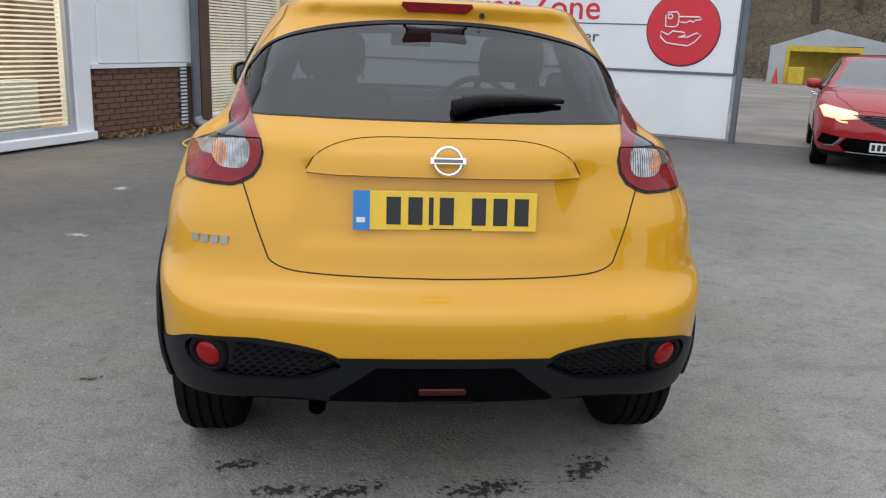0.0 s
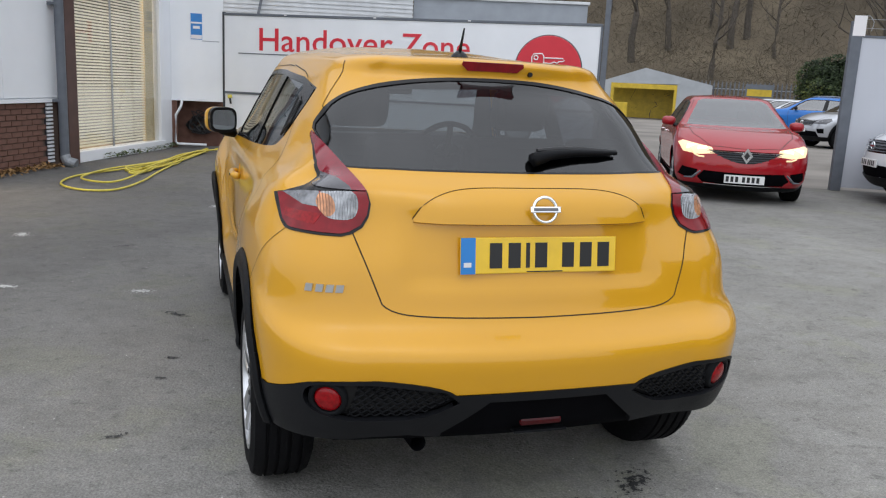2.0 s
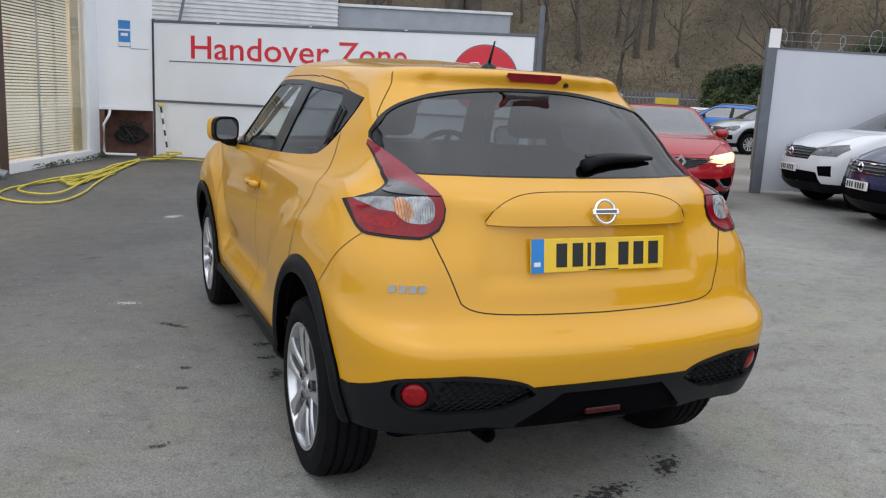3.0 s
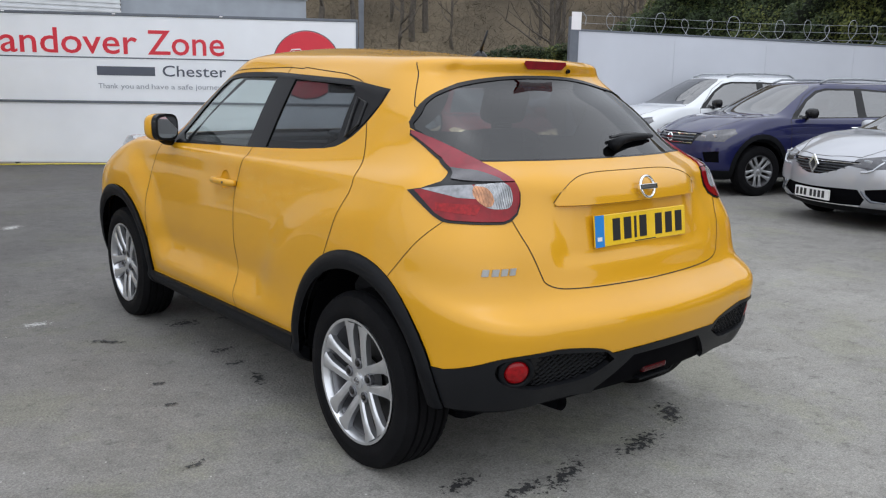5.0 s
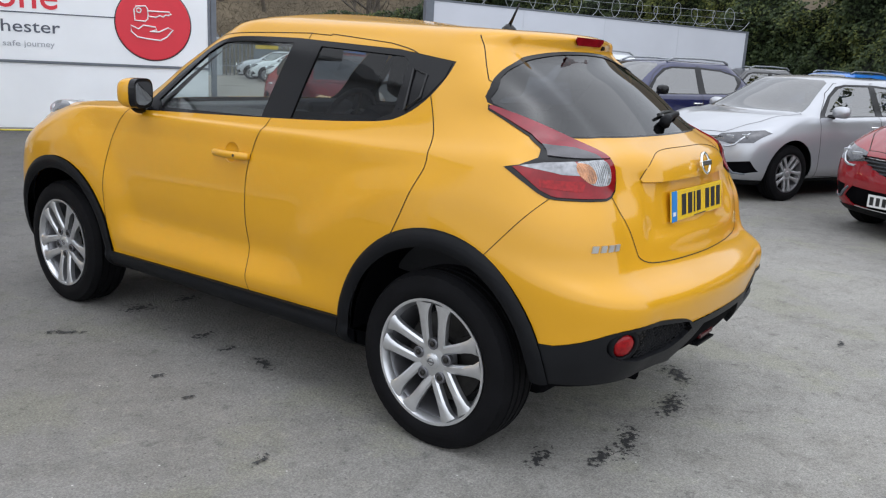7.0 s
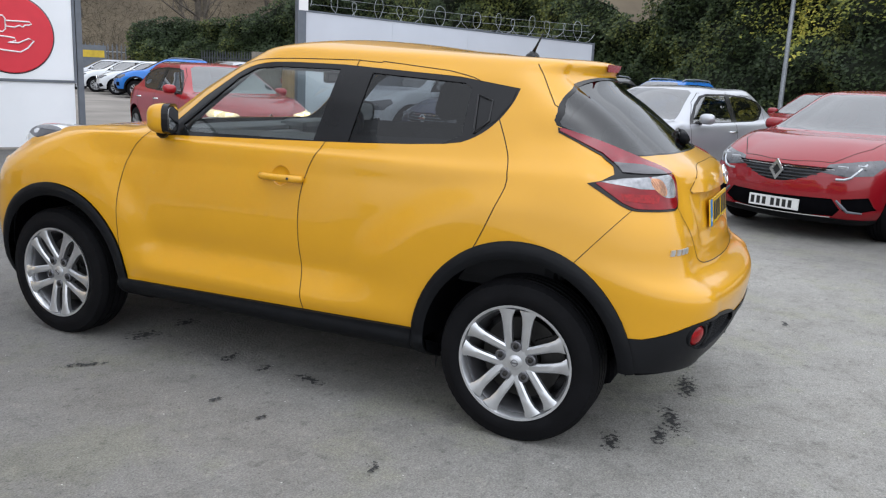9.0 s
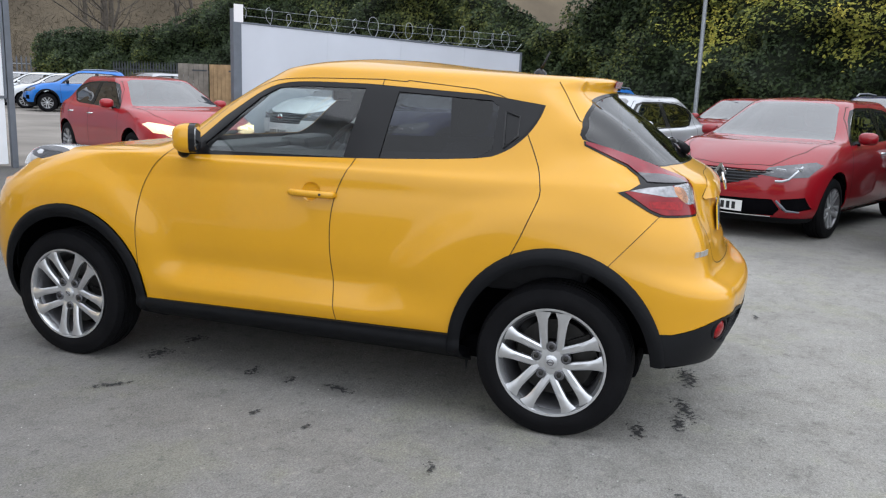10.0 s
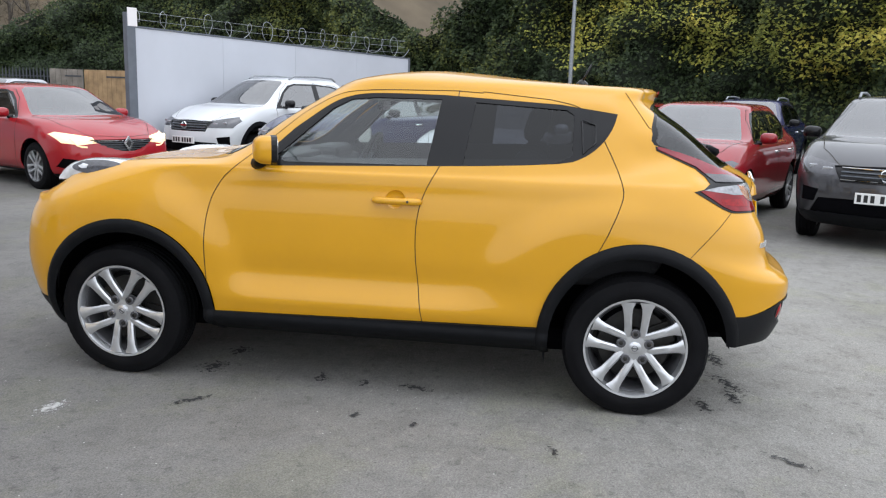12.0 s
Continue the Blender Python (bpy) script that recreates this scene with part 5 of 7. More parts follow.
for k in range(14):
    a = rng.uniform(0, 6.28)
    tube(bm, smooth_line([(0.30 + 0.5 * rng.random(), 0.05 + 0.2 * rng.random(), 0.36 + 0.42 * rng.random()) for _ in range(5)], 6), 0.009, 5)
tagged(part("cable_coil", bm, CABLE, at=BAY @ Matrix.Translation((0, 0.12, -0.10))), "tangled black cable coil hung in the brick recess", "cable", kind="stuff")
bm = bmesh.new()
tube(bm, [(0.19, -0.02, 0.86), (0.17, -0.04, 0.76), (0.08, -0.05, 0.60), (0.07, -0.05, 0.12), (0.10, -0.05, 0.07), (0.62, -0.05, 0.06)], 0.024, 10)
tagged(part("waste_pipe", bm, PANEL_WHITE, smooth=True, at=BAY), "white plastic waste pipe bent round the brick recess", "pipe")
pole = thing("barrier_pole", "black and white striped pole leaning on the sign", "pole", at=Matrix.Translation((-0.16, 12.90, 0)) @ Matrix.Rotation(radians(-9), 4, "X") @ Matrix.Rotation(radians(-7), 4, "Y"))
for i in range(9):
    bm = bmesh.new()
    lathe(bm, [(0.0, 0.02 + 0.105 * i), (0.018, 0.02 + 0.105 * i), (0.018, 0.125 + 0.105 * i), (0.0, 0.125 + 0.105 * i)], 12, Matrix.Rotation(radians(-90), 4, "Y"))
    part("band", bm, SIGN_WHITE if i % 2 else INK, pole)
part("pole_head", boxed((-0.04, -0.04, 0.966), (0.04, 0.04, 1.03), bevel=0.01), HOSE, pole)

# ---- hose, litter, stains ----


hose_run = [(-0.9, 12.1), (-1.30, 10.9), (-1.75, 9.6), (-2.35, 8.6), (-2.52, 7.75), (-2.25, 7.25), (-1.85, 7.25), (-1.60, 8.0), (-1.40, 9.1), (-1.12, 10.6), (-0.85, 11.9), (-1.05, 11.6), (-1.5, 10.2), (-2.05, 9.1), (-2.30, 8.2), (-2.05, 7.7), (-1.78, 8.0), (-1.55, 9.3), (-1.25, 10.5), (-0.95, 11.7), (-0.55, 12.45), (-0.05, 12.62), (0.5, 12.35), (1.2, 12.0), (2.1, 11.5), (2.9, 10.95), (3.7, 10.5)]
bm = bmesh.new()
rng = random.Random(5)
tube(bm, smooth_line([(x + rng.uniform(-0.03, 0.03), y, 0.018 + 0.022 * (i > 10) + 0.01 * rng.random()) for i, (x, y) in enumerate(hose_run)], 8), 0.013, 7)
for k in range(5):
    run = [(-0.85 + rng.uniform(-0.1, 0.1), 12.0), (-1.15 + rng.uniform(-0.12, 0.12), 11.0), (-1.42 + rng.uniform(-0.15, 0.15), 10.0), (-1.72 + rng.uniform(-0.15, 0.15), 9.0 + rng.uniform(-0.5, 0.3)), (-1.60 + rng.uniform(-0.1, 0.2), 8.9 + rng.uniform(-0.2, 0.5)), (-1.30 + rng.uniform(-0.15, 0.15), 10.2), (-1.0 + rng.uniform(-0.12, 0.12), 11.4), (-0.7, 12.3)]
    tube(bm, smooth_line([(x, y, 0.02 + 0.02 * k * rng.random()) for x, y in run], 7), 0.012, 6)
tagged(part("garden_hose", bm, HOSE, smooth=True), "yellow garden hose lying in loose loops on the asphalt", "hose")
bm = bmesh.new()
tube(bm, smooth_line([(-0.45 + 0.16 * math.cos(0.9 * i) + 0.015 * i, 12.5 + 0.12 * math.sin(0.9 * i), 0.03 + 0.006 * i) for i in range(26)], 4), 0.015, 6)
tagged(part("garden_hose", bm, HOSE, smooth=True), "bunched yellow hose coil beside the sign", "hose")


def scatter(name, mat, count, place, size, seed, label, category):
    rng = random.Random(seed)
    verts, faces = [], []
    for _ in range(count):
        p = Vector(place(rng))
        s = size * rng.uniform(0.5, 1.3)
        e = Euler((rng.uniform(-0.7, 0.7), rng.uniform(-0.7, 0.7), rng.uniform(0, 6.3))).to_matrix()
        k = len(verts)
        for q in ((-s, 0, 0), (0, -s * 0.45, s * 0.15), (s, 0, 0), (0, s * 0.45, s * 0.15)):
            verts.append(p + e @ Vector(q))
        faces.append((k, k + 1, k + 2, k + 3))
    me = bpy.data.meshes.new(name)
    me.from_pydata([tuple(v) for v in verts], [], faces)
    me.materials.append(mat)
    return tagged(new(name, me), label, category, kind="stuff")


def by_wall(rng):
    q = P0 + U * rng.uniform(-2.45, -0.75) + Vector((U.y, -U.x, 0)) * abs(rng.gauss(0.08, 0.12))
    return (q.x, q.y, 0.02 + 0.05 * rng.random())


def by_door(rng):
    q = P0 + U * rng.uniform(0.6, 3.3) + Vector((U.y, -U.x, 0)) * abs(rng.gauss(0.1, 0.06))
    return (q.x, q.y, 0.02 + 0.07 * rng.random())


scatter("leaf_litter", LITTER, 420, by_wall, 0.035, 11, "dry brown leaves drifted against the brick base", "leaf litter")
scatter("weed_growth", material("weed_green", (0.07, 0.10, 0.03), 0.8, spread=0.4, scale=20), 260, by_door, 0.035, 12, "small green weeds along the door sill", "weeds")


def blotch(bm, rng, x, y, rx, ry, ang, z=0.003):
    """An irregular flat patch."""
    n = 13
    vs = []
    for k in range(n):
        a = 2 * math.pi * k / n
        r = rng.uniform(0.45, 1.15)
        u, v = rx * r * math.cos(a), ry * r * math.sin(a)
        vs.append(bm.verts.new((x + u * math.cos(ang) - v * math.sin(ang), y + u * math.sin(ang) + v * math.cos(ang), z)))
    c = bm.verts.new((x, y, z))
    for k in range(n):
        bm.faces.new((c, vs[k], vs[(k + 1) % n]))


def stain_material(name, color, grain, cover):
    """A patch that thins out to its rim and is broken up by noise."""
    m = material(name, color, 0.85, spread=0.3, scale=30)
    nt = m.node_tree
    co = nt.nodes.new("ShaderNodeTexCoord")
    gap = nt.nodes.new("ShaderNodeVectorMath")
    gap.operation = "DISTANCE"
    gap.inputs[1].default_value = (0.5, 0.5, 0.0)
    flat = nt.nodes.new("ShaderNodeVectorMath")
    flat.operation = "MULTIPLY"
    flat.inputs[1].default_value = (1, 1, 0)
    nt.links.new(co.outputs["Generated"], flat.inputs[0])
    nt.links.new(flat.outputs["Vector"], gap.inputs[0])
    n = nt.nodes.new("ShaderNodeTexNoise")
    n.inputs["Scale"].default_value, n.inputs["Detail"].default_value, n.inputs["Roughness"].default_value = grain, 6, 0.66
    nt.links.new(co.outputs["Object"], n.inputs["Vector"])
    add = nt.nodes.new("ShaderNodeMath")
    add.operation = "MULTIPLY_ADD"
    add.inputs[1].default_value = -0.55
    nt.links.new(gap.outputs["Value"], add.inputs[0])
    nt.links.new(n.outputs["Fac"], add.inputs[2])
    r = nt.nodes.new("ShaderNodeMapRange")
    r.inputs[1].default_value, r.inputs[2].default_value, r.inputs[4].default_value = cover, cover + 0.045, 0.9
    nt.links.new(add.outputs[0], r.inputs[0])
    clear = nt.nodes.new("ShaderNodeBsdfTransparent")
    mixer = nt.nodes.new("ShaderNodeMixShader")
    out = nt.nodes["Material Output"]
    nt.links.new(r.outputs[0], mixer.inputs[0])
    nt.links.new(clear.outputs[0], mixer.inputs[1])
    nt.links.new(nt.nodes["Principled BSDF"].outputs[0], mixer.inputs[2])
    nt.links.new(mixer.outputs[0], out.inputs[0])
    return m


STAIN = stain_material("oil_stain", (0.030, 0.030, 0.031), 34, 0.412)
WHITE_MARK = stain_material("white_splash", (0.50, 0.50, 0.48), 40, 0.37)
rng = random.Random(21)
for k, (x, y, rx, ry, ang) in enumerate(((-0.62, -0.37, 0.20, 0.12, 0.3), (-0.26, -0.54, 0.32, 0.13, 0.4), (0.12, -0.56, 0.32, 0.13, 0.2), (0.55, -0.42, 0.26, 0.13, 0.9), (-0.49, -0.52, 0.18, 0.10, 0.2), (-1.11, 2.04, 0.26, 0.06, -0.67), (-0.66, 2.13, 0.20, 0.14, 0.3), (-0.73, 1.02, 0.22, 0.09, 1.4), (-0.66, 1.55, 0.16, 0.10, 0.2), (-0.72, 1.30, 0.10, 0.06, 0.2), (-1.32, 0.345, 0.08, 0.05, 0.6), (-1.16, 0.97, 0.07, 0.06, 0.4), (-1.11, 1.25, 0.08, 0.07, 0.4), (-0.40, 2.10, 0.18, 0.13, 0.3), (-1.55, 4.05, 0.16, 0.05, 0.5), (-1.2, -0.6, 0.25, 0.05, 1.0), (1.6, -0.9, 0.14, 0.06, 0.3))):
    bm = bmesh.new()
    blotch(bm, rng, 0, 0, rx, ry, 0.0, 0.0)
    ob = part("oil_stain", bm, STAIN, at=Matrix.Translation((x, y, 0.003 + 0.0003 * k)) @ Matrix.Rotation(ang, 4, "Z"))
    tagged(ob, "dark oily stain broken into small blots on the asphalt", "stain", group="oil stains", kind="stuff")
for k, (x, y, s) in enumerate(((-1.33, 2.60, 0.09), (-0.70, 6.15, 0.14), (-2.37, 4.6, 0.12), (-2.16, 2.81, 0.10))):
    bm = bmesh.new()
    blotch(bm, rng, 0, 0, s * 1.5, s, 0.0, 0.0)
    tagged(part("white_splash", bm, WHITE_MARK, at=Matrix.Translation((x, y, 0.004 + 0.0003 * k)) @ Matrix.Rotation(k, 4, "Z")), "small white dried splash on the asphalt", "stain", group="white splashes", kind="stuff")

juke, JUKE_TREE = build_juke()

# ---- fittings of the yellow car ----


def on_surface(tree, x, z, lift=0.0):
    """The place on the car's tail at x, z, and its normal."""
    hit, nn, _, _ = tree.ray_cast(Vector((-abs(x), -2.0, z)), Vector((0, 1, 0)))
    hit = Vector((x, hit.y, hit.z))
    nn = Vector((abs(nn.x) * (-1 if x < 0 else 1), -abs(nn.y), nn.z))
    return hit + nn * lift, nn


def on_side(tree, y, z, s=-1, lift=0.0):
    hit, nn, _, _ = tree.ray_cast(Vector((-2.0, y, z)), Vector((1, 0, 0)))
    nn = Vector((-abs(nn.x), nn.y, nn.z))
    p = hit + nn * lift
    return Vector((p.x if s < 0 else -p.x, p.y, p.z)), Vector((nn.x if s < 0 else -nn.x, nn.y, nn.z))


def juke_details(car, tree):
    # raised lip over the number plate
    bm = bmesh.new()
    rows = []
    for i in range(33):
        x = -0.392 + 0.784 * i / 32
        k = abs(x) / 0.392
        top = 1.015 + 0.092 * (1 - k ** 5) ** 0.7
        line = []
        for t, out in ((0.0, 0.0005), (0.12, 0.004), (0.5, 0.013), (0.9, 0.024), (1.0, 0.0255)):
            z = top + (1.008 - top) * t
            p, _ = on_surface(tree, x, z)
            line.append(p + Vector((0, -out * (1 - k ** 8 * 0.6), 0)))
        p, _ = on_surface(tree, x, 0.998)
        line.append(p + Vector((0, 0.01, 0)))
        rows.append([bm.verts.new(q) for q in line])
    for a, b in zip(rows, rows[1:]):
        for j in range(5):
            bm.faces.new((a[j], b[j], b[j + 1], a[j + 1]))
    bmesh.ops.recalc_face_normals(bm, faces=bm.faces)
    lip = part("tailgate_lip", bm, YELLOW, car, smooth=True)
    lip.data.set_sharp_from_angle(angle=radians(40))
    bm = bmesh.new()
    pts = []
    for i in range(41):
        x = -0.394 + 0.788 * i / 40
        pts.append(on_surface(tree, x, 1.015 + 0.094 * max(0.0, 1 - (abs(x) / 0.394) ** 5) ** 0.7, 0.0006)[0])
    tube(bm, pts, 0.0014, 5)
    part("lip_gap", bm, SEAM, car)
    # number plate: its characters stand as plain bars
    py, _ = on_surface(tree, 0.2, 0.91)
    m = Matrix.Translation((0, py.y - 0.012, 0.913)) @ Matrix.Rotation(radians(90 - 7), 4, "X")
    plate = part("number_plate", boxed((-0.26, -0.0555, -0.004), (0.26, 0.0555, 0.004), bevel=0.003), PLATE_YELLOW, car, "yellow rear number plate with a blue end band", at=m)
    part("blue_band", boxed((-0.2595, -0.0550, 0.0035), (-0.2130, 0.0550, 0.0052)), PLATE_BLUE, plate)
    part("band_mark", boxed((-0.250, -0.034, 0.005), (-0.226, -0.020, 0.006)), PLATE_WHITE, plate)
    x = -0.172
    for w in (0.050, 0.050, 0.016, 0.050, 0, 0.050, 0.050, 0.050):
        if w == 0:
            x += 0.030
            continue
        part("character_bar", boxed((x + 0.1 * w, -0.0385, 0.0035), (x + 0.9 * w, 0.0385, 0.0055)), INK, plate)
        x += w + 0.011
    part("maker_line", boxed((-0.045, -0.0525, 0.0035), (0.075, -0.049, 0.0048)), INK, plate)
    # round badge with a bar across, and the plain bars of the model's name
    bp, _ = on_surface(tree, 0.0, 1.055)
    m = Matrix.Translation(bp + Vector((0, -0.030, 0))) @ Matrix.Rotation(radians(74), 4, "X")
    bm = bmesh.new()
    lathe(bm, [(0.0335, -0.004), (0.0375, -0.0075), (0.043, -0.004), (0.043, 0.004), (0.0335, 0.004)], 40, Matrix.Rotation(radians(90), 4, "Y"), closed=True)
    badge = part("badge_ring", bm, CHROME, car, "round chrome badge", smooth=True, at=m)
    part("badge_bar", boxed((-0.050, -0.0095, -0.003), (0.050, 0.0095, 0.009), bevel=0.002), CHROME, badge)
    part("badge_letter_bar", boxed((-0.040, -0.005, 0.0085), (0.040, 0.005, 0.0098)), DARK_ALLOY, badge)
    for i, x in enumerate((-0.700, -0.672, -0.644, -0.616)):
        p, nn = on_surface(tree, x, 0.815, 0.003)
        ang = math.atan2(nn.x, -nn.y)
        bm = bmesh.new()
        prism(bm, [(-0.013, -0.011), (0.009, -0.011), (0.013, 0.011), (-0.009, 0.011)], -0.003, 0.003, "y")
        part("name_bar", bm, ALLOY, car, at=Matrix.Translation(p) @ Matrix.Rotation(ang, 4, "Z"))
    for s in (-1, 1):
        # round red reflectors in their bezels, and the mesh beside them
        p, nn = on_surface(tree, s * 0.664, 0.505, -0.013)
        q = nn.to_track_quat("X", "Z").to_matrix().to_4x4()
        bm = bmesh.new()
        lathe(bm, [(0.0, 0.010), (0.020, 0.009), (0.034, 0.005), (0.041, -0.002), (0.041, -0.03)], 28)
        part("round_reflector", bm, REFLECTOR_RED, car, "round red reflector", smooth=True, at=Matrix.Translation(p) @ q)
        bm = bmesh.new()
        lathe(bm, [(0.042, -0.03), (0.042, 0.002), (0.046, 0.006), (0.058, 0.003), (0.062, -0.03)], 28)
        part("reflector_bezel", bm, BLACK_PLASTIC, car, smooth=True, at=Matrix.Translation(p) @ q)
        bm = bmesh.new()
        for r in range(8):
            z = 0.456 + 0.0136 * r
            x0, x1 = 0.605 - 0.004 * r, 0.312 + (0.023 * (3.6 - r) if r < 4 else 0.012 * (r - 4))
            pts = []
            n = int((x0 - x1) / 0.0075)
            for i in range(n + 1):
                x = x0 + (x1 - x0) * i / n
                zz = z + 0.0052 * math.sin(i * math.pi / 2.0 + (math.pi if r % 2 else 0))
                pts.append(on_surface(tree, s * x, zz, -0.010)[0])
            tube(bm, pts, 0.0029, 5)
        part("mesh_grille", bm, BLACK_PLASTIC, car, "black honeycomb mesh insert")
        # door mirror
        bm = bmesh.new()
        vs = bmesh.ops.create_uvsphere(bm, u_segments=24, v_segments=14, radius=1.0)["verts"]
        for v in vs:
            x, y, z = v.co
            x, z = (math.copysign(abs(t) ** 0.6, t) for t in (x, z))
            y = abs(y) ** 0.75 if y > 0 else y * 0.30
            v.co = Vector((x * 0.088, y * 0.088, z * 0.076))
        mm = Matrix.Translation((s * 0.862, 1.735, 1.168)) @ Matrix.Rotation(radians(-s * 25), 4, "Z") @ Matrix.Scale(0.88, 4)
        cap = bm.copy()
        for b, side_y in ((bm, 1), (cap, -1)):
            bmesh.ops.bisect_plane(b, geom=b.verts[:] + b.edges[:] + b.faces[:], plane_co=(0, -0.002, 0), plane_no=(0, side_y, 0), clear_outer=True)
        for v in cap.verts:
            v.co *= 1.02
        mirror = part("door_mirror", bm, GLOSS_BLACK, car, "door mirror with a yellow cap, black rear shell and black base", smooth=True, at=mm)
        part("mirror_cap", cap, YELLOW, mirror, "yellow painted cap", smooth=True)
        bm = bmesh.new()
        prism(bm, [(0.074 * math.copysign(abs(math.cos(a)) ** 0.55, math.cos(a)), 0.060 * math.copysign(abs(math.sin(a)) ** 0.55, math.sin(a))) for a in [2 * math.pi * k / 32 for k in range(32)]], -0.038, -0.033, "y")
        part("mirror_glass", bm, MIRROR, mirror, "silvered mirror glass")
        bm = bmesh.new()
        prism(bm, [(0.088 * math.copysign(abs(math.cos(a)) ** 0.6, math.cos(a)), 0.0765 * math.copysign(abs(math.sin(a)) ** 0.6, math.sin(a))) for a in [2 * math.pi * k / 32 for k in range(32)]], -0.035, -0.004, "y")
        part("mirror_rim", bm, GLOSS_BLACK, mirror)
        bm = bmesh.new()
        tube(bm, [(-s * 0.02, 0.03, -0.055), (-s * 0.07, 0.05, -0.078), (-s * 0.115, 0.06, -0.082)], [0.034, 0.03, 0.034], 10)
        part("mirror_base", bm, BLACK_PLASTIC, mirror, smooth=True)
        # front door handle over its hollow, and the hidden rear handle in the pillar
        bm = bmesh.new()
        a, b = (on_side(tree, 1.135 + d, 0.950, s)[0] for d in (-0.112, 0.112))
        pts = [a.lerp(b, k) + Vector((s * h, 0, 0)) for k, h in ((0.0, 0.002), (0.03, 0.014), (0.12, 0.026), (0.35, 0.030), (0.65, 0.030), (0.88, 0.025), (0.97, 0.013), (1.0, 0.002))]
        tube(bm, pts, [0.012, 0.016, 0.0175, 0.0165, 0.0155, 0.016, 0.014, 0.011], 12)
        handle = part("door_handle", bm, YELLOW, car, smooth=True)
        bm = bmesh.new()
        lathe(bm, [(0.0, 0.0), (0.006, 0.0), (0.006, 0.004)], 12, Matrix.Translation(a.lerp(b, 0.24) + Vector((s * 0.0475, 0, 0.002))) @ Matrix.Rotation(0.0 if s < 0 else math.pi, 4, "Z"))
        part("keyhole", bm, INK, handle)
        bm = bmesh.new()
        pts = [on_side(tree, y, z, s, 0.006)[0] for y, z in ((0.300, 1.345), (0.235, 1.325), (0.232, 1.245), (0.285, 1.195))]
        tube(bm, pts, 0.0045, 6, True)
        part("rear_handle", bm, INK, car)
        # headlamp: a raised silvery lens on the wing with a dark oval window in its flank
        def lens(t, a, grow=0.0):
            y = 2.54 + 0.425 * t
            top = float(np.interp(t, [0, 0.3, 0.55, 0.78, 0.92, 1.0], [1.074, 1.076, 1.072, 1.048, 1.014, 0.972]))
            low = 0.985 - 0.03 * t
            w = 0.112 * (1 - 0.55 * t ** 3) + grow
            ca, sa = math.cos(a), math.sin(a)
            return Vector((s * (0.640 - 0.055 * t * t) + s * w * math.copysign(abs(ca) ** 0.7, ca), y, low + (top - low + grow) * abs(sa) ** 0.6))
        bm = bmesh.new()
        rings = [[bm.verts.new(lens(i / 14, math.pi * k / 16)) for k in range(17)] for i in range(15)]
        for a, b in zip(rings, rings[1:]):
            for k in range(16):
                bm.faces.new((a[k], a[k + 1], b[k + 1], b[k]))
        bm.faces.new(rings[0])
        bmesh.ops.recalc_face_normals(bm, faces=bm.faces)
        bump = part("headlamp", bm, HEAD_LENS, car, "raised clear headlamp with a dark oval window", smooth=True)
        bump.data.set_sharp_from_angle(angle=radians(50))
        bm = bmesh.new()
        mid = bm.verts.new(lens(0.38, math.pi * 0.19, 0.004))
        edge_line = [bm.verts.new(lens(0.38 + 0.35 * math.cos(q), math.pi * (0.18 + 0.145 * math.sin(q)), 0.004)) for q in [2 * math.pi * k / 28 for k in range(28)]]
        for k in range(28):
            bm.faces.new((mid, edge_line[k], edge_line[(k + 1) % 28]))
        bmesh.ops.recalc_face_normals(bm, faces=bm.faces)
        part("lamp_window", bm, LAMP_GREY, bump, "dark oval side window", smooth=True)
    # lower lamp, exhaust, high brake lamp, washer, aerial
    p, _ = on_surface(tree, 0.0, 0.41)
    part("fog_lamp", boxed((-0.070, p.y + 0.012, 0.395), (0.070, p.y + 0.045, 0.420), bevel=0.008), FOG_RED, car, "dark red central rear fog lamp")
    part("fog_lamp_sill", boxed((-0.088, p.y + 0.012, 0.372), (0.088, p.y + 0.05, 0.380), bevel=0.002), BLACK_PLASTIC, car)
    bm = bmesh.new()
    lathe(bm, [(0.024, -0.16), (0.026, -0.16), (0.028, 0.30), (0.024, 0.30)], 20, Matrix.Translation((-0.36, -0.42, 0.300)) @ Matrix.Rotation(radians(90), 4, "Z") @ Matrix.Rotation(radians(4), 4, "Y"), closed=True)
    lathe(bm, [(0.0, 0.10), (0.025, 0.10)], 20, Matrix.Translation((-0.36, -0.46, 0.305)) @ Matrix.Rotation(radians(90), 4, "Z"))
    part("exhaust_pipe", bm, DARK_PLASTIC, car, smooth=True)
    bm = bmesh.new()
    pts = [(-0.117, 0.004), (-0.113, 0.016), (0.113, 0.016), (0.117, 0.004), (0.094, -0.016), (-0.094, -0.016)]
    p, nn = on_surface(tree, 0.0, 1.480)
    prism(bm, pts, -0.0014, 0.0025, "y")
    part("high_brake_lamp", bm, RED_LENS, car, "red high-level brake lamp", at=Matrix.Translation(p) @ Matrix.Rotation(-math.atan2(nn.z, -nn.y), 4, "X"))
    bm = bmesh.new()
    lathe(bm, [(0.0, -0.012), (0.008, -0.012), (0.010, 0.0), (0.010, 0.02)], 12, Matrix.Rotation(radians(90), 4, "Z"))
    part("washer_jet", bm, GLOSS_BLACK, car, at=Matrix.Translation((0.150, on_surface(tree, 0.15, 1.46)[0].y, 1.462)))
    bm = bmesh.new()
    lathe(bm, [(0.036, 0.0), (0.030, 0.012), (0.012, 0.028), (0.0, 0.030)], 20, Matrix.Rotation(radians(-90), 4, "Y"))
    foot = part("aerial", bm, GLOSS_BLACK, car, smooth=True, at=Matrix.Translation((0.0, 0.30, 1.518)))
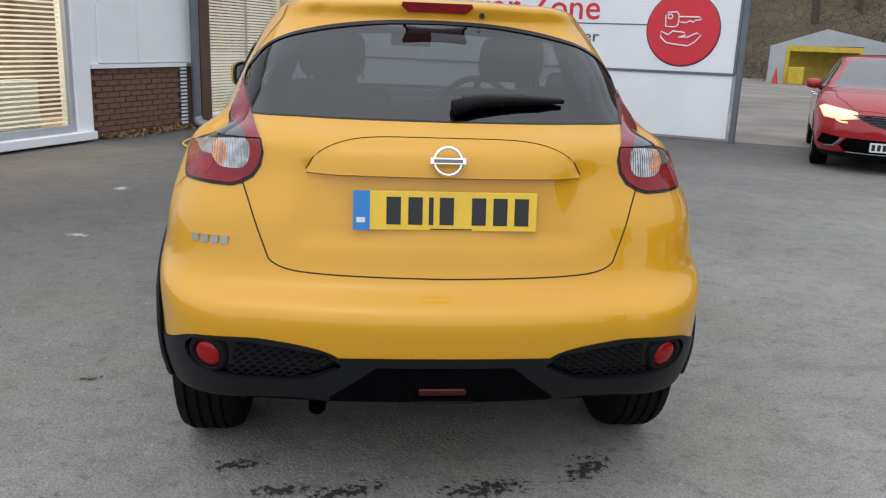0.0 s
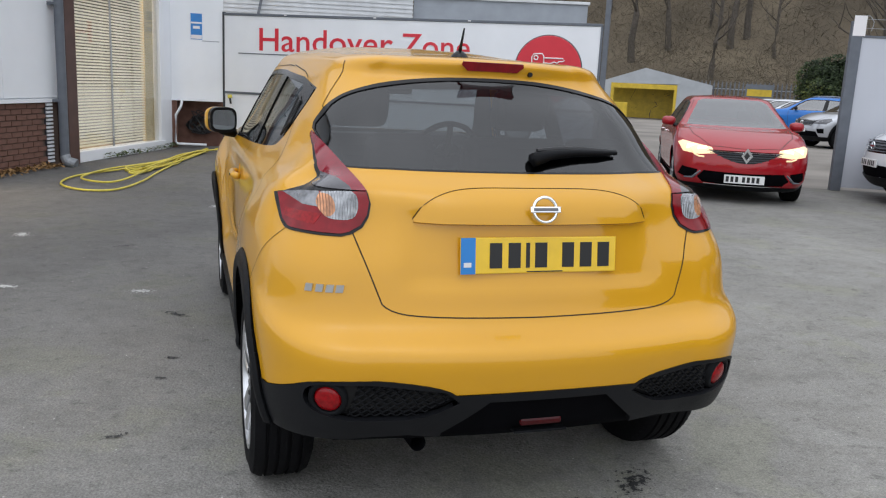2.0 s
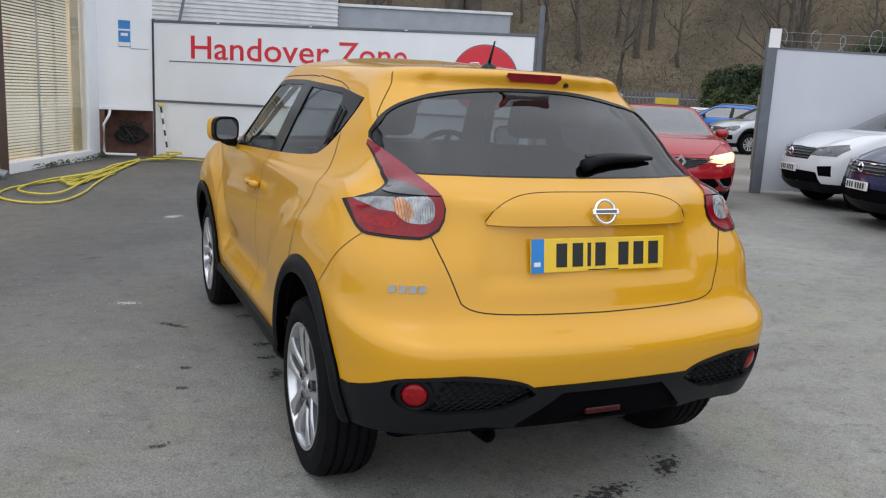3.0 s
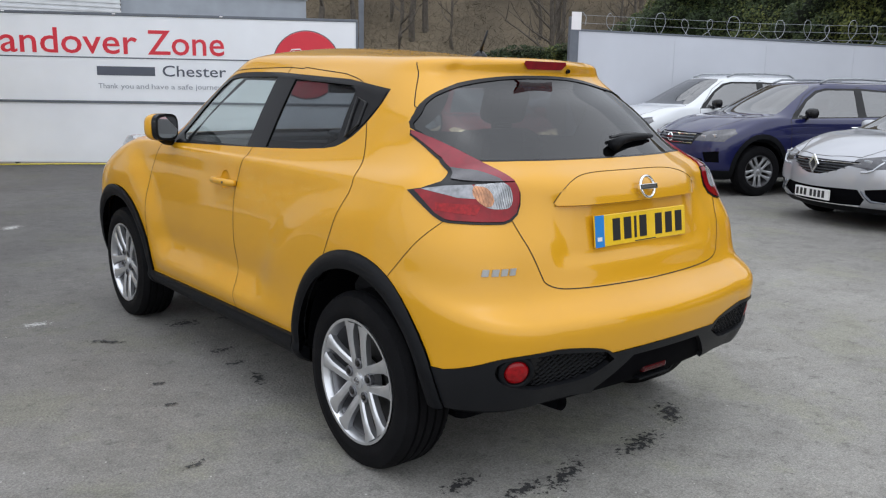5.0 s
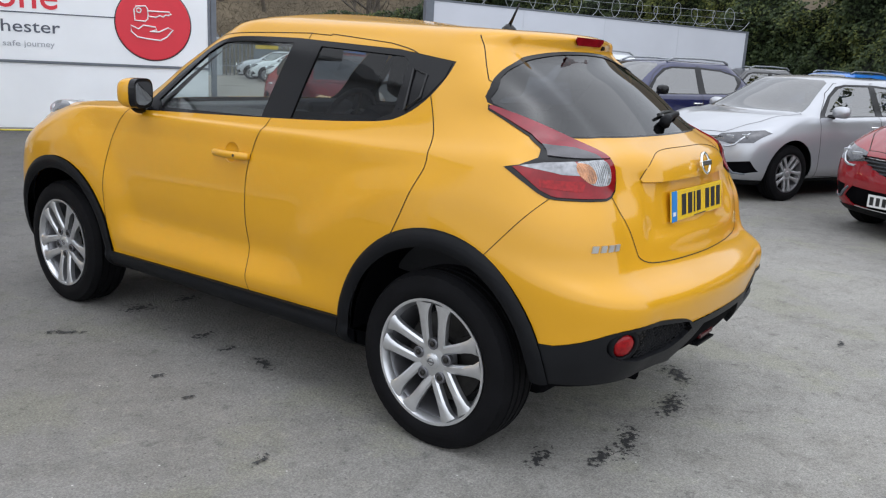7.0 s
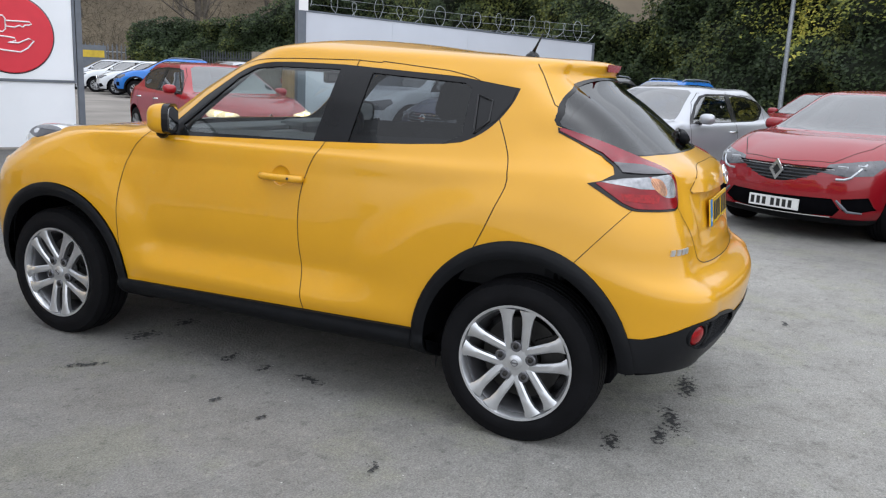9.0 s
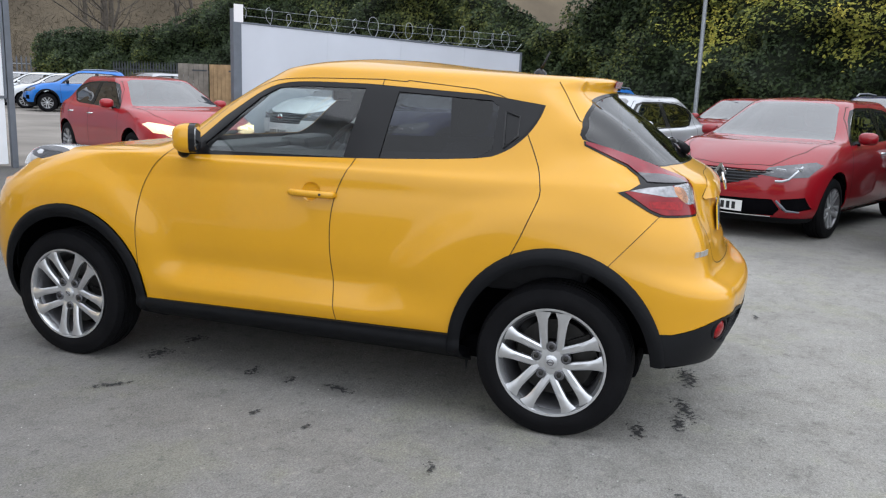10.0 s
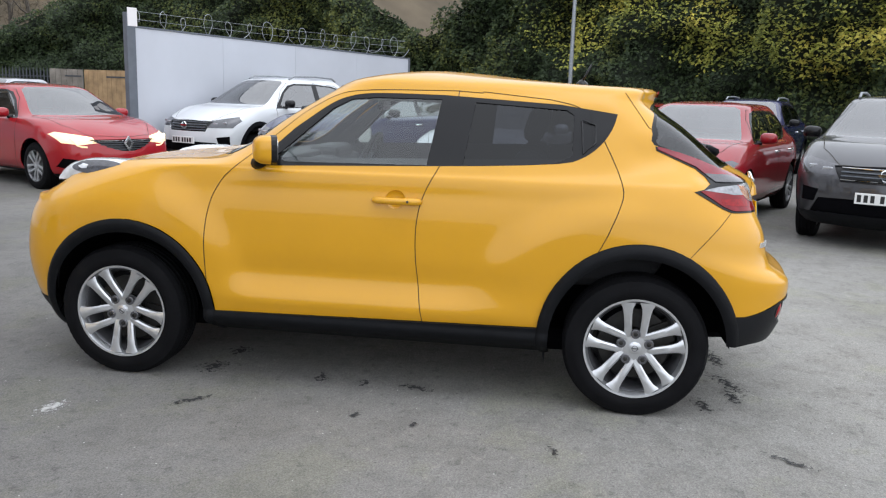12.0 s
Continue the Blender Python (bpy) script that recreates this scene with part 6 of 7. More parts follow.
    bm = bmesh.new()
    tube(bm, [(0, 0, 0.02), (0, -0.015, 0.05), (0, -0.045, 0.112)], [0.009, 0.006, 0.0035], 8)
    part("aerial_rod", bm, GLOSS_BLACK, foot, smooth=True)
    # rear wiper lying along the foot of the glass
    pts = [on_surface(tree, x, z, h)[0] for x, z, h in ((0.03, 1.176, 0.014), (0.10, 1.190, 0.018), (0.20, 1.198, 0.016), (0.30, 1.200, 0.013), (0.375, 1.202, 0.010))]
    bm = bmesh.new()
    tube(bm, pts, [0.024, 0.018, 0.013, 0.011, 0.007], 8)
    wiper = part("rear_wiper", bm, BLACK_PLASTIC, car, "black rear wiper resting on the glass", smooth=True)
    bm = bmesh.new()
    tube(bm, [on_surface(tree, x, z, 0.012)[0] for x, z in ((0.06, 1.206), (0.14, 1.213), (0.24, 1.213), (0.37, 1.204))], 0.007, 6)
    part("wiper_blade", bm, INK, wiper)
    # cabin: lining, dashboard, wheel, seats
    b, L = skin(CABIN.grid((10, 8, 26, 8), 4))
    for planes in (
        planes_of("x", [(1.74, 1.122), (1.45, 1.41), (0.30, 1.40), (0.17, 1.33), (0.34, 1.165)]) + [half("x", -0.3, -1)],
        planes_of("y", [(0.05, 1.14), (-0.55, 1.14), (-0.57, 1.25), (-0.40, 1.385), (0.05, 1.405)]) + [half("y", 0.3, -1)],
        planes_of("y", [(0.05, 1.125), (-0.645, 1.125), (-0.49, 1.44), (0.05, 1.455)]) + [half("y", 1.34, 1)],
    ):
        carve(b, L, planes, 1)
    carve(b, L, [half("z", 0.88, -1)], 1)
    for cy in (0.0, 2.49):
        carve(b, L, planes_of("x", arch(cy, 0.335, 0.46, 0.48, 24)) + [half("x", -0.3, -1)], 1)
    low, nn = panel(b, L, (0,), "both")
    b.free()
    lining = part("cabin_lining", low, TRIM_GREY, car, smooth=True)
    bm = bmesh.new()
    box(bm, (-0.70, 1.68, 0.60), (0.70, 2.0, 1.075), bevel=0.05)
    box(bm, (-0.66, 1.80, 0.90), (0.66, 2.08, 1.105), bevel=0.02)
    box(bm, (0.17, 1.70, 1.0), (0.55, 1.88, 1.13), bevel=0.035)
    part("dashboard", bm, TRIM_GREY, car, smooth=False)
    bm = bmesh.new()
    wheel_m = Matrix.Translation((0.36, 1.57, 1.03)) @ Matrix.Rotation(radians(-65), 4, "X")
    vs = tube(bm, [(0.185 * math.cos(2 * math.pi * k / 32), 0.185 * math.sin(2 * math.pi * k / 32), 0) for k in range(32)], 0.016, 8, True)
    for a in (0, 180, 270):
        vs += tube(bm, [(0, 0, -0.02), (0.18 * math.cos(radians(a)), 0.18 * math.sin(radians(a)), 0)], 0.018, 6)
    vs += lathe(bm, [(0.0, 0.01), (0.07, 0.0), (0.08, -0.03)], 20, Matrix.Rotation(radians(-90), 4, "Y"))
    part("steering_wheel", bm, SEAT_CLOTH, car, smooth=True, at=wheel_m)
    for x in (-0.36, 0.36):
        bm = bmesh.new()
        box(bm, (-0.25, 0, -0.10), (0.25, 0.52, 0.08), Matrix.Rotation(radians(6), 4, "X"), bevel=0.05)
        box(bm, (-0.245, -0.09, 0.0), (0.245, 0.07, 0.62), Matrix.Translation((0, 0.0, 0.0)) @ Matrix.Rotation(radians(18), 4, "X"), bevel=0.055)
        seat = part("front_seat", bm, SEAT_CLOTH, car, smooth=False, at=Matrix.Translation((x, 0.72, 0.60)))
        bm = bmesh.new()
        box(bm, (-0.13, -0.05, 0.65), (0.13, 0.05, 0.83), Matrix.Rotation(radians(16), 4, "X"), bevel=0.045)
        part("headrest", bm, SEAT_CLOTH, seat)
    bm = bmesh.new()
    box(bm, (-0.62, -0.08, 0.55), (0.62, 0.40, 0.74), bevel=0.05)
    box(bm, (-0.60, -0.08, 0.0), (0.60, 0.08, 0.52), Matrix.Translation((0, -0.02, 0.62)) @ Matrix.Rotation(radians(20), 4, "X"), bevel=0.055)
    bench = part("rear_bench", bm, SEAT_CLOTH, car)
    for x in (-0.36, 0.36):
        bm = bmesh.new()
        box(bm, (-0.12, -0.04, 0), (0.12, 0.05, 0.15), Matrix.Translation((x, -0.20, 1.10)) @ Matrix.Rotation(radians(12), 4, "X"), bevel=0.04)
        part("rear_headrest", bm, SEAT_CLOTH, bench)
    bm = bmesh.new()
    box(bm, (-0.10, -0.015, -0.035), (0.10, 0.02, 0.035), bevel=0.014)
    part("cabin_mirror", bm, GLOSS_BLACK, car, at=Matrix.Translation((0.0, 1.38, 1.385)))


MIRROR = material("mirror_silver", (0.85, 0.86, 0.87), 0.02, metal=1.0, spread=0.0)
CABIN = Shape(**{key: ([v * 0.945 for v in val] if key == "W" else [v + 0.035 for v in val] if key == "YR" else [v - 0.032 for v in val] if key == "YF" else [v - 0.028 for v in val] if key in ("ZR", "ZS", "ZF") else [0.0] * 14 if key in ("HR", "HF") else val) for key, val in JUKE.k.items()})
juke_details(juke, JUKE_TREE)

# ---- other cars ----
HATCH = dict(
    YR=[-0.35, -0.52, -0.60, -0.62, -0.60, -0.57, -0.54, -0.50, -0.42, -0.20, 0.0, 0.05, 0.30, 0.50],
    ZR=[0.28, 0.30, 0.42, 0.56, 0.68, 0.78, 0.88, 0.98, 1.04, 1.22, 1.36, 1.40, 1.42, 1.43],
    BOW=[0.06, 0.10, 0.12, 0.12, 0.12, 0.11, 0.10, 0.10, 0.10, 0.10, 0.10, 0.10, 0.05, 0.0],
    RX=0.34, RY=[0.2, 0.34, 0.38, 0.4, 0.38, 0.34, 0.3, 0.3, 0.3, 0.26, 0.22, 0.2, 0.15, 0.05],
    W=[0.70, 0.80, 0.865, 0.885, 0.892, 0.885, 0.872, 0.845, 0.795, 0.690, 0.590, 0.525, 0.30, 0.0004],
    ZS=[0.20, 0.24, 0.33, 0.50, 0.65, 0.78, 0.87, 0.935, 0.98, 1.17, 1.345, 1.39, 1.42, 1.435],
    YF=[3.05, 3.28, 3.40, 3.44, 3.43, 3.40, 3.30, 2.88, 2.42, 2.02, 1.64, 1.48, 1.20, 1.00],
    ZF=[0.20, 0.18, 0.28, 0.44, 0.58, 0.69, 0.77, 0.935, 1.005, 1.20, 1.37, 1.405, 1.43, 1.44],
    BOWF=[0.15, 0.32, 0.36, 0.38, 0.38, 0.38, 0.36, 0.26, 0.24, 0.22, 0.18, 0.15, 0.05, 0.0],
    FX=0.42, FY=[0.3, 0.42, 0.48, 0.5, 0.5, 0.5, 0.48, 0.4, 0.32, 0.28, 0.2, 0.2, 0.15, 0.05],
    RB=0.9, FB=[0.9, 0.9, 0.9, 1.0, 1.1, 1.2, 1.3, 1.0, 0.8, 0.7, 0.7, 0.7, 0.6, 0.4],
    HR=[0, 0.004, 0.008, 0.014, 0.016, 0.014, 0.010, 0.004, 0, 0, 0, 0, 0, 0],
    HF=[0, 0.004, 0.008, 0.014, 0.016, 0.014, 0.010, 0.004, 0, 0, 0, 0, 0, 0],
    YA=0.0, YB=2.58,
    TR=[0, 0, 0, 0.004, 0.006, 0.01, 0.014, 0.02, 0.03, 0.05, 0.06, 0.06, 0.05, 0],
    TF=0,
)
(C_PAINT, C_HOLE, C_SIDE, C_GLASS_F, C_GLASS_R, C_TAIL, C_SCREEN, C_GRILLE, C_LAMP, C_LOWER, C_FOG, C_DOOR_F, C_DOOR_R, C_BONNET, C_CLAD, C_TLAMP, C_ROOF) = range(17)


def make_car(name, label, paint_mat, at, stretch=1.0, tall=1.0, lift=0.0, wide=1.0, lit=False, suv=False, rails=False, wheel_dark=True, chrome=True, group="parked cars", fine=4, black_skirt=True, rim_r=0.215):
    """A five-door car. stretch, tall and wide scale a small hatchback; lift raises the body on its wheels."""
    car = tagged(thing(name, label, "car", at=at), group=group)
    bm, L = skin(Shape(**HATCH).grid((9, 8, 30, 9), fine))
    c = lambda planes, pid, among=(C_PAINT,): carve(bm, L, planes, pid, among)
    side, front = half("x", -0.35, -1), half("y", 2.6, 1)
    for cy in (0.0, 2.58):
        c(planes_of("x", arch(cy, 0.315, 0.385 / stretch, 0.385, 28)) + [side], C_HOLE)
        c(planes_of("x", [(cy - 0.37, -0.2), (cy + 0.37, -0.2), (cy + 0.37, 0.31), (cy - 0.37, 0.31)]) + [side], C_HOLE)
        if suv:
            c(planes_of("x", arch(cy, 0.315, 0.445 / stretch, 0.445, 28)) + [side], C_CLAD)
    c([half("z", 0.30 if suv else 0.24, -1)], C_CLAD)
    c(planes_of("x", [(2.12, 0.945), (1.80, 1.19), (1.60, 1.305), (1.44, 1.335), (0.85, 1.340), (0.40, 1.315), (0.06, 1.245), (-0.02, 1.20), (0.06, 1.10), (0.22, 1.0), (0.40, 0.975)]) + [side], C_SIDE)
    c(planes_of("x", [(2.00, 0.965), (1.78, 1.17), (1.58, 1.28), (1.43, 1.312), (0.96, 1.315), (1.0, 0.975)]) + [side], C_GLASS_F, (C_SIDE,))
    c(planes_of("x", [(0.86, 0.98), (0.84, 1.315), (0.42, 1.295), (0.12, 1.235), (0.10, 1.13), (0.22, 1.02), (0.36, 0.99)]) + [side], C_GLASS_R, (C_SIDE,))
    c(planes_of("y", [(0.05, 1.05), (-0.55, 1.05), (-0.58, 1.15), (-0.45, 1.33), (0.05, 1.36)]) + [half("y", 0.1, -1)], C_TAIL)
    c(planes_of("y", [(0.05, 1.0), (-0.70, 1.0), (-0.62, 1.14), (-0.50, 1.34), (-0.42, 1.372), (0.05, 1.385)]) + [half("y", 1.50, 1)], C_SCREEN)
    c(planes_of("y", [(-0.95, 0.78), (-0.95, 0.93), (-0.60, 0.98), (-0.56, 0.86), (-0.62, 0.78)]) + [half("y", -0.1, -1)], C_TLAMP)
    if suv:
        c(planes_of("y", [(0.05, 0.60), (-0.42, 0.60), (-0.50, 0.745), (0.05, 0.765)]) + [front], C_GRILLE)
        c(planes_of("y", [(-0.46, 0.655), (-0.46, 0.755), (-0.80, 0.82), (-0.86, 0.76), (-0.82, 0.66)]) + [front], C_LAMP)
        c(planes_of("y", [(0.05, 0.29), (-0.70, 0.29), (-0.62, 0.44), (0.05, 0.46)]) + [front], C_LOWER)
        c(planes_of("y", [(-0.66, 0.40), (-0.62, 0.52), (-0.80, 0.54), (-0.80, 0.40)]) + [front], C_FOG)
    else:
        c(planes_of("y", [(0.05, 0.545), (-0.17, 0.552), (-0.27, 0.600), (-0.52, 0.672), (-0.50, 0.706), (0.05, 0.712)]) + [front], C_GRILLE)
        c(planes_of("y", [(-0.40, 0.66), (-0.44, 0.735), (-0.80, 0.80), (-0.86, 0.77), (-0.80, 0.66), (-0.60, 0.635)]) + [front], C_LAMP)
        c(planes_of("y", [(0.05, 0.235), (-0.52, 0.25), (-0.60, 0.33), (-0.52, 0.425), (0.05, 0.415)]) + [front], C_LOWER)
        c(planes_of("y", [(-0.62, 0.32), (-0.60, 0.43), (-0.80, 0.46), (-0.84, 0.34), (-0.72, 0.30)]) + [front], C_FOG)
    c(planes_of("x", [(0.95, 0.26), (0.97, 0.9), (0.90, 1.36), (0.30, 1.32), (0.0, 1.19), (0.10, 0.9), (0.20, 0.72), (0.44, 0.27)]) + [side], C_DOOR_R)
    c(planes_of("x", [(2.08, 0.26), (2.13, 0.7), (2.13, 0.93), (1.80, 1.22), (1.58, 1.34), (0.85, 1.36), (0.85, 0.26)]) + [side], C_DOOR_F)
    c(planes_of("z", [(0.05, 3.40), (-0.45, 3.24), (-0.66, 2.9), (-0.74, 2.32), (0.05, 2.30)]) + [half("z", 0.74, 1)], C_BONNET)
    c([half("z", 1.335, 1), half("y", 0.15, 1), half("y", 1.55, -1)], C_ROOF)
    sy = stretch

    def place(z):
        return lift + 0.2 + (z - 0.2) * tall

    for v in bm.verts:
        v.co = Vector((v.co.x * wide, v.co.y * sy, place(v.co.z)))
    bm.normal_update()
    tree = BVHTree.FromBMesh(bm)

    def add(pname, pids, mat, mirror="both", push=0.0, edge=0.01, parent=car, lab=""):
        if not any(f[L] in pids for f in bm.faces):
            return None
        b, nn = panel(bm, L, pids, mirror, push, edge)
        return part(pname, b, mat, parent, lab, smooth=True, normals=nn)

    add("body_shell", (C_PAINT,), paint_mat)
    add("bonnet", (C_BONNET,), paint_mat)
    add("roof", (C_ROOF,), paint_mat)
    add("windscreen", (C_SCREEN,), CAR_GLASS, edge=0.0)
    add("rear_window", (C_TAIL,), CAR_GLASS, edge=0.0)
    add("grille", (C_GRILLE,), GLOSS_BLACK, push=-0.012, edge=0.0)
    add("lower_intake", (C_LOWER,), DARK_PLASTIC, push=-0.012, edge=0.0)
    add("cladding", (C_CLAD,), BLACK_PLASTIC, push=0.008)
    for s in ("left", "right"):
        add("front_door", (C_DOOR_F,), paint_mat, s)
        add("rear_door", (C_DOOR_R,), paint_mat, s)
        add("window_surround", (C_SIDE,), GLOSS_BLACK, s)
        add("door_glass", (C_GLASS_F,), CAR_GLASS, s, edge=0.0, push=-0.003)
        add("rear_glass", (C_GLASS_R,), CAR_GLASS, s, edge=0.0, push=-0.003)
        lamp = add("headlamp", (C_LAMP,), LAMP_GLOW if lit else LAMP_GREY, s, push=0.003, lab="lit headlamp" if lit else "clear headlamp")
        add("fog_pocket", (C_FOG,), DARK_PLASTIC, s, push=-0.012, edge=0.0)
        add("tail_lamp", (C_TLAMP,), RED_LENS, s, push=0.003)
        sx = -1 if s == "left" else 1
        half_w, half_h = (0.062, 0.034) if lit else (0.05, 0.018)
        for xa, xb, za, zb in ((0.50, 0.62, 0.70, 0.725), (0.64, 0.76, 0.715, 0.745)):
            p, _ = nose(tree, sx * (xa + xb) / 2 * wide, place((za + zb) / 2))
            part("lamp_unit", boxed((p.x - half_w, p.y - 0.01, p.z - half_h), (p.x + half_w, p.y + 0.006, p.z + half_h), bevel=0.006), LAMP_LIT if lit else LENS_BRIGHT, lamp, "lit lamp unit" if lit else "")
        # mirror, handles
        b = bmesh.new()
        for v in bmesh.ops.create_uvsphere(b, u_segments=14, v_segments=8, radius=1.0)["verts"]:
            v.co = Vector((math.copysign(abs(v.co.x) ** 0.7, v.co.x) * 0.105, v.co.y * (0.09 if v.co.y > 0 else 0.04), math.copysign(abs(v.co.z) ** 0.7, v.co.z) * 0.07))
        part("door_mirror", b, paint_mat if not suv else GLOSS_BLACK, car, smooth=True, at=Matrix.Translation((sx * 0.93 * wide, 1.86 * sy, place(1.02))))
        b = bmesh.new()
        tube(b, [(sx * 0.86 * wide, 1.88 * sy, place(0.965)), (sx * 0.80 * wide, 1.90 * sy, place(0.96))], 0.03, 6)
        part("mirror_stalk", b, GLOSS_BLACK, car)
        for hy in (1.08, 0.26):
            hit, nn, _, _ = tree.ray_cast(Vector((-2.0, hy * sy, place(0.84))), Vector((1, 0, 0)))
            if hit is not None:
                b = bmesh.new()
                tube(b, [(sx * (abs(hit.x) + h), hy * sy + d, place(0.84)) for d, h in ((-0.1, 0.0), (-0.07, 0.025), (0.07, 0.025), (0.1, 0.0))], 0.013, 6)
                part("door_handle", b, paint_mat if not chrome else CHROME, car, smooth=True)
        if rails:
            b = bmesh.new()
            tube(b, [(sx * 0.50 * wide, y * sy, place(z)) for y, z in ((0.15, 1.40), (0.25, 1.445), (0.75, 1.462), (1.30, 1.452), (1.44, 1.405))], 0.017, 6)
            part("roof_rail", b, GALVANISED, car, smooth=True)
    P = (C_PAINT, C_DOOR_F, C_DOOR_R, C_BONNET)
    part("panel_gap", seams(bm, L, {(a, b) for a in P for b in P if a < b}, 0.008), SEAM, car, kind="stuff")
    bm.free()
    # plate, badge, grille bars, brow
    p, _ = nose(tree, 0.12, place(0.335 if not suv else 0.47))
    plate = part("number_plate", boxed((-0.26, p.y - 0.004, p.z - 0.0555), (0.26, p.y + 0.014, p.z + 0.0555), bevel=0.003), PLATE_WHITE, car, "white front number plate")
    x = -0.2
    for w in (0.05, 0.05, 0.05, 0.05, 0, 0.05, 0.05, 0.05):
        if w:
            part("character_bar", boxed((x + 0.006, p.y + 0.0142, p.z - 0.037), (x + w - 0.006, p.y + 0.0155, p.z + 0.037)), INK, plate)
        x += w + 0.011 if w else 0.028
    p, _ = nose(tree, 0.0, place(0.652 if not suv else 0.685))
    b = bmesh.new()
    if suv:
        lathe(b, [(0.045, 0.0), (0.052, 0.012), (0.062, 0.0)], 24, Matrix.Rotation(radians(90), 4, "Z"))
        box(b, (-0.07, 0.0, -0.014), (0.07, 0.015, 0.014))
    else:
        for z0, z1 in ((0.0, 1.0), (0.0, -1.0)):
            for sx in (-1, 1):
                prism(b, [(0, 0.104 * z1), (sx * 0.074, 0.0), (sx * 0.042, 0.0), (0, 0.058 * z1)], 0.0, 0.018, "y")
        prism(b, [(0, 0.058), (0.042, 0.0), (0, -0.058), (-0.042, 0.0)], 0.0, 0.006, "y")
    part("badge", b, CHROME, car, "plain chrome badge", at=Matrix.Translation((0, p.y + 0.012, p.z)))
    if not suv:
        b = bmesh.new()
        prism(b, [(0, 0.056), (0.040, 0.0), (0, -0.056), (-0.040, 0.0)], 0.0065, 0.009, "y")
        part("badge_field", b, INK, car, at=Matrix.Translation((0, p.y + 0.012, p.z)))
    for k in range(4):
        z = (0.575 + 0.030 * k) if not suv else (0.625 + 0.036 * k)
        wd = (0.20, 0.29, 0.37, 0.46)[k] if not suv else 0.42
        b = bmesh.new()
        pts = []
        for i in range(13):
            x = -wd + 2 * wd * i / 12
            q, _ = nose(tree, x * wide, place(z))
            pts.append(q + Vector((0, -0.002, 0)))
        tube(b, pts, 0.007, 5)
        part("grille_bar", b, DARK_METAL if not suv else CHROME if (chrome and k in (0, 3)) else GREY_METAL, car)
    if not suv:
        # bright trim under the intake and daylight strips down the lamps
        for z0, wd, mat in ((0.245, 0.50, CHROME if chrome else GREY_METAL), (0.690, 0.50, CHROME)):
            b = bmesh.new()
            tube(b, [nose(tree, (-wd + 2 * wd * i / 14) * wide, place(z0))[0] for i in range(15)], 0.006, 5)
            part("bright_trim", b, mat, car)
        for sx in (-1, 1):
            b = bmesh.new()
            tube(b, [nose(tree, sx * x * wide, place(z))[0] for x, z in ((0.56, 0.415), (0.615, 0.36), (0.66, 0.315), (0.76, 0.308))], [0.012, 0.017, 0.014, 0.008], 6)
            part("vent_blade", b, GREY_METAL, car)
            b = bmesh.new()
            tube(b, [nose(tree, sx * x * wide, place(z))[0] + Vector((0, 0.004, 0)) for x, z in ((0.53, 0.606), (0.60, 0.610), (0.655, 0.632), (0.695, 0.69), (0.73, 0.757))], 0.012, 5)
            part("daylight_strip", b, LAMP_GLOW if lit else LENS_BRIGHT, car)
    # wheels
    r = 0.325 if not suv else 0.345
    track = 0.775 * wide
    spots = [(-track, 0, r - 0.008), (-track, 2.58 * sy, r - 0.008), (track, 0, r - 0.008), (track, 2.58 * sy, r - 0.008)]
    key = (suv, wheel_dark)
    if key not in WHEEL_SETS:
        WHEEL_SETS[key] = True
        meshes = wheel_meshes(r, 0.205, rim_r, 5, DARK_ALLOY if wheel_dark else ALLOY, double=True, mat_face=ALLOY if not wheel_dark else TWO_TONE)
        for kk in [q for q in meshes if q.startswith(("wheel_nut", "nut_pocket")) or q in ("wheel_back", "cap_mark")]:
            meshes[kk][0].free()
            del meshes[kk]
        put_wheels(car, meshes, spots)
        WHEEL_SETS[key] = {o.name.split(".")[0]: o.data for w in car.children if w.name.startswith("wheel") and w.data is None for o in w.children}
    else:
        for x, y, z in spots:
            w = new("wheel", None)
            w.parent, w.matrix_basis = car, Matrix.Translation((x, y, z)) @ (Matrix.Rotation(math.pi, 4, "Z") if x > 0 else Matrix.Identity(4)) @ Matrix.Rotation(radians(25 * y + 40), 4, "X")
            for nm, me in WHEEL_SETS[key].items():
                o = new(nm, me)
                o.parent = w
    for x, y, z in spots:
        b = bmesh.new()
        s = 1 if x > 0 else -1
        lathe(b, [(0.40, 0.07 * s + x), (0.40, x - 0.22 * s), (0.0, x - 0.22 * s)], 24, Matrix.Translation((0, y, z)))
        bmesh.ops.delete(b, geom=[v for v in b.verts if v.co.z < 0.24], context="VERTS")
        part("wheel_well", b, DARK_PLASTIC, car)
    part("underbody", boxed((-0.62, -0.3, 0.20 + lift), (0.62, 3.0 * sy, 0.30 + lift)), DARK_PLASTIC, car)
    # seats and dash seen through the glass
    b = bmesh.new()
    box(b, (-0.68, 1.5 * sy, 0.5), (0.68, 2.0 * sy, place(0.93)), bevel=0.05)
    part("dashboard", b, TRIM_GREY, car)
    for x in (-0.36, 0.36):
        b = bmesh.new()
        box(b, (x - 0.24, 0.62 * sy, 0.35), (x + 0.24, 0.80 * sy, place(1.02)), bevel=0.05)
        box(b, (x - 0.12, 0.62 * sy, place(1.04)), (x + 0.12, 0.70 * sy, place(1.20)), bevel=0.03)
        part("front_seat", b, SEAT_CLOTH, car)
    part("rear_bench", boxed((-0.6, -0.05, 0.4), (0.6, 0.15, place(0.98)), bevel=0.05), SEAT_CLOTH, car)
    return car


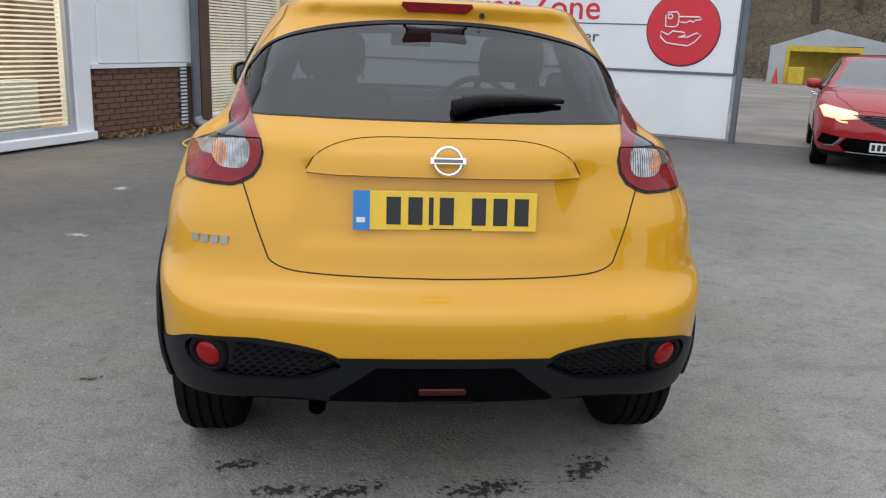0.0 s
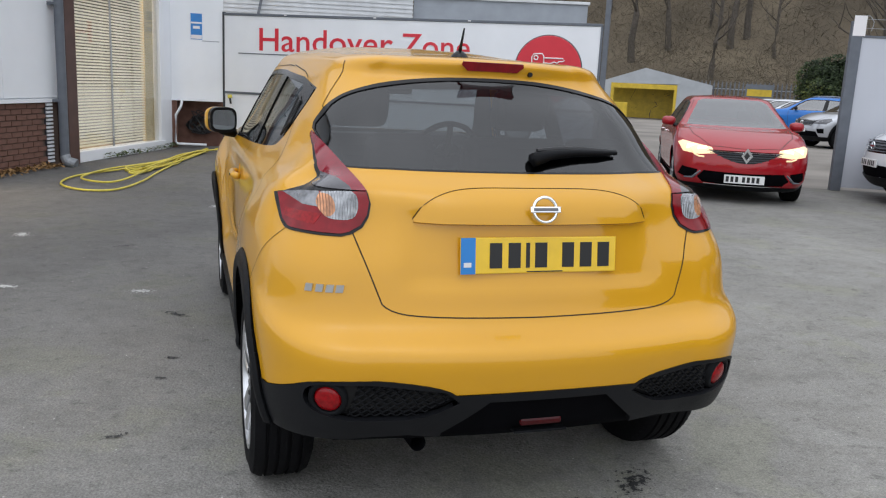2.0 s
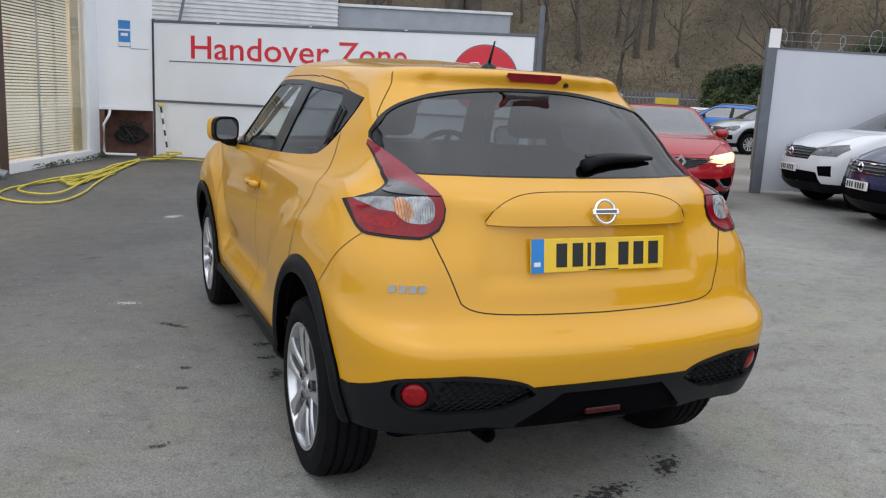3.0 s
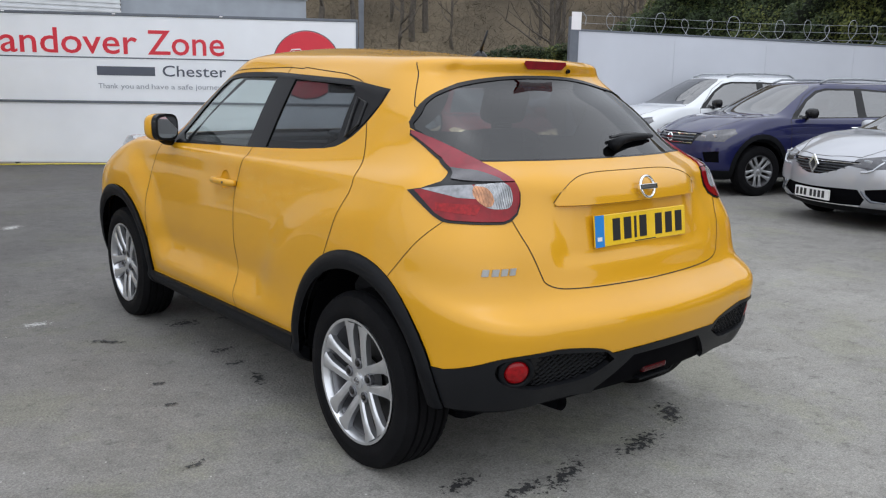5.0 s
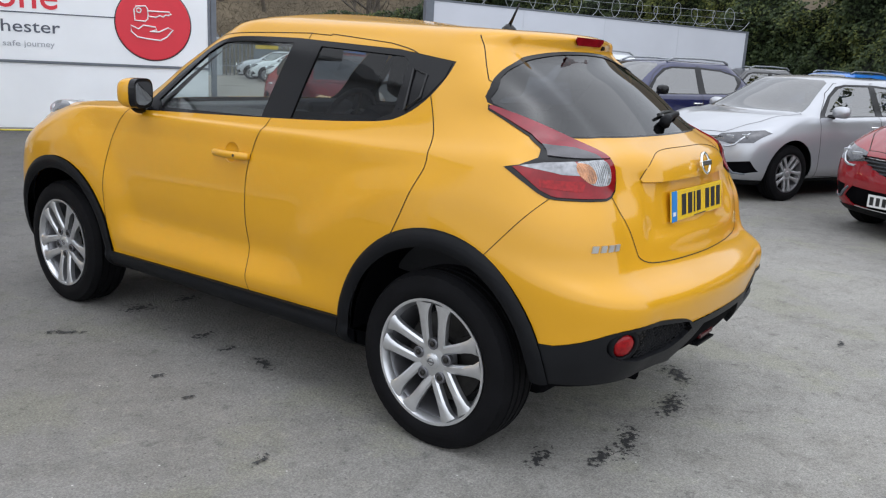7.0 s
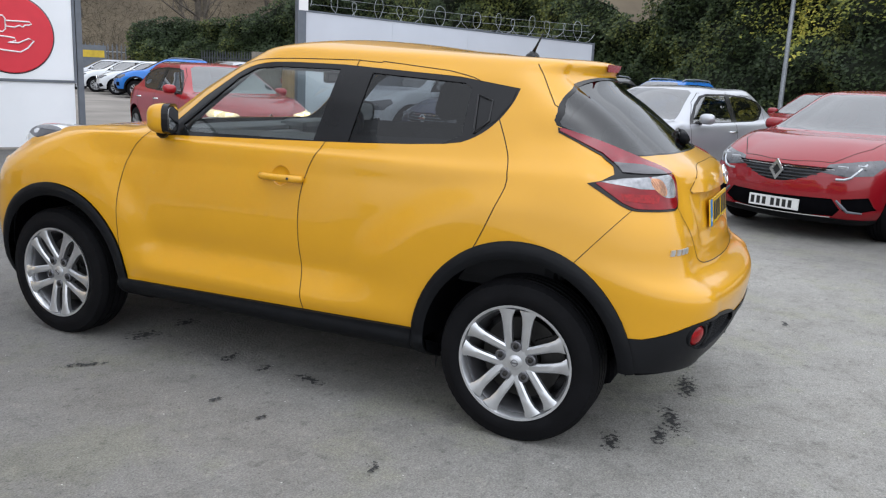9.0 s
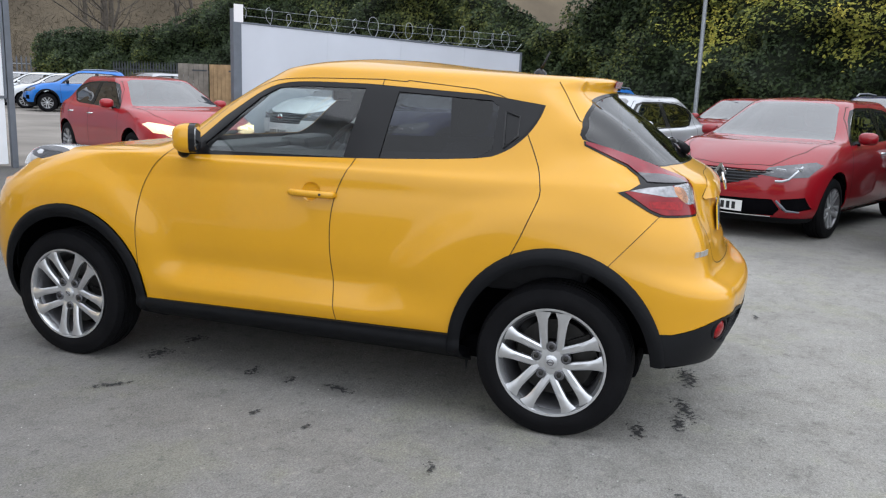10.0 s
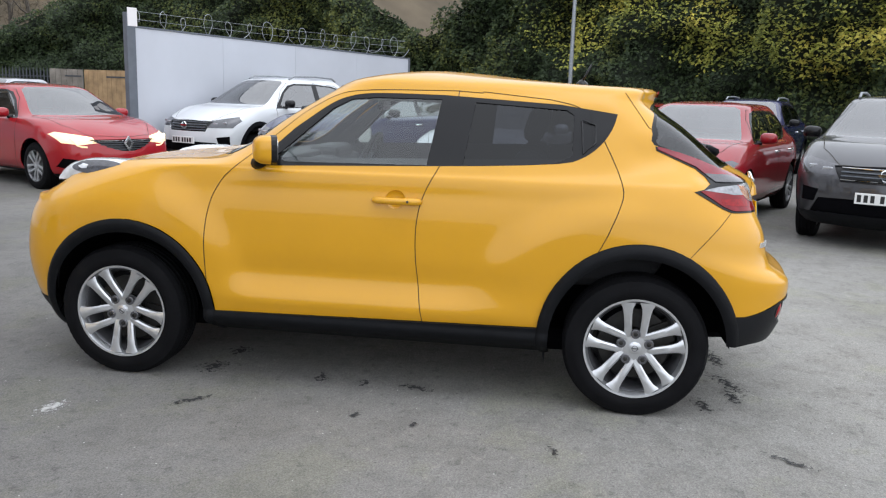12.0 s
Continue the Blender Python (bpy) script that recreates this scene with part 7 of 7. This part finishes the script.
def nose(tree, x, z):
    """The place on a car's front at x, z."""
    hit, nn, _, _ = tree.ray_cast(Vector((-abs(x), 6.0, z)), Vector((0, -1, 0)))
    if hit is None:
        return Vector((x, 3.4, z)), Vector((0, 1, 0))
    return Vector((x, hit.y, hit.z)), nn


WHEEL_SETS = {}
CAR_GLASS = glass_material("car_glass", (0.17, 0.19, 0.195), ior=2.1)
LENS_BRIGHT = material("lamp_unit", (0.52, 0.54, 0.57), 0.15, metal=0.5, spread=0.1)
TWO_TONE = material("diamond_cut", (0.42, 0.43, 0.44), 0.3, metal=0.5, spread=0.3, scale=14)
RED_PAINT = paint("red_paint", (0.25, 0.003, 0.009), 0.0, 0.45)
DEEP_RED = paint("deep_red_paint", (0.33, 0.004, 0.010), 0.0, 0.45)
NAVY = paint("navy_paint", (0.007, 0.009, 0.062), 0.1, 0.4)
SILVER = paint("silver_paint", (0.46, 0.47, 0.50), 0.5, 0.32)
WHITE = paint("white_paint", (0.66, 0.68, 0.70), 0.0, 0.3)
BLUE = paint("blue_paint", (0.01, 0.15, 0.52), 0.1, 0.4)
GRAPHITE = paint("graphite_paint", (0.055, 0.055, 0.06), 0.5, 0.32)
GREY_SILVER = paint("grey_silver_paint", (0.26, 0.26, 0.275), 0.5, 0.32)


def spot(x, y, deg):
    return Matrix.Translation((x, y, 0)) @ Matrix.Rotation(radians(deg), 4, "Z")


make_car("hatchback_car", "red hatchback facing the gateway with lit headlamps", DEEP_RED, spot(7.75, 9.5, 152), 1.035, 1.0, 0.0, 1.0, lit=True, group="cars in the gateway", fine=5)
make_car("hatchback_car", "glossy red hatchback parked nose-out on the forecourt", RED_PAINT, spot(8.11, -2.03, 65), 1.0, 1.03, fine=5)
make_car("hatchback_car", "silver hatchback parked nose-out on the forecourt", SILVER, spot(9.47, 0.57, 67), fine=5)
make_car("suv_car", "dark navy crossover with silver roof rails parked nose-out", NAVY, spot(10.75, 3.25, 67), 1.03, 1.08, 0.04, 1.0, suv=True, rails=True, fine=5)
make_car("suv_car", "white off-roader with silver roof rails parked beside the white fence", WHITE, spot(11.75, 5.35, 67), 1.03, 1.14, 0.07, 1.0, suv=True, rails=True, wheel_dark=False, chrome=False)
make_car("suv_car", "dark graphite crossover parked nose-out on the forecourt", GRAPHITE, spot(7.39, -4.18, 67), 1.03, 1.10, 0.05, 1.0, suv=True, rails=True)
make_car("suv_car", "bright blue crossover parked side-on in the far yard", BLUE, spot(22.5, 21.8, 40.5), 1.03, 1.08, 0.04, suv=True, rails=True, group="cars in the far yard")
make_car("suv_car", "grey-silver crossover parked beyond the timber gate", SILVER, spot(20.5, 17.7, 80), 1.0, 1.07, 0.05, suv=True, wheel_dark=False, group="cars in the far yard")
for x, y, mat, lab in ((23.8, 24.3, WHITE, "white car beside the blue one in the far yard"), (25.0, 26.8, WHITE, "white car in the far yard row"), (26.2, 29.3, SILVER, "silver car at the end of the far yard row")):
    make_car("hatchback_car", lab, mat, spot(x, y, 40.5), group="cars in the far yard", fine=3)
for x, y, mat, lab, suv in ((15.6, -1.5, RED_PAINT, "red hatchback in the second parked row", False), (14.5, -3.9, NAVY, "navy crossover with roof rails in the second row", True), (19.5, 2.4, BLUE, "blue crossover in the back row by the hedge", True), (17.2, 4.0, GRAPHITE, "dark crossover with roof rails in the back row", True), (13.2, -6.6, GREY_SILVER, "grey crossover in the second parked row", True)):
    make_car("suv_car" if suv else "hatchback_car", lab, mat, spot(x, y, 67), 1.03 if suv else 1.0, 1.08 if suv else 1.0, 0.04 if suv else 0.0, suv=suv, rails=suv, group="cars in the back rows", fine=3)

# ---- beyond the walls ----
RIBBED = material("white_ribbed_sheet", (0.66, 0.68, 0.70), 0.45, spread=0.15, scale=3)
GREY_WALL = material("grey_render", (0.33, 0.36, 0.40), 0.8, spread=0.12, scale=2)
PALE_WALL = material("pale_render", (0.52, 0.47, 0.44), 0.85, spread=0.2, scale=1.2)
SHED_SHEET = material("shed_sheet", (0.40, 0.42, 0.44), 0.55, spread=0.12, scale=2)
SHED_YELLOW = material("shed_yellow", (0.60, 0.42, 0.03), 0.5, spread=0.2, scale=4)
CONE_RED = material("cone_red", (0.55, 0.05, 0.03), 0.5, spread=0.1)


def leaf_material(name, dark, mid, light, patch=0.25):
    m = bpy.data.materials.new(name)
    m.use_nodes = True
    nt = m.node_tree
    b = nt.nodes["Principled BSDF"]
    b.inputs["Roughness"].default_value = 0.6
    b.inputs["Specular IOR Level"].default_value = 0.3
    geo = nt.nodes.new("ShaderNodeNewGeometry")
    co = nt.nodes.new("ShaderNodeTexCoord")
    n = nt.nodes.new("ShaderNodeTexNoise")
    n.inputs["Scale"].default_value, n.inputs["Detail"].default_value = patch, 3
    nt.links.new(co.outputs["Object"], n.inputs["Vector"])
    add = nt.nodes.new("ShaderNodeMath")
    add.operation = "MULTIPLY_ADD"
    add.inputs[1].default_value = 0.24
    nt.links.new(geo.outputs["Random Per Island"], add.inputs[0])
    nt.links.new(n.outputs["Fac"], add.inputs[2])
    ramp = nt.nodes.new("ShaderNodeValToRGB")
    e = ramp.color_ramp.elements
    e[0].position, e[0].color = 0.42, (*dark, 1)
    e[1].position, e[1].color = 0.86, (*light, 1)
    k = ramp.color_ramp.elements.new(0.64)
    k.color = (*mid, 1)
    nt.links.new(add.outputs[0], ramp.inputs["Fac"])
    nt.links.new(ramp.outputs["Color"], b.inputs["Base Color"])
    return m


IVY = leaf_material("hedge_leaf", (0.015, 0.027, 0.009), (0.033, 0.052, 0.015), (0.15, 0.16, 0.032))
AUTUMN = leaf_material("turning_leaf", (0.09, 0.11, 0.022), (0.24, 0.25, 0.040), (0.50, 0.42, 0.07), 0.5)
UNDERGROWTH = leaf_material("bare_scrub", (0.056, 0.044, 0.027), (0.100, 0.080, 0.050), (0.135, 0.112, 0.070))
BANK_EARTH = material("bank_earth", (0.105, 0.082, 0.052), 0.95, spread=0.5, scale=0.15, second=(0.055, 0.042, 0.026))
# near-black base colour stands in for the shade between the hedge's leaves
HEDGE_SHADE = material("hedge_shadow", (0.012, 0.018, 0.008), 0.95, spread=0.4, scale=0.8)
TWIG = leaf_material("bare_twig", (0.045, 0.037, 0.024), (0.070, 0.057, 0.038), (0.105, 0.088, 0.058))
BARK = material("bark", (0.085, 0.072, 0.058), 0.9, spread=0.4, scale=5)


def fbm(x, y, z=0.0):
    return noise.fractal(Vector((x, y, z)), 1.0, 2.0, 4)


def quads(name, mat, points, normals, sizes, aspect, rng, label, category, droop=0.6):
    """Many small leaf blades as one mesh."""
    n = len(points)
    a = rng.uniform(0, 2 * np.pi, n)
    nn = normals + rng.normal(0, droop, (n, 3))
    nn /= np.linalg.norm(nn, axis=1, keepdims=True)
    ref = np.tile(np.array([0.0, 0.0, 1.0]), (n, 1)) + rng.normal(0, 0.2, (n, 3))
    u = np.cross(nn, ref)
    u /= np.linalg.norm(u, axis=1, keepdims=True) + 1e-9
    v = np.cross(nn, u)
    uu = u * np.cos(a)[:, None] + v * np.sin(a)[:, None]
    vv = -u * np.sin(a)[:, None] + v * np.cos(a)[:, None]
    s = sizes[:, None]
    vs = np.stack([points - uu * s, points - vv * s * aspect + nn * s * 0.15, points + uu * s, points + vv * s * aspect + nn * s * 0.15], 1).reshape(-1, 3)
    me = bpy.data.meshes.new(name)
    me.from_pydata(vs.tolist(), [], np.arange(4 * n).reshape(n, 4).tolist())
    me.materials.append(mat)
    return tagged(new(name, me), label, category, kind="stuff")


def hedge(line, heights, count, seed, name="hedge"):
    """An ivy-grown bank along a line: a lumpy back coloured as deep shade and many leaves before it."""
    rng = np.random.default_rng(seed)
    line = smooth_line([(x, y, 0) for x, y in line], 10)
    pts = [Vector(p) for p in line]
    cum = [0.0]
    for a, b in zip(pts, pts[1:]):
        cum.append(cum[-1] + (b - a).length)
    total = cum[-1]

    def at(s):
        i = int(np.searchsorted(cum, s)) - 1
        i = min(max(i, 0), len(pts) - 2)
        t = (s - cum[i]) / max(cum[i + 1] - cum[i], 1e-6)
        d = (pts[i + 1] - pts[i]).normalized()
        return pts[i].lerp(pts[i + 1], t), Vector((d.y, -d.x, 0))

    def depth(s, z):
        return 1.5 * fbm(s * 0.22, z * 0.28, seed) + 0.85 * fbm(s * 0.8, z * 0.8, seed + 3) - 0.16 * z

    marks = [total * i / (len(heights) - 1) for i in range(len(heights))]
    top = lambda s: float(np.interp(s, marks, heights)) * (1.0 + 0.12 * fbm(s * 0.25, 3.1, seed))
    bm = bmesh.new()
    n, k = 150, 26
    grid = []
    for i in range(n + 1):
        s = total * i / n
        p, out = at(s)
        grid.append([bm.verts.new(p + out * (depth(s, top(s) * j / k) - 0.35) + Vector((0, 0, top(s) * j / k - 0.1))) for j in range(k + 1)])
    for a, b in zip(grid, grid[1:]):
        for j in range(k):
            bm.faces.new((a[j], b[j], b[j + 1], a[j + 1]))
    back = part("hedge_back", bm, HEDGE_SHADE, smooth=True)
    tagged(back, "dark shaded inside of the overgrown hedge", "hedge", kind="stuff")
    P, N, S = [], [], []
    P2, N2, S2 = [], [], []
    for _ in range(count):
        s = rng.uniform(0, total)
        z = top(s) * rng.uniform(0, 1.03)
        p, out = at(s)
        lump = fbm(s * 1.3, z * 1.3, seed + 9)
        q = p + out * (depth(s, z) + 0.28 * lump + abs(rng.normal(0, 0.16))) + Vector((0, 0, z))
        # turning bushes grow through the upper part of the far end
        turn = smoothstep((3.0 - p.y) / 3.0) * smoothstep((z - 1.6) / 2.2) * (0.55 + 1.1 * fbm(s * 0.45, z * 0.5, seed + 21))
        if turn > rng.uniform(0.12, 0.75):
            q += out * 0.25
            P2.append(q[:])
            N2.append((out.x, out.y, 1.2))
            S2.append(rng.uniform(0.04, 0.09))
        else:
            P.append(q[:])
            N.append((out.x, out.y, 0.75))
            S.append(rng.uniform(0.035, 0.09))
    quads("hedge_bush", AUTUMN, np.array(P2), np.array(N2), np.array(S2), 0.55, rng, "yellow-green turning bushes growing through the hedge", "bush")
    quads(name, IVY, np.array(P), np.array(N), np.array(S), 0.62, rng, "dense dark-green ivy hedge with yellowing patches", "hedge")


hedge([(28.3, 32.2), (29.8, 28.2), (31, 22.5), (31, 17), (28.5, 9), (25, 1.5), (20, -7), (12, -16)], [3.2, 3.7, 6.2, 8.0, 6.6, 3.7, 7.3, 8.0, 8.0, 8.0, 8.0], 136000, 5)

# wooded hillside
bm = bmesh.new()
n = 70
grid = []


def hill(x, y):
    d = 0.62 * (x - 12) + 0.78 * (y - 12)
    return 46 * smoothstep((d - 30) / 75) + 1.2 * fbm(x * 0.05, y * 0.05) * smoothstep((d - 28) / 12) - 0.3


for i in range(n + 1):
    row = []
    for j in range(n + 1):
        x, y = -95 + 260 * i / n, -75 + 260 * j / n
        row.append(bm.verts.new((x, y, hill(x, y))))
    grid.append(row)
for a, b in zip(grid, grid[1:]):
    for j in range(n):
        if max(v.co.z for v in (a[j], b[j], b[j + 1], a[j + 1])) > -0.1:
            bm.faces.new((a[j], b[j], b[j + 1], a[j + 1]))
bmesh.ops.delete(bm, geom=[v for v in bm.verts if not v.link_faces], context="VERTS")
structure(part("ground_hillside", bm, BANK_EARTH, smooth=True), "brown wooded hillside rising behind the yard", "hillside")
rng = np.random.default_rng(17)
P, N, S = [], [], []
while len(P) < 90000:
    x, y = rng.uniform(-40, 75), rng.uniform(-15, 110)
    d = 0.62 * (x - 12) + 0.78 * (y - 12)
    if 28 < d < 75 and fbm(x * 0.12, y * 0.12, 4) > rng.uniform(-0.55, 0.35):
        P.append((x, y, hill(x, y) + abs(rng.normal(0, 0.9))))
        N.append((-0.62, -0.78, 0.5))
        S.append(rng.uniform(0.10, 0.34))
quads("hillside_scrub", UNDERGROWTH, np.array(P), np.array(N), np.array(S), 0.10, rng, "leafless brown scrub covering the hillside", "scrub", 0.8)


P, N, S = [], [], []
while len(P) < 70000:
    x, y = rng.uniform(-30, 72), rng.uniform(-5, 100)
    d = 0.62 * (x - 12) + 0.78 * (y - 12)
    if 28 < d < 62 and fbm(x * 0.2, y * 0.2, 8) > rng.uniform(-0.5, 0.4):
        P.append((x, y, hill(x, y) + abs(rng.normal(0.6, 1.7))))
        N.append((-0.62, -0.78, 0.0))
        S.append(rng.uniform(0.25, 0.8))
quads("hillside_twigs", TWIG, np.array(P), np.array(N), np.array(S), 0.013, rng, "tangle of thin bare twigs over the hillside", "scrub", 0.5)


def bare_tree(x, y, h, seed):
    """A leafless tree: tapered trunk, limbs and twigs."""
    rng = random.Random(seed)
    base = Vector((x, y, hill(x, y) - 0.3))
    tree = thing("bare_tree", "tall leafless tree on the hillside", "tree", "hillside trees", Matrix.Translation(base))
    bm = bmesh.new()
    lean = Vector((rng.uniform(-0.12, 0.12), rng.uniform(-0.12, 0.12), 0))
    trunk = [Vector((0, 0, 0)) + lean * h * t * t + Vector((rng.uniform(-0.1, 0.1), rng.uniform(-0.1, 0.1), h * t)) for t in [k / 7 for k in range(8)]]
    r0 = 0.022 * h
    tube(bm, trunk, [r0 * (1 - 0.85 * k / 7) for k in range(8)], 6)
    part("trunk", bm, BARK, tree)
    bm = bmesh.new()

    def limb(p, d, length, r, level):
        pts = [p]
        q = p.copy()
        for k in range(4):
            d = (d + Vector((rng.uniform(-0.3, 0.3), rng.uniform(-0.3, 0.3), rng.uniform(-0.05, 0.25)))).normalized()
            q = q + d * length / 4
            pts.append(q.copy())
        tube(bm, pts, [r, r * 0.8, r * 0.6, r * 0.42, r * 0.2], 4)
        if level > 0:
            for k in (1, 2, 3, 4):
                limb(pts[k], (d + Vector((rng.uniform(-1, 1), rng.uniform(-1, 1), rng.uniform(-0.2, 0.7)))).normalized(), length * 0.5, r * 0.45, level - 1)

    for k in range(9):
        t = 0.3 + 0.65 * k / 9
        i = min(int(t * 7), 6)
        p = trunk[i].lerp(trunk[i + 1], t * 7 - i)
        a = rng.uniform(0, 6.28)
        limb(p, Vector((math.cos(a), math.sin(a), rng.uniform(0.4, 1.0))).normalized(), h * rng.uniform(0.2, 0.34) * (1.2 - 0.6 * t), r0 * 0.4 * (1.2 - t), 1)
    part("crown", bm, BARK, tree)


rng = random.Random(31)
count = 0
while count < 46:
    x, y = rng.uniform(-14, 62), rng.uniform(5, 92)
    d = 0.62 * (x - 12) + 0.78 * (y - 12)
    if 29 < d < 58:
        bare_tree(x, y, rng.uniform(7, 13), 100 + count)
        count += 1

# pale house gable behind the hedge
gable = thing("far_house", "pale rendered house gable behind the hedge", "house")
part("wall", boxed((0, 0, 0), (4.2, 6, 9.0), Matrix.Translation((36.5, 18.6, 0)) @ Matrix.Rotation(radians(-68), 4, "Z")), PALE_WALL, gable)
bm = bmesh.new()
prism(bm, [(-0.3, 9.0), (4.5, 9.0), (2.1, 11.5)], -0.3, 6.3, "y", Matrix.Translation((36.5, 18.6, 0)) @ Matrix.Rotation(radians(-68), 4, "Z"))
part("roof", bm, GREY_WALL, gable)

# white ribbed store and the grey wall behind the sign
m, length = along((-1.2, 21.3), (5.05, 20.2))
store = thing("store_building", "white ribbed sheet store behind the sign wall", "building", at=m)
part("wall", boxed((0, 0, 0), (length, 4.0, 6.5)), RIBBED, store)
for i in range(40):
    z = 1.9 + 0.115 * i
    part("rib", boxed((-0.01, -0.03, z), (length + 0.01, -0.001, z + 0.05)), RIBBED, store)
for x in (0.12, 0.42, 0.75):
    bm = bmesh.new()
    tube(bm, [(x, -0.08, 1.0), (x + 0.04, -0.1, 3.2), (x + 0.2, -0.12, 3.7), (x + 0.2, -0.12, 6.0)], 0.05, 8)
    part("service_pipe", bm, CABLE, store)
part("stair_rail", boxed((1.4, -0.2, 1.5), (1.47, -0.15, 5.5), Matrix.Rotation(radians(12), 4, "Y")), GREY_METAL, store)
m, length = along((5.1, 20.3), (9.65, 18.55))
wall = thing("garden_wall", "grey rendered boundary wall with a pale coping", "wall", at=m)
part("face", boxed((0, 0, 0), (length, 0.25, 3.72)), GREY_WALL, wall)
part("coping", boxed((-0.05, -0.06, 3.721), (length + 0.05, 0.31, 3.80), bevel=0.01), RIBBED, wall)
for i, x in enumerate((8.5, 9.1)):
    bm = bmesh.new()
    rng = random.Random(i)
    tube(bm, [(x, 19.9 + 0.2 * i, 0), (x + 0.1, 19.9, 2.5), (x - 0.05, 20.0, 5.0), (x + 0.2, 19.8, 8.0)], [0.32, 0.3, 0.28, 0.24], 10)
    tagged(part("tree_trunk", bm, BARK, smooth=True), "thick bare tree trunk beside the boundary wall", "tree", group="trunks by the wall")

# low shed with an open yellow front
m, length = along((20.3, 38.1), (25.45, 34.95))
shed = thing("shed", "low grey sheet shed with an open yellow-lined doorway", "shed", at=m)
bm = bmesh.new()
prism(bm, [(0.0, 1.85), (length, 1.95), (length * 0.42, 2.72)], 0.0, 6.0, "y")
part("gable", bm, SHED_SHEET, shed)
part("left_wall", boxed((0, 0, 0), (0.78, 0.1, 1.88)), SHED_SHEET, shed)
part("right_wall", boxed((4.25, 0, 0), (length, 0.1, 1.94)), SHED_SHEET, shed)
part("back_wall", boxed((0, 5.9, 0), (length, 6.0, 1.9)), SHED_SHEET, shed)
part("lintel", boxed((0.78, -0.02, 1.62), (4.25, 0.1, 1.88)), SHED_YELLOW, shed)
part("inner_wall", boxed((0.7, 2.4, 0.0), (4.4, 2.5, 1.9)), SHED_YELLOW, shed)
part("roller_frame", boxed((0.78, -0.03, 0), (0.95, 0.08, 1.62)), SHED_YELLOW, shed)
part("door_post", boxed((4.1, -0.03, 0), (4.25, 0.08, 1.62)), SHED_YELLOW, shed)
tagged(part("waste_bin", boxed((1.0, -0.5, 0.0), (1.75, -0.1, 0.85), bevel=0.04), SHED_YELLOW, at=m), "yellow bin at the shed doorway", "bin")
bm = bmesh.new()
lathe(bm, [(0.22, 0.0), (0.22, 0.03), (0.15, 0.031), (0.03, 0.75), (0.0, 0.75)], 14, Matrix.Rotation(radians(-90), 4, "Y"))
tagged(part("traffic_cone", bm, CONE_RED, at=m @ Matrix.Translation((0.45, -0.6, 0))), "red traffic cone beside the shed", "cone")

# palisade fence and yard posts in the distance
m, length = along((25.6, 36.6), (31.0, 31.0))
pal = thing("palisade_fence", "grey steel palisade fence at the back of the yard", "fence", at=m)
pale = None
for i in range(36):
    x = length * i / 36
    if pale is None:
        bm = bmesh.new()
        prism(bm, [(0, 0), (0.07, 0), (0.07, 2.1), (0.035, 2.25), (0, 2.1)], 0, 0.02, "y")
        pale = part("pale", bm, GREY_METAL, pal, at=Matrix.Translation((x, 0, 0)))
    else:
        o = new("pale", pale.data)
        o.parent, o.matrix_basis = pal, Matrix.Translation((x, 0, 0))
for z in (0.5, 1.8):
    part("fence_rail", boxed((0, 0.021, z), (length, 0.06, z + 0.05)), GALVANISED, pal)
m2, length2 = along((28.6, 27.5), (28.2, 12.5))
pal2 = thing("palisade_fence", "dark steel palisade fence along the foot of the hedge", "fence", at=m2)
bm = bmesh.new()
prism(bm, [(0, 0), (0.06, 0), (0.06, 1.95), (0.03, 2.1), (0, 1.95)], 0, 0.02, "y")
pale2 = part("pale", bm, DARK_METAL, pal2)
for i in range(1, 90):
    o = new("pale", pale2.data)
    o.parent, o.matrix_basis = pal2, Matrix.Translation((length2 * i / 90, 0, 0))
for z in (0.5, 1.7):
    part("fence_rail", boxed((0, 0.021, z), (length2, 0.05, z + 0.05)), DARK_METAL, pal2)
for x, y, h, lab in ((21.5, 0.35, 7.0, "grey lamp post before the hedge"),):
    bm = bmesh.new()
    lathe(bm, [(0.0, 0.0), (0.07, 0.0), (0.05, h), (0.0, h)], 12, Matrix.Rotation(radians(-90), 4, "Y"))
    post = tagged(part("lamp_post", bm, GALVANISED, at=Matrix.Translation((x, y, 0))), lab, "lamp post")
    part("lamp_head", boxed((-0.35, -0.12, h), (0.2, 0.12, h + 0.12), bevel=0.03), GREY_METAL, post)
# notice board in the far yard
nb = tagged(part("notice_board", boxed((-0.7, 0, 0.0), (0.7, 0.06, 2.1)), GREY_METAL, at=spot(27.2, 33.4, -40)), "dark notice board with a yellow strip by the far fence", "sign")
part("yellow_strip", boxed((-0.6, -0.02, 1.5), (0.6, -0.001, 1.85)), SHED_YELLOW, nb)

# ---- bricks of the low wall, last ----
bm = bmesh.new()
box(bm, (-0.1055, -0.010, -0.0315), (0.1055, 0.012, 0.0315), bevel=0.004)
first = part("brick", bm, BRICK, brick_wall, at=Matrix.Translation((-2.49, 0.0, 0.045)))
rng = random.Random(8)
for r in range(12):
    for c in range(12):
        x = -2.49 + 0.2225 * c - (0.111 if r % 2 else 0)
        if -2.60 < x - 0.1 and x + 0.1 < -0.70 and (r, c) != (0, 0):
            o = new("brick", first.data)
            o.parent = brick_wall
            o.matrix_basis = Matrix.Translation((x, rng.uniform(-0.002, 0.002), 0.045 + 0.0735 * r))
